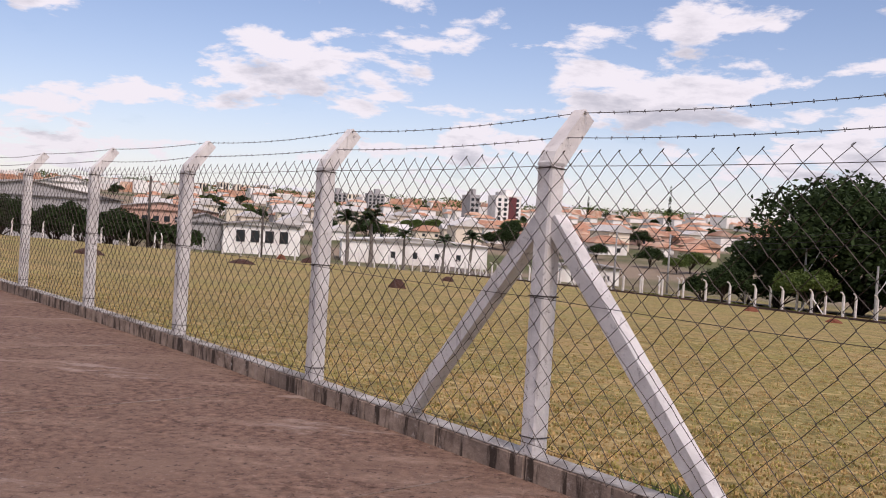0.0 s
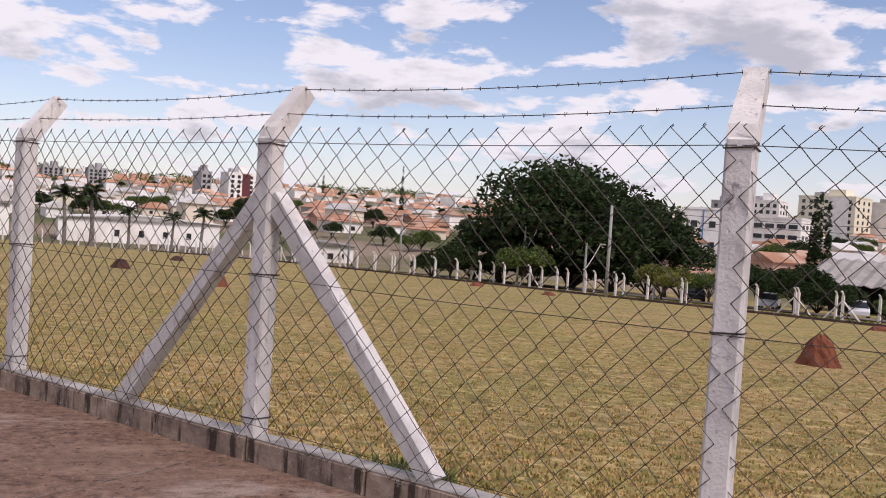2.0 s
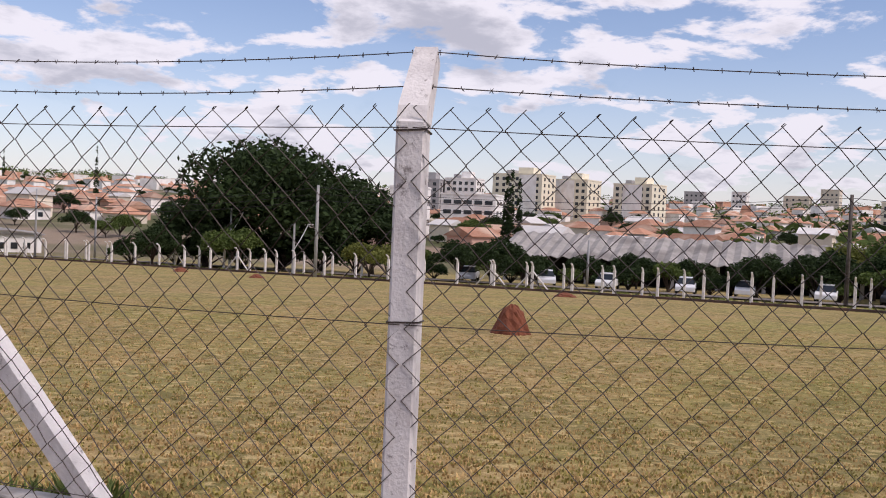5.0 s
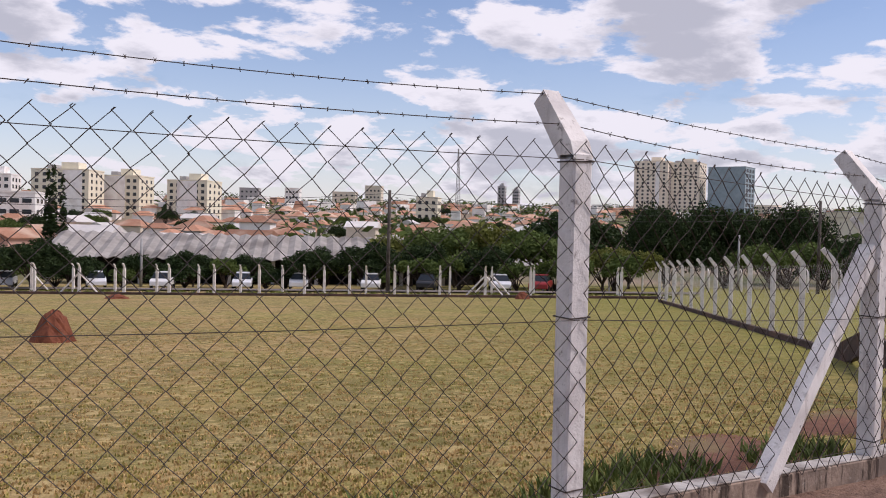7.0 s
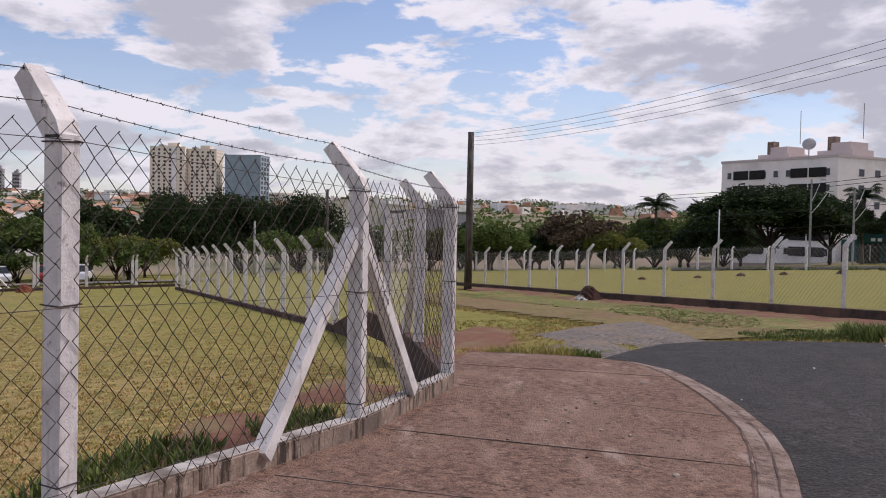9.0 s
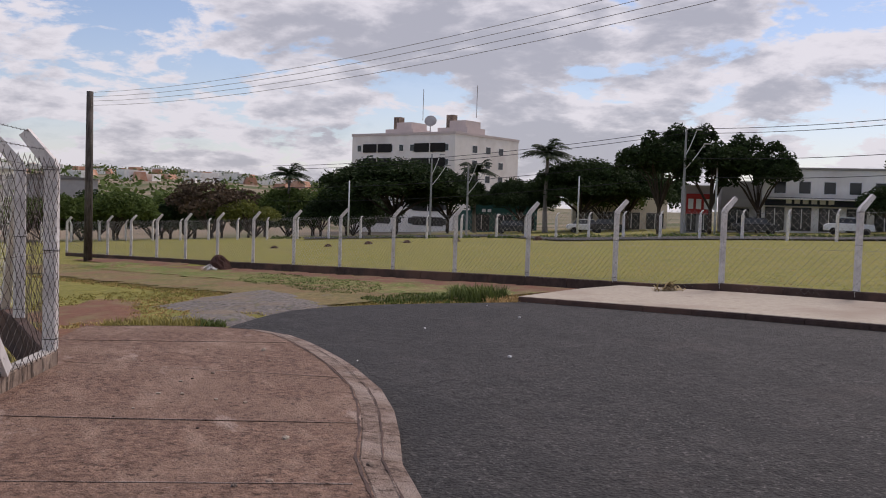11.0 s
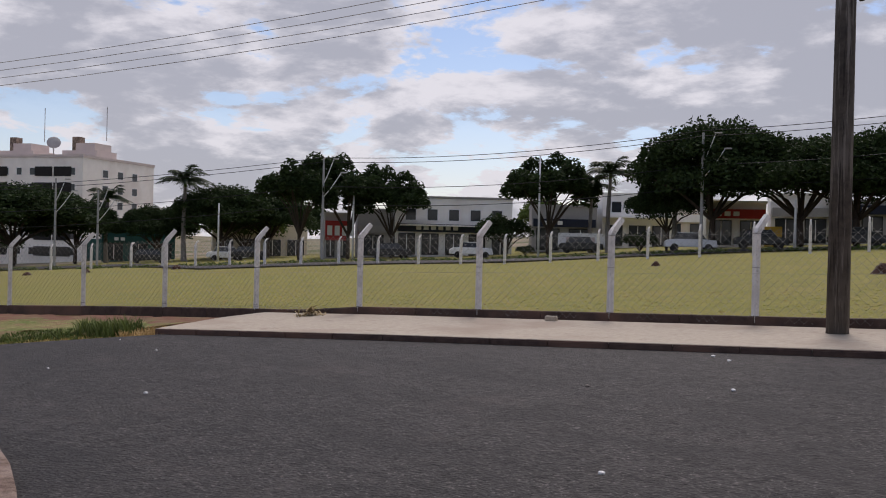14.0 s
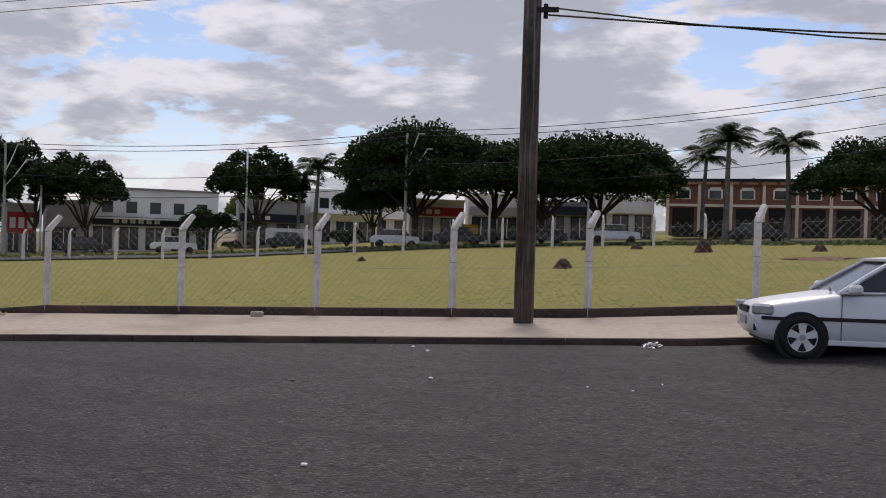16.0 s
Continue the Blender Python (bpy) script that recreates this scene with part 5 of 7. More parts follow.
shop("shop_building", 145.5, 108, 7.0, 9, 4.9, M_WALLC, "ochre and cream low building", 4, M_WALLW, openings=2)
shop("shop_building", 148.4, 88, 5.0, 8, 3.9, M_WALLW, "white shop with a red door sign", 4, M_RED, openings=2, bars=3)
shop("shop_building", 152.0, 92, 5.0, 8, 4.5, M_WALLW, "white shop with a yellow panel", 4, M_WALLG, openings=2)
shop("shop_building", 155.8, 92, 7.0, 8, 3.6, M_WALLG, "grey shop behind parked cars", 4, M_NAVY, openings=3, bars=3)
shop("shop_building", 159.8, 92, 6.2, 8, 3.9, M_WALLW, "white shop under dark trees", 4, M_WALLW, openings=3)
shop("shop_building", 119.4, 124, 12.0, 8, 4.2, M_WALLC, "cream low building behind trees", 4, None, openings=4)
x, y, z = on_ground(150.7, 81)
part("panel", boxed((0, 0, 0.85), (1.4, 0.12, 1.7)), M_YEL, tagged(empty("advert_board", pose(x, y, z, 0, 0, -150), "plain yellow upright board beside the avenue", "board"), group=""))
x, y, z = on_ground(139.6, 83)
ban = empty("banner", pose(x, y, z, 0, 0, -139), "long white banner with a red mark on low posts", "banner")
part("cloth", boxed((0, 0, 1.15), (4.6, 0.05, 1.3)), M_WHITE, ban)
part("banner_print", boxed((-0.3, -0.035, 1.2), (2.6, 0.02, 0.5)), M_TAUPE, ban)
for s in (-2.2, 2.2):
    part("banner_post", boxed((s, 0.06, 0.6), (0.08, 0.08, 1.3)), M_POLEG, ban)


def brick_row():
    """Two-storey brick-red terrace with pilasters and arched white window heads."""
    az, d, w, dep, h = 170.0, 90, 22.0, 9, 4.9
    x, y, z = on_ground(az, d)
    e = empty("brick_building", pose(x, y, z - 0.1, 0, 0, -az + 3), "brick-red two-storey building with grey pilasters and a dark roof edge", "building")
    part("wall", boxed((0, 0, h / 2), (w, dep, h)), M_BRICK, e)
    part("roof", boxed((0, 0, h + 0.12), (w + 0.6, dep + 0.6, 0.25)), M_TRIM, e)
    for k in range(14):
        part("roof_tile_course", boxed((-w / 2 + w * (k + 0.5) / 14, -dep / 2 - 0.2, h - 0.16), (w / 14 - 0.3, 0.25, 0.24)), M_ROOF, e)
    for k in range(9):
        part("pilaster", boxed((-w / 2 + w * k / 8, -dep / 2 - 0.1, h / 2), (0.26, 0.25, h)), M_WALLC, e)
    part("floor_band", boxed((0, -dep / 2 - 0.08, 2.75), (w, 0.2, 0.22)), M_WALLC, e)
    for k in range(8):
        cx = -w / 2 + w * (k + 0.5) / 8
        bm = bmesh.new()
        box(bm, (cx, -dep / 2 - 0.04, 3.75), (1.25, 0.12, 0.9))
        box(bm, (cx, -dep / 2 - 0.04, 4.28), (0.95, 0.12, 0.18))
        wf = part("window", bm, M_WALLW, e, "white-framed window with a raised head")
        part("pane", boxed((cx, -dep / 2 - 0.10, 3.72), (1.0, 0.06, 0.72)), M_GLASS, wf)
        # a dark panel on the wall paints the shade within the opening
        op = part("shop_opening", boxed((cx, -dep / 2 - 0.04, 1.25), (1.9, 0.12, 2.5)), M_INSHADE, e, "open shop front with its inner shade as a dark panel")
    bm = bmesh.new()
    tube(bm, [(w * 0.05, 0, h), (w * 0.05, 0, h + 2.2)], 0.04, 4)
    part("antenna", bm, M_POLEG, e)
    return e


brick_row()


# the corrugated shed across the field
def shed():
    az, d, L, dep = 46.0, 112, 50.0, 16.0
    x, y, z = on_ground(az, d)
    e = empty("long_shed", pose(x, y, z - 0.6, 0, 0, -az - 3), "long open shed with a folded grey fibre-cement roof", "shed")
    n = 68
    vs, fs = [], []
    for i in range(n + 1):
        px = -L / 2 + L * i / n
        up = 0.26 if i % 2 else 0.0
        for py, pz in ((-dep / 2 - 1.2, 3.7), (0.0, 6.3), (dep / 2 + 1.2, 3.7)):
            vs.append((px, py, pz + up))
            vs.append((px, py, pz + up - 0.08))
    for i in range(n):
        a, b = i * 6, (i + 1) * 6
        for k in (0, 2):
            fs += [(a + k, b + k, b + k + 2, a + k + 2), (a + k + 1, a + k + 3, b + k + 3, b + k + 1)]
        fs += [(a, a + 1, b + 1, b), (a + 4, b + 4, b + 5, a + 5)]
    mesh_np("roof", vs, fs, M_ROOFG, e, "weathered folded fibre-cement roof")
    # a dark sheet under the roof in place of the shed's inner shade
    part("back_wall", boxed((0, 1.0, 1.9), (L - 1, 0.3, 4.2)), M_INSHADE, e)
    for k in range(11):
        part("pillar", boxed((-L / 2 + 1 + (L - 2) * k / 10, -dep / 2, 1.8), (0.4, 0.4, 4.0)), M_WALLG, e)
    return e


shed()
# grey warehouse, white hall and pale civic building beyond the west fence
def hall(name, az, d, w, dep, h, wall, roof, label, turn=0.0, cols=0, ww=1.5, wh=2.4, gable=1.6, wz=None):
    x, y, z = on_ground(az, d)
    z -= 2.9 if 140 < d < 185 else 4.2 if d >= 185 else 0.0
    e = empty(name, pose(x, y, z - 0.3, 0, 0, -az + turn), label, "building")
    part("wall", boxed((0, 0, h / 2), (w, dep, h)), wall, e)
    bm = bmesh.new()
    prof = [(-w / 2 - 0.4, h - 0.05), (0, h + gable), (w / 2 + 0.4, h - 0.05)]
    for py in (-dep / 2 - 0.4, dep / 2 + 0.4):
        for px, pz in prof:
            bm.verts.new((px, py, pz))
            bm.verts.new((px, py, pz - 0.15))
    bm.verts.ensure_lookup_table()
    v = bm.verts
    for a, b in ((0, 2), (2, 4)):
        bm.faces.new((v[a], v[b], v[b + 6], v[a + 6]))
        bm.faces.new((v[a + 1], v[a + 7], v[b + 7], v[b + 1]))
        bm.faces.new((v[a], v[a + 1], v[b + 1], v[b]))
        bm.faces.new((v[a + 6], v[b + 6], v[b + 7], v[a + 7]))
    bm.faces.new((v[0], v[6], v[7], v[1]))
    bm.faces.new((v[4], v[5], v[11], v[10]))
    bm.faces.new((v[1], v[7], v[11], v[5]))
    part("roof", bm, roof, e)
    for py in (-dep / 2, dep / 2):
        bm = bmesh.new()
        bm.faces.new([bm.verts.new(p) for p in ((-w / 2, py, h - 0.2), (w / 2, py, h - 0.2), (0, py, h + gable - 0.15))])
        part("gable_wall", bm, wall, e)
    if cols:
        facade(e, w * 0.75, -dep / 2, 1, cols, wz or h * 0.55, 1, ww, wh, -1)
    return e


hall("warehouse", -31.4, 175, 30, 30, 11.0, M_WALLG, M_ROOFG, "large grey metal warehouse behind dark trees", 12, gable=2.4)
hall("white_hall", -17.0, 172, 13.5, 12, 8.4, M_WALLW, M_ROOFG, "white flat-fronted hall with four dark tall windows", 4, 4, 1.5, 2.1, gable=0.8, wz=6.3)
hall("grey_shed", -20.4, 176, 9, 12, 8.2, M_WALLG, M_ROOFG, "grey-green gabled shed end", 4, gable=1.6)
hall("civic_building", -7.6, 168, 26, 12, 7.2, M_WALLW, M_ROOFW, "white civic building behind palms", 6, 5, 0.8, 1.1, gable=0.7, wz=4.8)
hall("row_building", -23.0, 210, 24, 12, 10, M_WALLP, M_ROOFG, "low pinkish row building", 6, 8, 1.2, 1.2, wz=8.0)
hall("white_hall", -28.3, 240, 11, 14, 14, M_WALLW, M_ROOFW, "small bright white hall building", 6, 0)
hall("white_hall", 3.4, 150, 9, 9, 6.0, M_WALLW, M_ROOFG, "low white building with small dark windows", 6, 4, 0.9, 0.9, gable=0.5, wz=4.2)
hall("warehouse", 80.0, 260, 34, 20, 13.5, M_WALLY, M_ROOFW, "long ochre warehouse with a pale roof", 0, gable=1.5)
hall("warehouse", 62.6, 190, 15, 20, 10.6, M_WALLW, M_ROOFW, "white-roofed shed above the trees", 10, gable=2.0)
hall("warehouse", 85.0, 250, 24, 20, 12.0, M_WALLG, M_ROOFG, "long low grey warehouse building", 0, gable=1.0)


# the town across the valley
def house(seed, w, dep, h, wall, roof, label, hip=True):
    rnd = random.Random(seed)
    e = empty("house", Matrix.Identity(4), label, "house")
    part("wall", boxed((0, 0, h / 2 - 1.5), (w, dep, h + 3)), wall, e)
    bm = bmesh.new()
    ow, od, rh = w / 2 + 0.6, dep / 2 + 0.6, min(w, dep) * 0.26
    base = [bm.verts.new(p) for p in ((-ow, -od, h), (ow, -od, h), (ow, od, h), (-ow, od, h))]
    low = [bm.verts.new((v.co.x, v.co.y, h - 0.18)) for v in base]
    k = (ow - od * 0.8) if hip else ow
    k = max(0.3, k)
    r0, r1 = bm.verts.new((-k, 0, h + rh)), bm.verts.new((k, 0, h + rh))
    bm.faces.new((base[0], base[1], r1, r0))
    bm.faces.new((base[2], base[3], r0, r1))
    bm.faces.new((base[1], base[2], r1))
    bm.faces.new((base[3], base[0], r0))
    for i in range(4):
        j = (i + 1) % 4
        bm.faces.new((base[i], low[i], low[j], base[j]))
    bm.faces.new(low[::-1])
    part("roof", bm, roof, e)
    for f in range(1 if h < 4.5 else 2):
        facade(e, w * 0.9, -dep / 2, 1, 2, 1.5 + 2.8 * f, 1, 1.3, 1.2, -1)
    facade_x(e, dep * 0.8, w / 2, 1, 1, h - 1.6, 1, 1.2, 1.2, 1)
    return e


HOUSES = [
    house(1, 10, 8, 3.4, M_WALLW, M_ROOF, "white house with an orange clay tile roof"),
    house(2, 12, 9, 3.2, M_WALLC, M_ROOF, "cream house with a broad clay tile roof"),
    house(3, 9, 8, 6.0, M_WALLW, M_ROOF, "white two-storey house with a clay tile roof"),
    house(4, 11, 8, 3.4, M_WALLP, M_ROOF, "pinkish house with a clay tile roof", False),
    house(5, 9, 7, 5.8, M_WALLC, M_ROOFW, "cream two-storey house with a pale roof", False),
    house(6, 13, 9, 3.6, M_WALLW, M_ROOFW, "white house with a pale sheet roof", False),
    house(7, 10, 9, 4.2, M_WALLG, M_ROOF, "grey house with a clay tile roof"),
]
PROTOS += HOUSES
rnd = random.Random(77)
placed, beyond = [], []
tries = 0
while len(placed) < 470 and tries < 16000:
    tries += 1
    a = rnd.uniform(-24, 67)
    d = 185 + 480 * rnd.random() ** 1.25
    if a < 25 and d < (225 if a < -1 else 230):
        continue
    if 24 < a < 66 and d < 140:
        continue
    if a > 54 and d < 200:
        continue
    x, y = polar(a, d)
    if any((x - q) ** 2 + (y - r) ** 2 < (8.0 + d * 0.006) ** 2 for q, r in placed):
        continue
    placed.append((x, y))
    if d > 385:
        beyond.append((x, y))
        continue
    g = 24 + rnd.choice((0, 90)) + rnd.uniform(-8, 8)
    kk = rnd.choices(range(7), (5, 5, 3, 3, 2, 2, 3) if a > -3 else (1, 1, 1, 1, 5, 6, 1))[0]
    s = rnd.uniform(0.62, 0.95)
    e = copy_thing(HOUSES[kk], Matrix.LocRotScale((x, y, ground_z(x, y) - 0.2), Euler((0, 0, radians(g))), Vector((s, s, s))))
    e["group"] = "houses across the valley"
n_tree = 0
tries = 0
while n_tree < 250 and tries < 6000:
    tries += 1
    a = rnd.uniform(-26, 68)
    d = 185 + 480 * rnd.random() ** 1.2
    x, y = polar(a, d)
    if any((x - q) ** 2 + (y - r) ** 2 < 6.5 ** 2 for q, r in placed) or (a < -1 and d < 215) or (27 < a < 64 and d < 138):
        continue
    n_tree += 1
    s = rnd.uniform(0.55, 1.0)
    e = copy_thing(rnd.choice((t_dkm, t_mid, t_bush, t_dkm)), Matrix.LocRotScale((x, y, ground_z(x, y)), Euler((0, 0, rnd.uniform(0, 6))), Vector((s, s, s))))
    e["group"] = "trees among the houses"
for a, d, s in ((33.2, 172, 1.0), (33.7, 172, 0.9), (32.9, 173, 0.95), (8.2, 420, 1.4), (3.3, 640, 1.2)):
    x, y, z = on_ground(a, d)
    e = empty("cypress_tree", Matrix.Translation((x, y, z)), "slim dark columnar cypress", "tree", "cypresses")
    bm = bmesh.new()
    tube(bm, [(0, 0, -0.5), (0, 0, 3)], [0.2, 0.12], 6)
    part("trunk", bm, M_BARK, e)
    leaf_cloud("crown", [((0, 0, (2 + 3.2 * k) * s), ((1.0 - 0.17 * k) * s, (1.0 - 0.17 * k) * s, 2.4 * s)) for k in range(5)], 900, 0.4, M_LEAF, e, int(d + s * 10))

# far woods and far buildings, too many to count
def far_woods():
    rng = np.random.default_rng(5)
    lobes = []
    for _ in range(620):
        a = rng.uniform(-45, 104)
        d = 620 + 1700 * rng.random() ** 1.2
        x, y = polar(a, d)
        s = rng.uniform(3, 7) * (1 + d / 2600)
        lobes.append(((x, y, ground_z(x, y) + s * 0.35), (s * 1.6, s * 1.6, s * 0.8)))
    for _ in range(260):
        a = rng.uniform(46, 104)
        d = 170 + 480 * rng.random()
        x, y = polar(a, d)
        s = rng.uniform(3.0, 5.5)
        lobes.append(((x, y, ground_z(x, y) + s * 0.5), (s * 1.3, s * 1.3, s)))
    tagged(leaf_cloud("far_woods", lobes, 42000, 1.5, M_LEAFG, None, 6), "scattered dark woods over the far hillside", "woods", kind="stuff")


far_woods()


def far_town():
    rng = random.Random(9)
    for mname, material, n in (("far_houses", M_WALLW, 420), ("far_roofs", M_ROOF, 420)):
        bm = bmesh.new()
        for k, (x, y) in enumerate(beyond):
            w, turn = 6.0 + (k * 7 % 5), 24 + 90 * (k % 2) + k * 5 % 13
            h = 2.8 + 2.4 * (k % 4 == 0)
            if material is M_WALLW:
                box(bm, (x, y, ground_z(x, y) + h / 2 - 0.8), (w, w * 0.8, h + 1.6), turn)
            else:
                box(bm, (x, y, ground_z(x, y) + h + 0.7), (w + 0.9, w * 0.8 + 0.9, 1.4), turn, 0.35)
        for _ in range(n):
            a = rng.uniform(-40, 100)
            d = 620 + 1100 * rng.random() ** 1.2
            x, y = polar(a, d)
            w = rng.uniform(8, 18)
            hh = rng.uniform(4, 8)
            box(bm, (x, y, ground_z(x, y) + hh / 2 - 1), (w, rng.uniform(8, 14), hh), rng.uniform(0, 90), 1.0 if material is M_WALLW else 0.7)
        tagged(link_bm(mname, bm, material), "far pale houses on the hillside" if n and material is M_WALLW else "far clay roofs on the hillside", "houses", kind="stuff")


far_town()


# ---- verges, far kerbs and the valley road ----
def strip(name, inner, outer, material, label, category, dz=0.03):
    """A band that follows the ground between two lines."""
    vs, fs = [], []
    for (ax, ay), (bx, by) in zip(inner, outer):
        vs += [(ax, ay, ground_z(ax, ay) + dz), (bx, by, ground_z(bx, by) + dz)]
    for i in range(len(inner) - 1):
        fs.append((2 * i, 2 * i + 2, 2 * i + 3, 2 * i + 1))
    tagged(mesh_np(name, vs, fs, material), label, category, kind="structure")


bearings = [72 - 2 * k for k in range(41)]
strip("valley_road", [tuple(v * 1.17 for v in far_line(a)) for a in bearings], [tuple(v * 1.27 for v in far_line(a)) for a in bearings], M_GRAVEL, "grey road beyond the valley fence", "road", 0.12)
line = [far_line(70 - 3.2 * k) for k in range(25)]
plinth("fence_kerb", line, [ground_z(*p) + 0.16 for p in line], 0.2, 0.2, "dark stained kerb under the valley fence", (M_KERBD, M_KERBD))
strip("avenue", [polar(a, 66 if a > 112 else 84) for a in range(100, 180, 4)], [polar(a, 74 if a > 112 else 94) for a in range(100, 180, 4)], M_ASPH, "asphalt avenue behind the far fence", "road", 0.10)


def verge(name, spots, count, size, material, label, seed):
    tagged(leaf_cloud(name, spots, count, size, material, None, seed), label, "weeds", kind="stuff")


vr = random.Random(61)
spots = []
for k in range(300):
    a = vr.uniform(98, 176)
    d = (80 - 18 * (a - 112) / 56 if a > 112 else 80 + 20 * (112 - a) / 24) + vr.uniform(-0.8, 1.6)
    x, y = polar(a, d)
    s = vr.uniform(0.12, 0.3)
    spots.append(((x, y, ground_z(x, y)), (s * 2.4, s * 2.4, s)))
verge("verge_weeds", spots, 7000, 0.16, M_LEAFG, "ragged dark weeds along the avenue fence", 62)
spots = []
for k in range(160):
    a = vr.uniform(-9, 70)
    x, y = far_line(a)
    q = vr.uniform(1.02, 1.10)
    x, y = x * q, y * q
    s = vr.uniform(0.1, 0.22)
    spots.append(((x, y, ground_z(x, y)), (s * 3, s * 3, s)))
verge("verge_weeds", spots, 3500, 0.16, M_LEAFY, "thin weeds along the valley fence", 63)

# ---- parked cars ----
def far_car(name, paint, label):
    e = empty(name, Matrix.Identity(4), label, "car")
    bm = bmesh.new()
    prof = [(-2.0, 0.35), (-2.0, 0.75), (-1.75, 0.92), (-0.95, 0.98), (0.95, 0.98), (1.9, 0.90), (2.0, 0.35)]
    for sy in (-0.82, 0.82):
        for px, pz in prof:
            bm.verts.new((px, sy, pz))
    bm.verts.ensure_lookup_table()
    v, n = bm.verts, len(prof)
    bm.faces.new([v[i] for i in range(n)])
    bm.faces.new([v[n + i] for i in reversed(range(n))])
    for i in range(n):
        j = (i + 1) % n
        bm.faces.new((v[i], v[n + i], v[n + j], v[j]))
    bmesh.ops.recalc_face_normals(bm, faces=bm.faces)
    bmesh.ops.bevel(bm, geom=list(bm.edges), offset=0.05, segments=1, affect="EDGES")
    body = part("body", bm, paint, e)
    bm = bmesh.new()
    box(bm, (-0.1, 0, 1.20), (2.5, 1.5, 0.48), 0, 0.72)
    part("cabin_glass", bm, M_GLASS, e)
    part("roof", boxed((-0.1, 0, 1.46), (1.75, 1.1, 0.06)), paint, e)
    for sx in (-1.25, 1.3):
        for sy in (-0.75, 0.75):
            bm = bmesh.new()
            tube(bm, [(sx, sy - 0.1, 0.31), (sx, sy + 0.1, 0.31)], 0.31, 12)
            part("wheel", bm, M_TYRE, e)
    return e


CARS = [far_car("parked_car", M_CARW, "white car parked beside the road"), far_car("parked_car", M_SILVER, "silver car parked beside the road"), far_car("parked_car", M_CARD, "dark car parked beside the road"), far_car("parked_car", M_CARR, "red car parked beside the road")]
PROTOS += CARS
rnd = random.Random(31)
for k in range(10):
    a = 27 + 4.1 * k + rnd.uniform(-0.6, 0.6)
    d = 60.6 / math.cos(radians(a - 57)) * 1.0 + 19 + rnd.uniform(0, 2)
    put(rnd.choice((CARS[0], CARS[1], CARS[2], CARS[2])), a, d, 1.0, -a + rnd.choice((90, -90)) + rnd.uniform(-9, 9), group="cars parked by the shed")
put(CARS[3], 62.4, 80, 1.0, 20, group="cars parked by the shed")
for k, a in enumerate((113, 117.5, 118.8, 127.5, 132.6, 139.4, 146.0, 150.0, 155.2, 159.6, 168.0)):
    d = 88 - 0.16 * (a - 110) if a > 121 else 98
    put((CARS[2], CARS[1], CARS[2], CARS[2], CARS[1])[k % 5], a, d - (8 if a > 145 else 0), 1.0, -a + 4, group="cars along the avenue")

for az_, d_, h_ in ((123.3, 84, 9.4), (146.6, 72, 9.1), (107.8, 100, 8.9), (110.1, 100, 7.7)):
    lamp(az_, d_, h_)
for az_, d_, h_, mt in ((136.8, 80, 8.8, M_WHITEP), (102.7, 100, 6.1, M_WHITEP), (125.2, 86, 6.6, M_WHITEP), (117.0, 96, 6.0, M_WHITEP), (158.0, 70, 3.4, M_WHITEP), (151.9, 70, 3.6, M_WHITEP)):
    pole("light_pole", az_, d_, h_, 0.11, 0.07, mt, "slim white painted pole beside the avenue")
pole("utility_pole", 21.05, 74, 7.4, 0.15, 0.11, M_POLEG, "grey utility pole beyond the valley fence")
lamp(19.7, 82, 4.5, "small grey lamp post with one arm", False)
lamp(15.9, 92, 6.0, "small grey lamp post with one arm", False)
pole("utility_pole", 52.8, 72, 8.1, 0.16, 0.12, M_POLE, "dark wooden utility pole by the valley fence")
pole("utility_pole", -23.6, 124, 9.5, 0.2, 0.15, M_POLE, "dark utility pole in the hedge")
pole("utility_pole", -16.9, 140, 8.0, 0.2, 0.15, M_POLE, "dark utility pole by the white hall")
pole("utility_pole", 38.0, 90, 4.6, 0.14, 0.1, M_POLEG, "short grey pole before the shed")
pole("utility_pole", 78.6, 84, 8.0, 0.16, 0.12, M_POLE, "dark utility pole beside the side fence")
pole("utility_pole", 74.2, 96, 5.6, 0.13, 0.1, M_POLEG, "grey pole among the trees")
pole("utility_pole", 5.0, 120, 8.2, 0.15, 0.1, M_POLEG, "thin grey pole among the houses")
pole("utility_pole", 8.2, 118, 7.6, 0.15, 0.1, M_POLEG, "thin grey pole among the houses")

# cables from the pole beside the fence, over the road
xp, yp, zp = on_ground(87.4, 46)
for k in range(4):
    cable([(xp, yp, zp + 7.9 - 0.2 * k), (pq.location.x, pq.location.y, 7.4 - 0.2 * k)], 0.85, 0.008, "thin grey power cable over the road", M_WALLG)
xq, yq = across(17.6, 30.0)
cable([(pq.location.x - 0.2, pq.location.y - 0.1, pq.location.z + 5.66), (xq, yq, 7.0)], 0.9, 0.018, "black cable looping away from the wooden pole")
cable([(pq.location.x - 0.2, pq.location.y - 0.1, pq.location.z + 5.8), (xq, yq, 7.0)], 1.25, 0.016, "black cable looping away from the wooden pole")
for h0, h1 in ((9.6, 11.4), (9.2, 10.9), (7.0, 9.0), (5.4, 7.4)):
    pts = [on_ground(98, 112, h0 - 1), on_ground(123.3, 84, h0 - 0.2), on_ground(146.6, 72, h0 - 0.4), on_ground(175, 66, h1 - 1.2)]
    cable(pts, 0.7, 0.025, "black cable strung along the avenue")
for h0 in (7.2, 6.7, 6.2):
    cable([on_ground(4, 92, h0 - 1.2), on_ground(21.05, 74, h0), on_ground(52.8, 72, h0 + 0.6), on_ground(78.6, 84, h0 + 0.4)], 0.8, 0.018, "thin dark cable between utility poles")


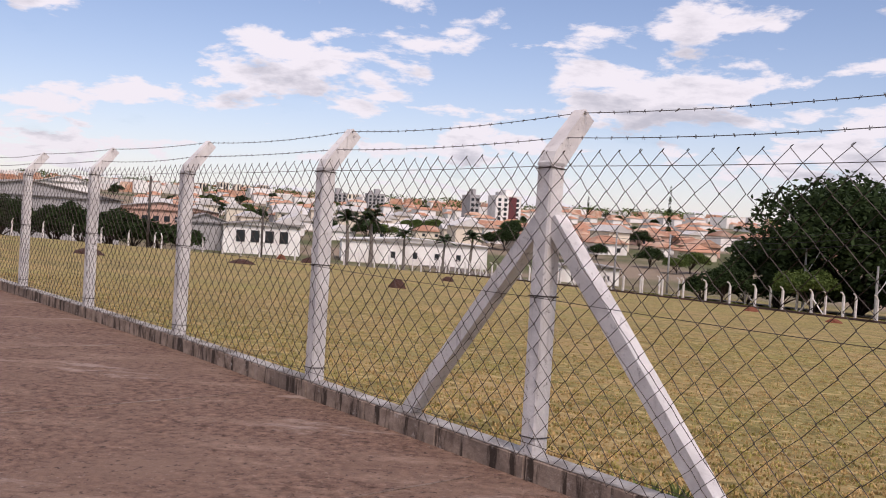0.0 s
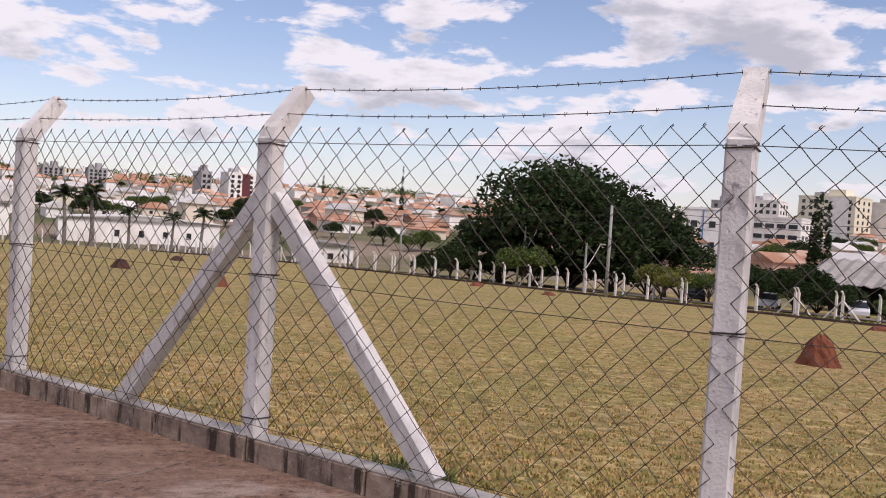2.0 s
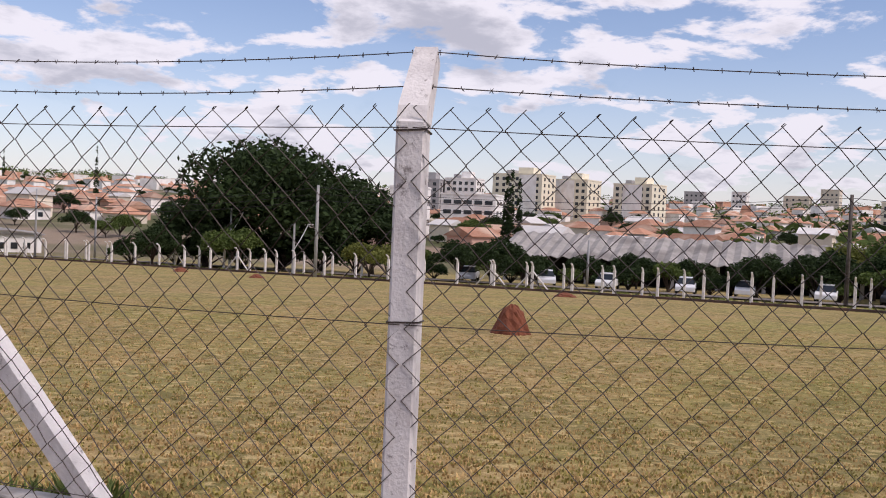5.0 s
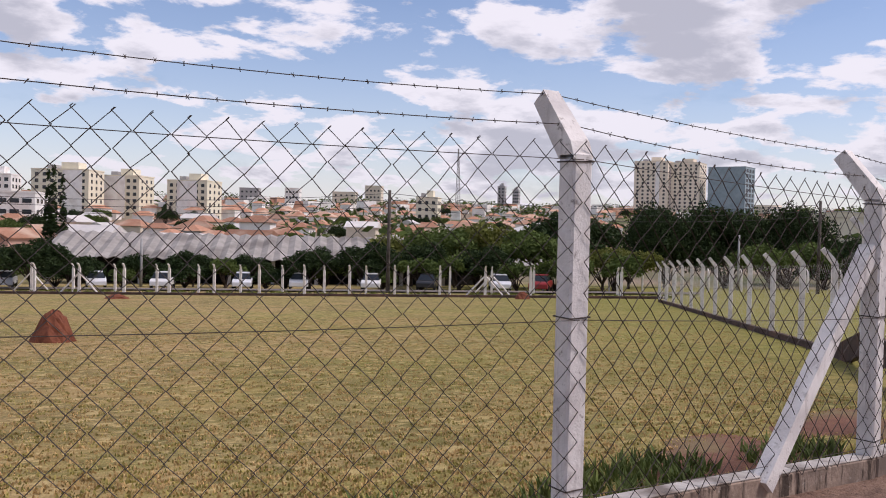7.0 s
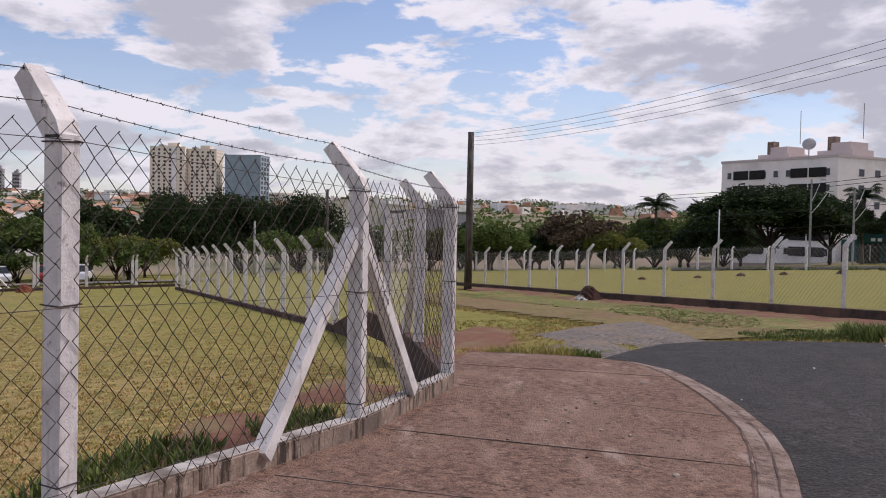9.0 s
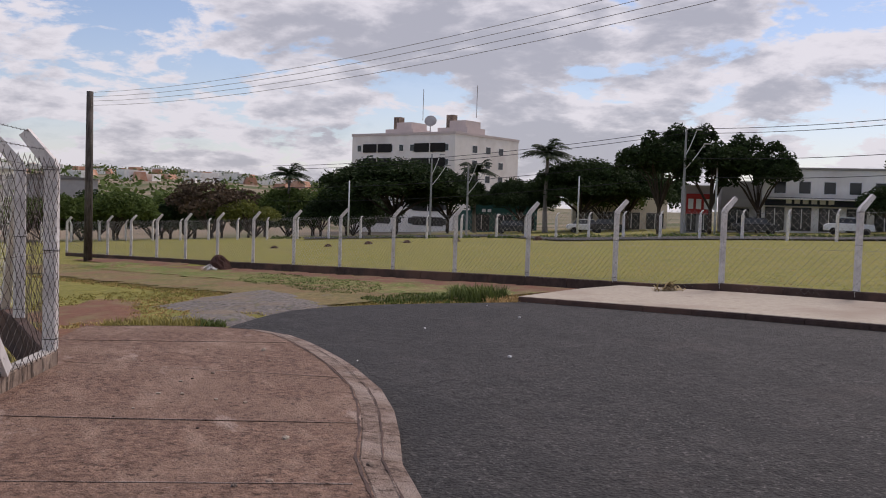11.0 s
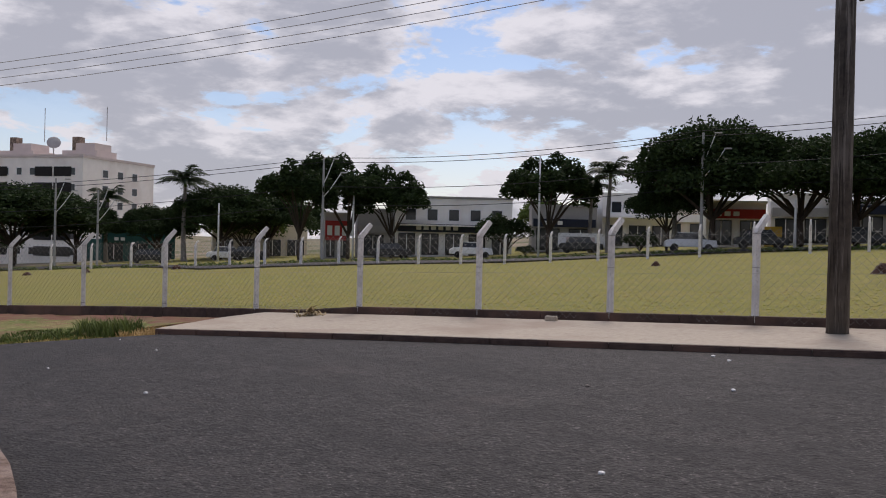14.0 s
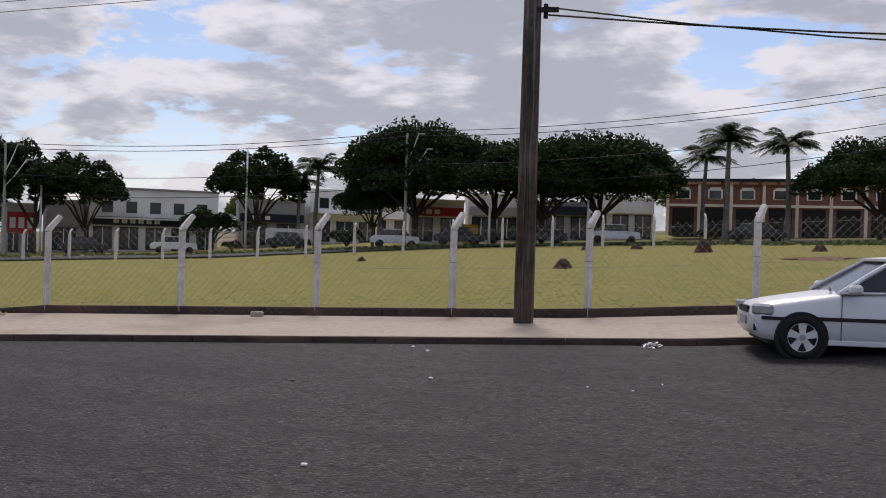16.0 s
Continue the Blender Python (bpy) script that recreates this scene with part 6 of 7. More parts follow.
# ---- earth mounds ----
def mound(az, d, w, h, material, label, seed):
    x, y, z = on_ground(az, d, -0.03)
    rnd = random.Random(seed)
    vs, fs = [(0, 0, h)], []
    nr, na = 7, 18
    for i in range(1, nr + 1):
        t = i / nr
        for k in range(na):
            a = 2 * math.pi * k / na
            r = w / 2 * (0.80 * t + 0.20 * t ** 1.5) * (1 + rnd.uniform(-0.12, 0.12)) * (1.12 if i == nr else 1)
            vs.append((r * math.cos(a), r * math.sin(a), max(0.0, h * (1 - t ** 2.5) + rnd.uniform(-0.05, 0.05) * h) if i < nr else -0.05))
    for k in range(na):
        fs.append((0, 1 + k, 1 + (k + 1) % na))
    for i in range(nr - 1):
        b0, b1 = 1 + i * na, 1 + (i + 1) * na
        for k in range(na):
            fs.append((b0 + k, b1 + k, b1 + (k + 1) % na, b0 + (k + 1) % na))
    ob = mesh_np("earth_mound", vs, fs, material)
    ob.location = (x, y, z)
    tagged(ob, label, "earth mound", "earth mounds in the fields")


RED_L, DK_L = "conical mound of bare red earth on the lawn", "low dark earth mound on the lawn"
for k, (a, d, w, h, mt) in enumerate(((33.0, 24.5, 1.02, 0.80, M_DIRT), (-3.2, 37, 0.85, 0.6, M_DIRT), (-8.7, 48, 1.0, 0.5, M_DKDIRT), (-5.4, 72, 1.1, 0.4, M_DKDIRT), (-18.2, 68, 2.0, 0.35, M_DKDIRT), (-15.7, 118, 1.2, 0.7, M_DIRT), (-27, 60, 2.0, 0.4, M_DKDIRT), (-14, 95, 2, 0.6, M_DKDIRT), (17.5, 64, 1.1, 0.3, M_DIRT), (13, 72, 1.2, 0.35, M_DIRT), (36.6, 56, 1.4, 0.3, M_DIRT), (61.2, 58, 1.0, 0.5, M_DIRT), (94.9, 36, 1.0, 0.62, M_DKDIRT), (156.6, 38, 0.85, 0.42, M_DKDIRT), (165, 48, 0.9, 0.7, M_DKDIRT), (171.5, 48, 0.7, 0.4, M_DKDIRT), (161, 55, 0.8, 0.35, M_DKDIRT), (158, 55, 0.8, 0.3, M_DKDIRT), (144, 50, 0.5, 0.28, M_DKDIRT), (101.5, 62, 0.6, 0.2, M_DKDIRT), (104.0, 66, 0.7, 0.25, M_DKDIRT), (106.4, 68, 0.7, 0.25, M_DKDIRT), (109.5, 70, 0.7, 0.3, M_DKDIRT), (114.6, 70, 0.8, 0.35, M_DKDIRT), (98.2, 60, 0.6, 0.2, M_DKDIRT))):
    mound(a, d, w, h, mt, RED_L if mt is M_DIRT else DK_L, 100 + k)


# ---- the silver hatchback by the far kerb ----
def hatchback():
    e = empty("hatchback_car", Matrix.Identity(4), "silver hatchback parked against the far kerb", "car")
    W = 0.80
    # stations along the car: x, half width, sill height, shoulder height
    st = [(0.0, 0.58, 0.40, 0.60), (0.10, 0.70, 0.26, 0.70), (0.35, 0.77, 0.22, 0.76), (0.75, 0.80, 0.22, 0.83), (1.05, 0.81, 0.22, 0.88), (1.45, 0.81, 0.22, 0.92), (2.2, 0.81, 0.22, 0.95), (3.0, 0.80, 0.22, 0.97), (3.5, 0.78, 0.24, 0.99), (3.75, 0.72, 0.30, 0.96), (3.82, 0.60, 0.42, 0.80)]
    bm = bmesh.new()
    rings = []
    for x, hw, z0, z1 in st:
        mid = (z0 + z1) / 2
        sec = [(-hw * 0.93, z0), (-hw, z0 + 0.10), (-hw * 1.02, mid), (-hw * 0.98, z1 - 0.06), (-hw * 0.90, z1), (-hw * 0.4, z1 + 0.035), (0, z1 + 0.045), (hw * 0.4, z1 + 0.035), (hw * 0.90, z1), (hw * 0.98, z1 - 0.06), (hw * 1.02, mid), (hw, z0 + 0.10), (hw * 0.93, z0)]
        rings.append([bm.verts.new((x, y, z)) for y, z in sec])
    for a, b in zip(rings, rings[1:]):
        n = len(a)
        for k in range(n):
            bm.faces.new((a[k], b[k], b[(k + 1) % n], a[(k + 1) % n]))
    bm.faces.new(rings[0])
    bm.faces.new(rings[-1][::-1])
    bmesh.ops.recalc_face_normals(bm, faces=bm.faces)
    body = part("body", bm, M_SILVER, e, smooth=True)
    # cabin: dark glass hull with painted pillars and roof
    def hull(name, prof, inset, material, label=""):
        bm = bmesh.new()
        rows = []
        for x, z, hw in prof:
            rows.append([bm.verts.new((x, -hw + inset, z)), bm.verts.new((x, hw - inset, z))])
        n = len(rows)
        for i in range(n):
            j = (i + 1) % n
            bm.faces.new((rows[i][0], rows[j][0], rows[j][1], rows[i][1]))
        bm.faces.new([r[0] for r in rows[::-1]])
        bm.faces.new([r[1] for r in rows])
        bmesh.ops.recalc_face_normals(bm, faces=bm.faces)
        return part(name, bm, material, e, label, smooth=False)
    hull("windows", [(1.12, 0.90, 0.76), (1.85, 1.365, 0.60), (2.9, 1.40, 0.60), (3.35, 1.30, 0.60), (3.7, 0.97, 0.72)], 0.0, M_GLASS, "dark tinted windows")
    bm = bmesh.new()
    for i, (x0, x1, z0, z1) in enumerate(((1.80, 2.35, 1.37, 1.42), (2.35, 2.9, 1.42, 1.42), (2.9, 3.40, 1.42, 1.32))):
        vs = [bm.verts.new(p) for p in ((x0, -0.62, z0), (x1, -0.62, z1), (x1, 0.62, z1), (x0, 0.62, z0), (x0, -0.62, z0 + 0.035), (x1, -0.62, z1 + 0.035), (x1, 0.62, z1 + 0.035), (x0, 0.62, z0 + 0.035))]
        for f in ((0, 3, 2, 1), (4, 5, 6, 7), (0, 1, 5, 4), (1, 2, 6, 5), (2, 3, 7, 6), (3, 0, 4, 7)):
            bm.faces.new([vs[k] for k in f])
    part("roof", bm, M_SILVER, e)
    for sy in (-1, 1):
        for pts, r in (([(1.10, sy * 0.775, 0.91), (1.50, sy * 0.69, 1.17), (1.86, sy * 0.615, 1.39)], 0.032), ([(2.42, sy * 0.80, 0.94), (2.46, sy * 0.615, 1.41)], 0.035), ([(3.42, sy * 0.615, 1.33), (3.74, sy * 0.735, 0.97)], 0.05), ([(1.10, sy * 0.785, 0.92), (3.7, sy * 0.75, 0.975)], 0.02)):
            bm = bmesh.new()
            tube(bm, pts, r, 6)
            part("pillar", bm, M_SILVER, e)
        part("side_moulding", boxed((1.95, sy * 0.832, 0.56), (2.3, 0.03, 0.05), bevel=0.008), M_TRIM, e, "black rubbing strip")
        part("bumper_strip", boxed((0.30, sy * 0.765, 0.545), (0.42, 0.06, 0.045), rz=sy * 7), M_TRIM, e)
        bm = boxed((1.28, sy * 0.90, 0.98), (0.16, 0.18, 0.13), bevel=0.035)
        part("wing_mirror", bm, M_SILVER, e)
        lamp_bm = boxed((0.16, sy * 0.60, 0.655), (0.30, 0.26, 0.15), rz=sy * 28, bevel=0.03)
        part("headlight", lamp_bm, M_LAMPG, e, "clear headlight glass")
        part("door_handle", boxed((2.15, sy * 0.825, 0.80), (0.16, 0.03, 0.035), bevel=0.008), M_SILVER, e)
        bm = bmesh.new()
        for x in (1.13, 2.42):
            box(bm, (x, sy * 0.822, 0.58), (0.008, 0.012, 0.62))
        part("door_gap", bm, M_TRIM, e)
        part("sill", boxed((1.9, sy * 0.775, 0.235), (2.0, 0.06, 0.07), bevel=0.01), M_SILVER, e)
        for x in (0.62, 3.07):
            bm = bmesh.new()
            tube(bm, [(x, sy * 0.60, 0.30), (x, sy * 0.824, 0.30)], [0.35, 0.35], 28)
            part("wheel_arch", bm, M_TRIM, e, "dark wheel arch")
            w = tyre_wheel(e)
            w.matrix_basis = Matrix.Translation((x, sy * 0.775, 0.30)) @ Matrix.Rotation(0 if sy < 0 else math.pi, 4, "Z")
    part("grille", boxed((-0.005, 0, 0.635), (0.04, 0.62, 0.10), bevel=0.01), M_TRIM, e)
    part("air_intake", boxed((0.06, 0, 0.40), (0.06, 1.0, 0.10), bevel=0.01), M_TRIM, e)
    bm = bmesh.new()
    for sy in (-1, 1):
        box(bm, (0.14, sy * 0.60, 0.40), (0.22, 0.12, 0.09), sy * 28)
    part("fog_recess", bm, M_TRIM, e)
    part("number_plate", boxed((-0.012, 0, 0.47), (0.02, 0.40, 0.12)), M_WALLG, e)
    part("underside", boxed((1.9, 0, 0.25), (3.4, 1.35, 0.14)), M_TRIM, e)
    bm = bmesh.new()
    tube(bm, [(1.05, -0.5, 0.945), (1.16, -0.1, 0.965)], 0.012, 4)
    tube(bm, [(1.05, 0.1, 0.955), (1.16, 0.5, 0.96)], 0.012, 4)
    part("wiper", bm, M_TRIM, e)
    return e


def tyre_wheel(car):
    prof = [(0.20, -0.09), (0.27, -0.095), (0.30, -0.06), (0.303, 0.06), (0.27, 0.09), (0.20, 0.09)]
    bm = bmesh.new()
    n = 32
    rings = []
    for k in range(n):
        a = 2 * math.pi * k / n
        rings.append([bm.verts.new((r * math.cos(a), y, r * math.sin(a))) for r, y in prof])
    for k in range(n):
        a, b = rings[k], rings[(k + 1) % n]
        for i in range(len(prof)):
            j = (i + 1) % len(prof)
            bm.faces.new((a[i], a[j], b[j], b[i]))
    bmesh.ops.recalc_face_normals(bm, faces=bm.faces)
    t = part("wheel", bm, M_TYRE, car, smooth=True)
    bm = bmesh.new()
    tube(bm, [(0, -0.02, 0), (0, 0.03, 0)], 0.205, 28)
    part("brake_disc", bm, M_TRIM, t)
    bm = bmesh.new()
    for k in range(5):
        a = radians(72 * k + 90)
        u, v = Vector((math.cos(a), 0, math.sin(a))), Vector((-math.sin(a), 0, math.cos(a)))
        q = []
        for r, hw in ((0.03, 0.035), (0.11, 0.045), (0.205, 0.062)):
            q.append([bm.verts.new(u * r + v * s * hw + Vector((0, -0.085 + 0.01 * (r > 0.1), 0))) for s in (-1, 1)] + [bm.verts.new(u * r + v * s * hw + Vector((0, -0.045, 0))) for s in (1, -1)])
        for a0, b0 in zip(q, q[1:]):
            for i in range(4):
                bm.faces.new((a0[i], a0[(i + 1) % 4], b0[(i + 1) % 4], b0[i]))
    rim = []
    for k in range(28):
        a = 2 * math.pi * k / 28
        rim.append([bm.verts.new((r * math.cos(a), y, r * math.sin(a))) for r, y in ((0.195, -0.09), (0.212, -0.09), (0.212, -0.05), (0.195, -0.05))])
    for k in range(28):
        for i in range(4):
            bm.faces.new((rim[k][i], rim[k][(i + 1) % 4], rim[(k + 1) % 28][(i + 1) % 4], rim[(k + 1) % 28][i]))
    bmesh.ops.recalc_face_normals(bm, faces=bm.faces)
    part("rim", bm, M_ALLOY, t, "five-spoke silver alloy rim")
    bm = bmesh.new()
    tube(bm, [(0, -0.094, 0), (0, -0.06, 0)], 0.042, 14)
    part("hub_cap", bm, M_WALLG, t)
    return t


car = hatchback()
cx, cy = across(13.95, 2.6)
CAR_TURN = math.degrees(math.atan2(FE[1], FE[0]))
# the nose points back along the kerb; local +x runs from nose to tail
car.matrix_basis = pose(cx, cy, road_z(cx, cy), 0, 0, CAR_TURN)

# ---- small things on the ground ----
def tufts(name, region, count, hgt, material, seed, label, width=0.012):
    """Blades of grass scattered where region(rng) puts them."""
    rng = random.Random(seed)
    vs, fs = [], []
    for _ in range(count):
        x, y = region(rng)
        z = ground_z(x, y) - 0.01
        n = 7
        for _ in range(n):
            a = rng.uniform(0, 6.283)
            h = hgt * rng.uniform(0.4, 1.2)
            lx, ly = math.cos(a) * h * rng.uniform(0.2, 0.9), math.sin(a) * h * rng.uniform(0.2, 0.9)
            bx, by = x + rng.uniform(-0.05, 0.05), y + rng.uniform(-0.05, 0.05)
            px, py = -math.sin(a) * width, math.cos(a) * width
            b = len(vs)
            vs += [(bx - px, by - py, z), (bx + px, by + py, z), (bx + lx * 0.5 + px * 0.7, by + ly * 0.5 + py * 0.7, z + h * 0.7), (bx + lx * 0.5 - px * 0.7, by + ly * 0.5 - py * 0.7, z + h * 0.7), (bx + lx, by + ly, z + h)]
            fs += [(b, b + 1, b + 2, b + 3), (b + 3, b + 2, b + 4)]
    tagged(mesh_np(name, vs, fs, material), label, "grass", kind="stuff")


def along_fence(lo, hi, i0=4, i1=11, side=1):
    def f(rng):
        i = rng.randrange(i0, i1)
        (ax, ay), (bx, by) = FENCE1[i], FENCE1[i + 1]
        t = rng.random()
        k = math.hypot(bx - ax, by - ay)
        o = rng.uniform(lo, hi) * side
        return ax + (bx - ax) * t - (by - ay) / k * o, ay + (by - ay) * t + (bx - ax) / k * o
    return f


def field_near(rng):
    while True:
        a, d = rng.uniform(-32, 82), 4.5 + 30 * rng.random() ** 1.7
        x, y = polar(a, d)
        if y > 0.5 and all((bx - ax) * (y - ay) - (by - ay) * (x - ax) > 0.12 * math.hypot(bx - ax, by - ay) for (ax, ay), (bx, by) in zip(FENCE1, FENCE1[1:]) if min(ax, bx) - 1 < x < max(ax, bx) + 1) and (x < 9.7 or y > 0.39 * (x - 9.7) + 0.6):
            return x, y


def patch(cx, cy, rx, ry):
    def f(rng):
        a, q = rng.uniform(0, 6.283), math.sqrt(rng.random())
        return cx + rx * q * math.cos(a), cy + ry * q * math.sin(a)
    return f


tufts("grass_tufts", field_near, 19000, 0.036, M_GRASSD, 1, "short dry straw-coloured grass", 0.010)
tufts("grass_tufts", field_near, 12000, 0.036, M_GRASSB, 2, "short green grass blades", 0.010)
def verge_spot(rng):
    while True:
        p, u = rng.uniform(10.5, 17.6), rng.uniform(-34, -11.5)
        x, y = across(p, u)
        if x > 15.3 and not inside(x, y, ROAD) and not inside(x, y, FAR_PAVE) and y < 0.39 * (x - 9.7):
            return x, y


def far_field(rng):
    return across(18.4 + 12 * rng.random() ** 1.6, rng.uniform(-24, 12))


tufts("grass_tufts", verge_spot, 6500, 0.05, M_GRASSB, 11, "short green verge grass", 0.016)
tufts("grass_tufts", verge_spot, 3500, 0.05, M_GRASSD, 12, "short dry verge grass", 0.016)
tufts("grass_tufts", far_field, 1500, 0.03, M_GRASSY, 13, "short olive grass behind the far fence", 0.016)
tufts("grass_tufts", far_field, 500, 0.03, M_GRASSD, 14, "short dry grass behind the far fence", 0.016)
tufts("grass_tufts", along_fence(0.10, 0.5, 5, 10), 700, 0.10, M_GRASSB, 3, "green grass growing against the kerb")
for cx_, cy_, rx_, ry_, n_ in ((0.9, 5.6, 0.5, 0.3, 90), (6.4, 2.3, 1.2, 0.5, 190), (4.2, 3.2, 0.8, 0.4, 120), (8.2, 1.6, 0.6, 0.35, 60)):
    tufts("grass_clump", patch(cx_, cy_, rx_, ry_), n_, 0.15, M_GRASSG, int(cx_ * 10), "tall green grass clump beside the kerb")
for cx_, cy_, rx_, ry_, n_, h_, m_ in ((16.2, -0.7, 0.6, 0.8, 260, 0.26, M_GRASSB), (16.6, -1.5, 0.6, 0.4, 160, 0.14, M_GRASSG), (20.2, -6.4, 0.8, 1.2, 260, 0.12, M_GRASSG), (19.4, -7.7, 0.9, 0.6, 120, 0.34, M_GRASSG), (25.0, -5.6, 3.0, 1.2, 700, 0.09, M_GRASSG), (29.0, -4.6, 3.0, 1.2, 500, 0.09, M_GRASSG), (21.5, -4.2, 2.4, 1.8, 320, 0.06, M_GRASSB), (24.5, -2.2, 3.4, 1.4, 360, 0.06, M_GRASSB), (19.0, -6.6, 1.8, 1.2, 260, 0.08, M_GRASSG), (19.5, -3.6, 2.6, 2.0, 420, 0.05, M_GRASSB), (23.0, 0.2, 3.5, 1.6, 420, 0.05, M_GRASSB), (20.5, -1.2, 3.4, 1.8, 500, 0.05, M_GRASSD), (16.8, 0.6, 1.6, 1.4, 300, 0.06, M_GRASSD), (16.2, -3.4, 0.9, 1.2, 260, 0.10, M_GRASSD), (18.2, -8.4, 0.9, 0.9, 200, 0.16, M_GRASSD)):
    tufts("grass_clump", patch(cx_, cy_, rx_, ry_), n_, h_, m_, int(cx_ * 31 + cy_ * 7), "unmown weeds and grass beside the road" if m_ is not M_GRASSD else "dry straw-coloured weeds beside the road")


def earth_patch(name, cx, cy, rx, ry, material, label, seed, dz=0.045):
    """A thin uneven sheet lying on the ground."""
    rng = random.Random(seed)
    n = 28
    rim = [(1 + 0.22 * math.sin(3 * k * 6.283 / n + seed) + rng.uniform(-0.14, 0.14)) for k in range(n)]
    vs, fs = [(cx, cy, ground_z(cx, cy) + dz)], []
    for t in (0.5, 1.0):
        for k in range(n):
            a = 6.283 * k / n
            x, y = cx + rx * t * rim[k] * math.cos(a), cy + ry * t * rim[k] * math.sin(a)
            vs.append((x, y, ground_z(x, y) + (dz if t < 1 else 0.002)))
    for k in range(n):
        j = (k + 1) % n
        fs += [(0, 1 + k, 1 + j), (1 + k, 1 + n + k, 1 + n + j, 1 + j)]
    tagged(mesh_np(name, vs, fs, material), label, "bare ground", kind="structure")


M_BARE = mat("bare_reddish_soil", (0.21, 0.10, 0.062), (0.14, 0.062, 0.04), 5, 0.95, 0.8, c3=(0.19, 0.14, 0.07), big=1.3, fine=40, bdist=0.02)
def verge_band(name, near, far, u0, u1, material, label, dz):
    """A ragged band along the far fence, from near to far metres out."""
    rng = random.Random(int(near * 10))
    n = 130
    us = [u0 + (u1 - u0) * k / n for k in range(n + 1)]
    strip(name, [across(near + rng.uniform(-0.4, 0.4), u) for u in us], [across(min(17.7, far + rng.uniform(-0.4, 0.4)), u) for u in us], material, label, "bare ground", dz)


M_GREENV = mat("green_verge", (0.17, 0.20, 0.045), (0.075, 0.105, 0.022), 9, 0.95, 1.0, c3=(0.24, 0.19, 0.08), big=0.5, fine=24, bdist=0.05, specks=((1.6, 0.52, 0.58, 0.85, (0.21, 0.115, 0.065), (1, 1, 1)), (6, 0.54, 0.62, 0.75, (0.34, 0.29, 0.13), (1, 1, 1))))
verge_band("bare_strip", 15.9, 17.7, -45.0, -13.2, M_BARE, "bare reddish soil along the far kerb", 0.045)
verge_band("verge", 13.9, 16.3, -40.0, -14.6, M_GREENV, "green weedy verge beside the road end", 0.055)
verge_band("bare_strip", 11.2, 14.0, -40.0, -15.9, M_VERGE, "worn patchy verge of weeds and soil", 0.05)
earth_patch("gravel_patch", 21.4, -3.0, 3.4, 1.7, M_GRAVEL, "patch of loose grey gravel at the road end", 3, 0.10)
earth_patch("gravel_patch", 18.2, -1.9, 1.6, 0.8, M_GRAVEL, "patch of loose grey gravel at the road end", 9, 0.08)
earth_patch("bare_strip", 20.6, 0.4, 3.2, 1.1, M_BARE, "bare reddish soil along the verge", 53, 0.05)
earth_patch("bare_strip", 16.6, 0.5, 1.6, 0.9, M_BARE, "bare reddish soil by the footpath end", 4, 0.05)
earth_patch("bare_strip", 7.9, 2.0, 1.3, 0.7, M_BARE, "bare reddish soil inside the fence corner", 5, 0.03)
earth_patch("bare_strip", 5.2, 2.55, 0.8, 0.35, M_BARE, "bare reddish soil along the kerb", 6, 0.03)
earth_patch("bare_strip", 10.4, 1.6, 1.2, 0.6, M_BARE, "bare reddish soil inside the fence corner", 7, 0.03)
for k, (p_, u_, rx_, ry_) in enumerate(((19.0, -9.0, 3.0, 0.7), (19.2, -2.0, 2.2, 0.6), (19.5, 3.0, 2.0, 0.6))):
    x, y = across(p_, u_)
    earth_patch("bare_strip", x, y, rx_, ry_, M_BARE, "bare reddish soil along the far kerb", 20 + k)
x, y = polar(171.5, 40)
earth_patch("bare_strip", x, y, 1.3, 1.0, M_BARE, "bare reddish soil patch in the lawn", 40)

# near kerb: concrete gutter edge, in sections
kline = KERB_LINE[6:]
ek = empty("road_kerb", Matrix.Identity(4), "worn concrete kerb round the footpath edge", "kerb", kind="structure")
inner, outer = offset_line(kline, 0.0), offset_line(kline, -0.28)
for i in range(len(kline) - 1):
    bm = bmesh.new()
    q = [inner[i], inner[i + 1], outer[i + 1], outer[i]]
    top = [pad_z(*q[0]) + 0.004, pad_z(*q[1]) + 0.004, pad_z(*q[2]) - 0.03, pad_z(*q[3]) - 0.03]
    a = [bm.verts.new((*p, t)) for p, t in zip(q, top)]
    b = [bm.verts.new((*p, plane_z(*p) - 0.3)) for p in q]
    bm.faces.new(a)
    for k in range(4):
        bm.faces.new((a[k], b[k], b[(k + 1) % 4], a[(k + 1) % 4]))
    bmesh.ops.recalc_face_normals(bm, faces=bm.faces)
    bmesh.ops.bevel(bm, geom=[ed for ed in bm.edges if ed.verts[0].co.z > -0.1 and ed.verts[1].co.z > -0.1], offset=0.012, segments=1, affect="EDGES")
    part("kerb_section", bm, M_PADK, ek)
# cracked seams along the kerb and the ragged foot of the asphalt
def seam(name, pts, width, top, material, label, seed):
    rng = random.Random(seed)
    fine = resample(pts, 0.12)
    a, c = offset_line(fine, width / 2), offset_line(fine, -width / 2)
    vs, fs = [], []
    for p, q in zip(a, c):
        j = rng.uniform(-0.6, 0.6) * width
        k = rng.uniform(0.2, 1.3)
        m = ((p[0] + q[0]) / 2, (p[1] + q[1]) / 2)
        for e in (p, q):
            x, y = m[0] + (e[0] - m[0]) * k + j * 0.5, m[1] + (e[1] - m[1]) * k + j * 0.5
            vs.append((x, y, top(x, y) + 0.004))
    for i in range(len(a) - 1):
        fs.append((2 * i, 2 * i + 1, 2 * i + 3, 2 * i + 2))
    tagged(mesh_np(name, vs, fs, material), label, "seam", kind="structure")


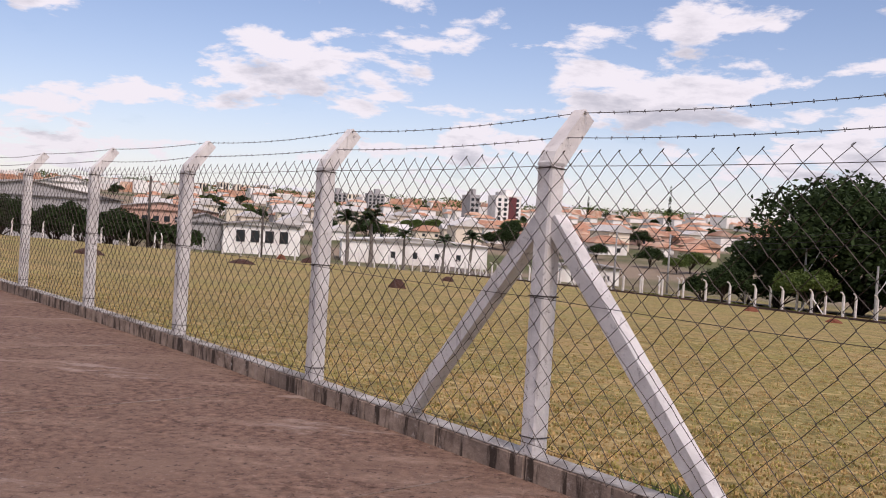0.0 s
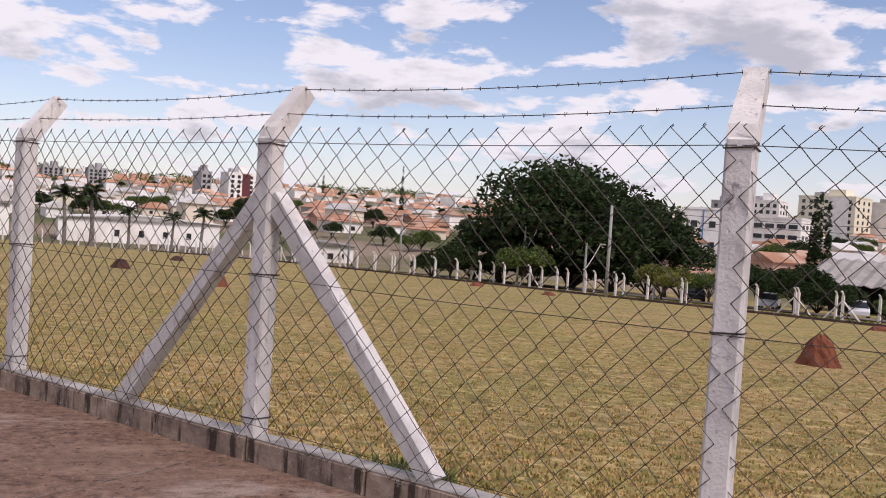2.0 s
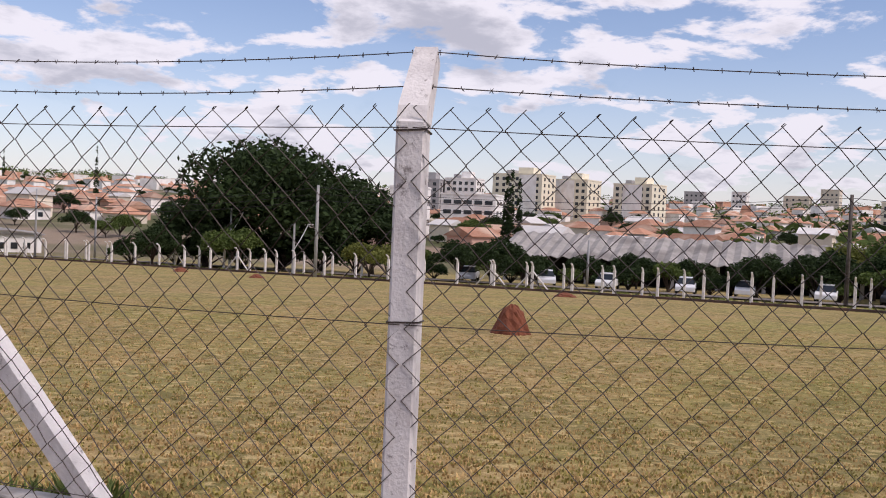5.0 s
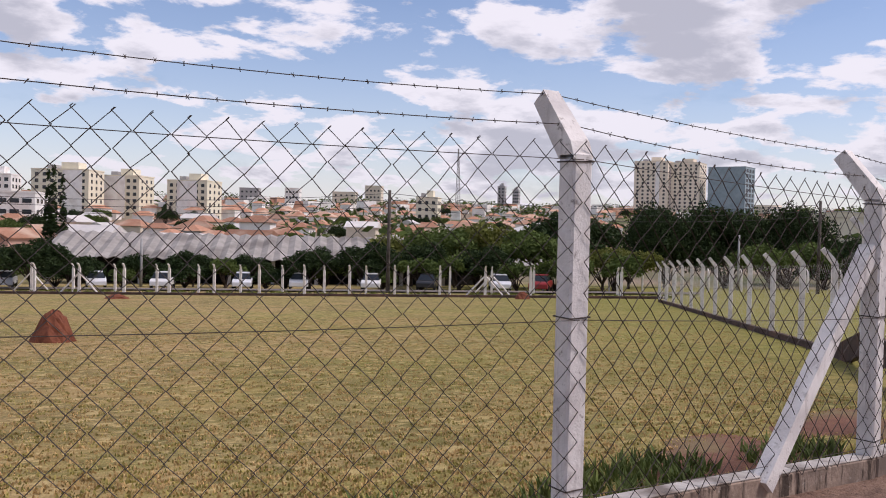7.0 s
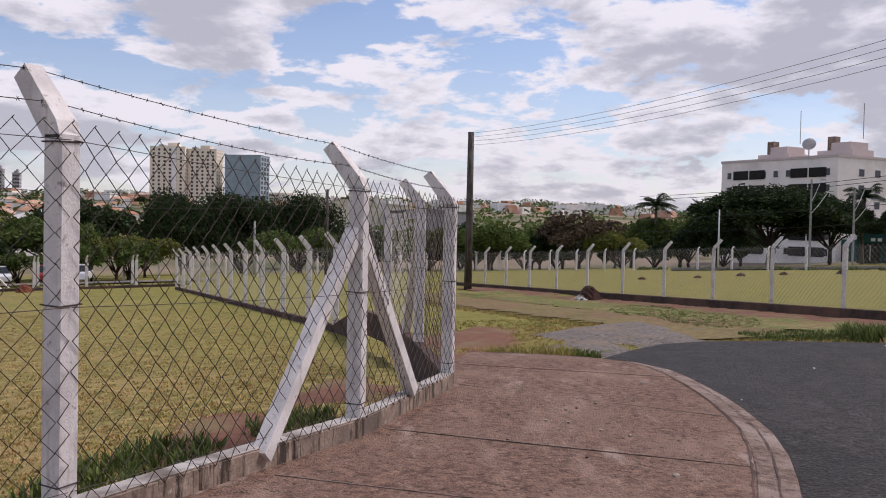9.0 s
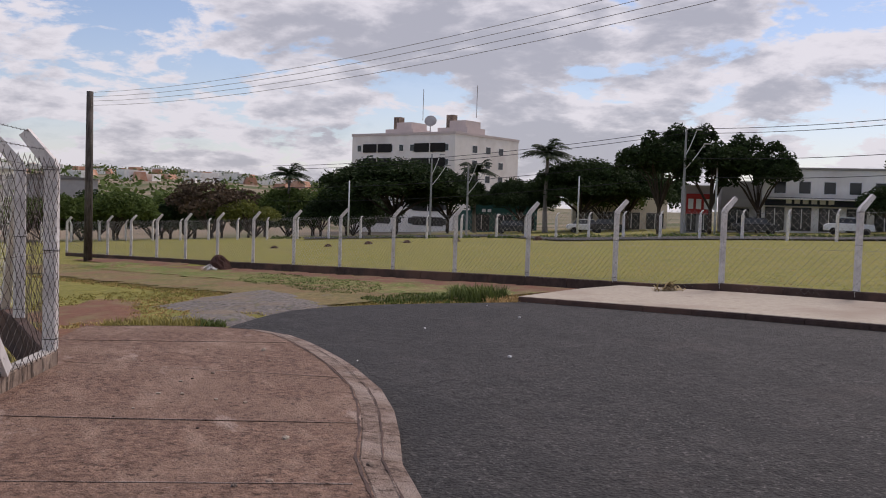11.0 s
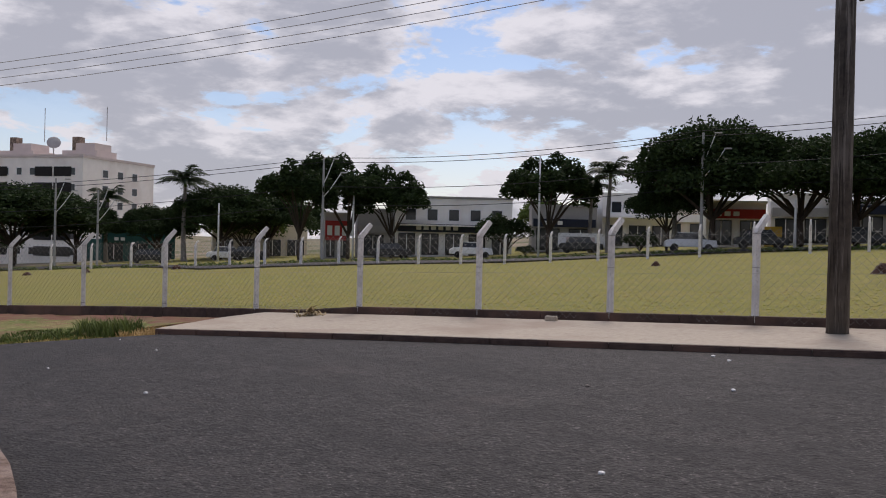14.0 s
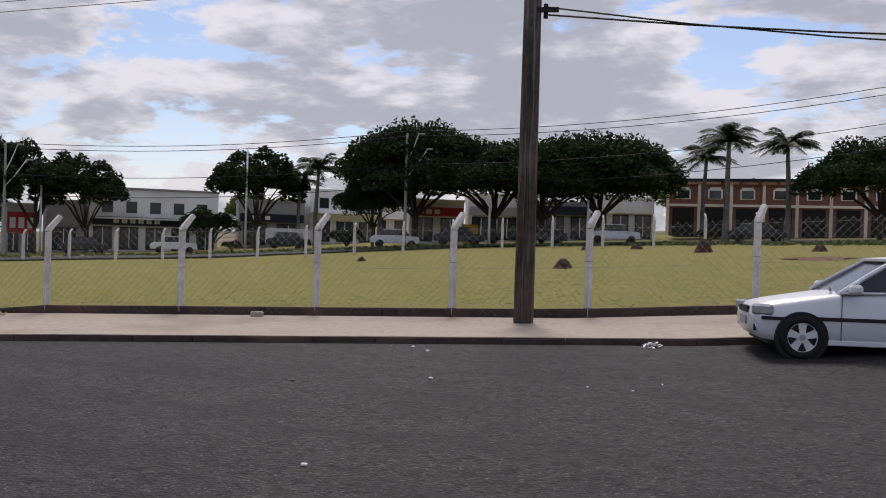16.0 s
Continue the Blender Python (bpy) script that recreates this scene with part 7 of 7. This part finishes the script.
seam("kerb_seam", offset_line(kline, 0.02), 0.02, lambda x, y: pad_z(x, y) + 0.002, M_KERBD, "dark cracked seam between footpath and kerb", 1)
seam("kerb_seam", offset_line(kline, -0.15), 0.014, lambda x, y: pad_z(x, y) - 0.008, M_KERBD, "dark groove worn along the kerb", 2)
seam("asphalt_edge", offset_line(kline, -0.30), 0.05, lambda x, y: road_z(x, y) + 0.004, M_ASPH, "ragged dark edge of the asphalt", 3)
# tooled joints across the footpath
for k, (x0, y0, x1, y1) in enumerate(((2.2, 3.2, -1.6, -0.6), (4.9, 1.7, 3.3, -1.5), (6.25, 1.25, 5.4, -1.62), (8.05, 0.75, 7.1, -2.05), (10.7, 0.25, 9.2, -2.35), (13.0, 0.4, 12.2, -2.3), (-0.3, 5.6, -4.4, 1.4), (-2.4, 7.7, -6.4, 3.6), (-4.6, 9.9, -8.4, 6.0))):
    bm = bmesh.new()
    d = math.hypot(x1 - x0, y1 - y0)
    box(bm, ((x0 + x1) / 2, (y0 + y1) / 2, (pad_z(x0, y0) + pad_z(x1, y1)) / 2 + 0.001), (d, 0.013, 0.010), heading((x0, y0), (x1, y1)))
    slope = (pad_z(x1, y1) - pad_z(x0, y0)) / d
    for v in bm.verts:
        v.co.z += ((v.co.x - (x0 + x1) / 2) * (x1 - x0) + (v.co.y - (y0 + y1) / 2) * (y1 - y0)) / d * slope
    tagged(link_bm("footpath_joint", bm, M_PADK), "dark tooled joint across the footpath", "joint", kind="structure")
# litter, stones, straw
rng = random.Random(8)
for k in range(46):
    if k < 26:
        u, p = rng.uniform(-13, 6), rng.uniform(4, 14.5)
        x, y = across(p, u)
        if y > -2.9 and x < 13:
            continue
        z = road_z(x, y)
        m, lab = (M_WHITE, "scrap of pale litter on the asphalt") if k % 3 else (M_GRAVEL, "small grey stone on the asphalt")
    else:
        x, y = rng.uniform(5, 12), rng.uniform(-1.9, 0.2)
        if dist_fence(x, y) < 0.25 or y < -2.0:
            continue
        z, m, lab = pad_z(x, y), (M_KERB if k % 2 else M_SLAB), "small stone on the footpath"
    s = rng.uniform(0.012, 0.035)
    bm = bmesh.new()
    bmesh.ops.create_icosphere(bm, subdivisions=1, radius=s)
    for v in bm.verts:
        v.co *= rng.uniform(0.7, 1.2)
        v.co.z *= 0.55
    ob = link_bm("litter_scrap" if "litter" in lab else "stone", bm, m)
    ob.location = (x, y, z + s * 0.3)
    tagged(ob, lab, "litter" if "litter" in lab else "stone", "loose scraps on the ground")


def heap(name, x, y, z, r, h, material, label, seed, count=120):
    rng = random.Random(seed)
    vs, fs = [], []
    for _ in range(count):
        a, q = rng.uniform(0, 6.28), rng.random()
        c = Vector((q * r * math.cos(a), q * r * math.sin(a), h * (1 - q) * rng.uniform(0.2, 1)))
        d = Vector((rng.uniform(-1, 1), rng.uniform(-1, 1), rng.uniform(-0.3, 0.5))).normalized() * r * 0.35
        s = Vector((-d.y, d.x, 0)).normalized() * 0.015
        b = len(vs)
        vs += [tuple(c - d - s), tuple(c - d + s), tuple(c + d + s), tuple(c + d - s)]
        fs.append((b, b + 1, b + 2, b + 3))
    ob = mesh_np(name, vs, fs, material)
    ob.location = (x, y, z)
    tagged(ob, label, "heap", kind="stuff")


x, y = across(17.2, -11.7)
heap("straw_heap", x, y, plane_z(x, y) + 0.05, 0.45, 0.28, M_STRAW, "small heap of dry straw against the fence kerb", 4)
x, y = across(14.3, 1.35)
heap("litter_heap", x, y, plane_z(x, y) + 0.02, 0.16, 0.1, M_WHITE, "crumpled white litter by the kerb", 5, 50)
x, y = polar(94.3, 35)
heap("litter_heap", x, y, plane_z(x, y) + 0.02, 0.3, 0.2, M_WHITE, "crumpled pale litter beside the mound", 6, 50)
x, y = across(17.5, -6.1)
bm = boxed((0, 0, 0.06), (0.24, 0.14, 0.12), bevel=0.02)
ob = link_bm("concrete_block", bm, M_SLAB)
ob.matrix_basis = pose(x, y, plane_z(x, y) + 0.10, 0, 0, 20)
tagged(ob, "small broken pale concrete block on the footpath", "block")

for e in PROTOS + [plain1, tall3, far_plain, far_braced]:
    drop_proto(e)
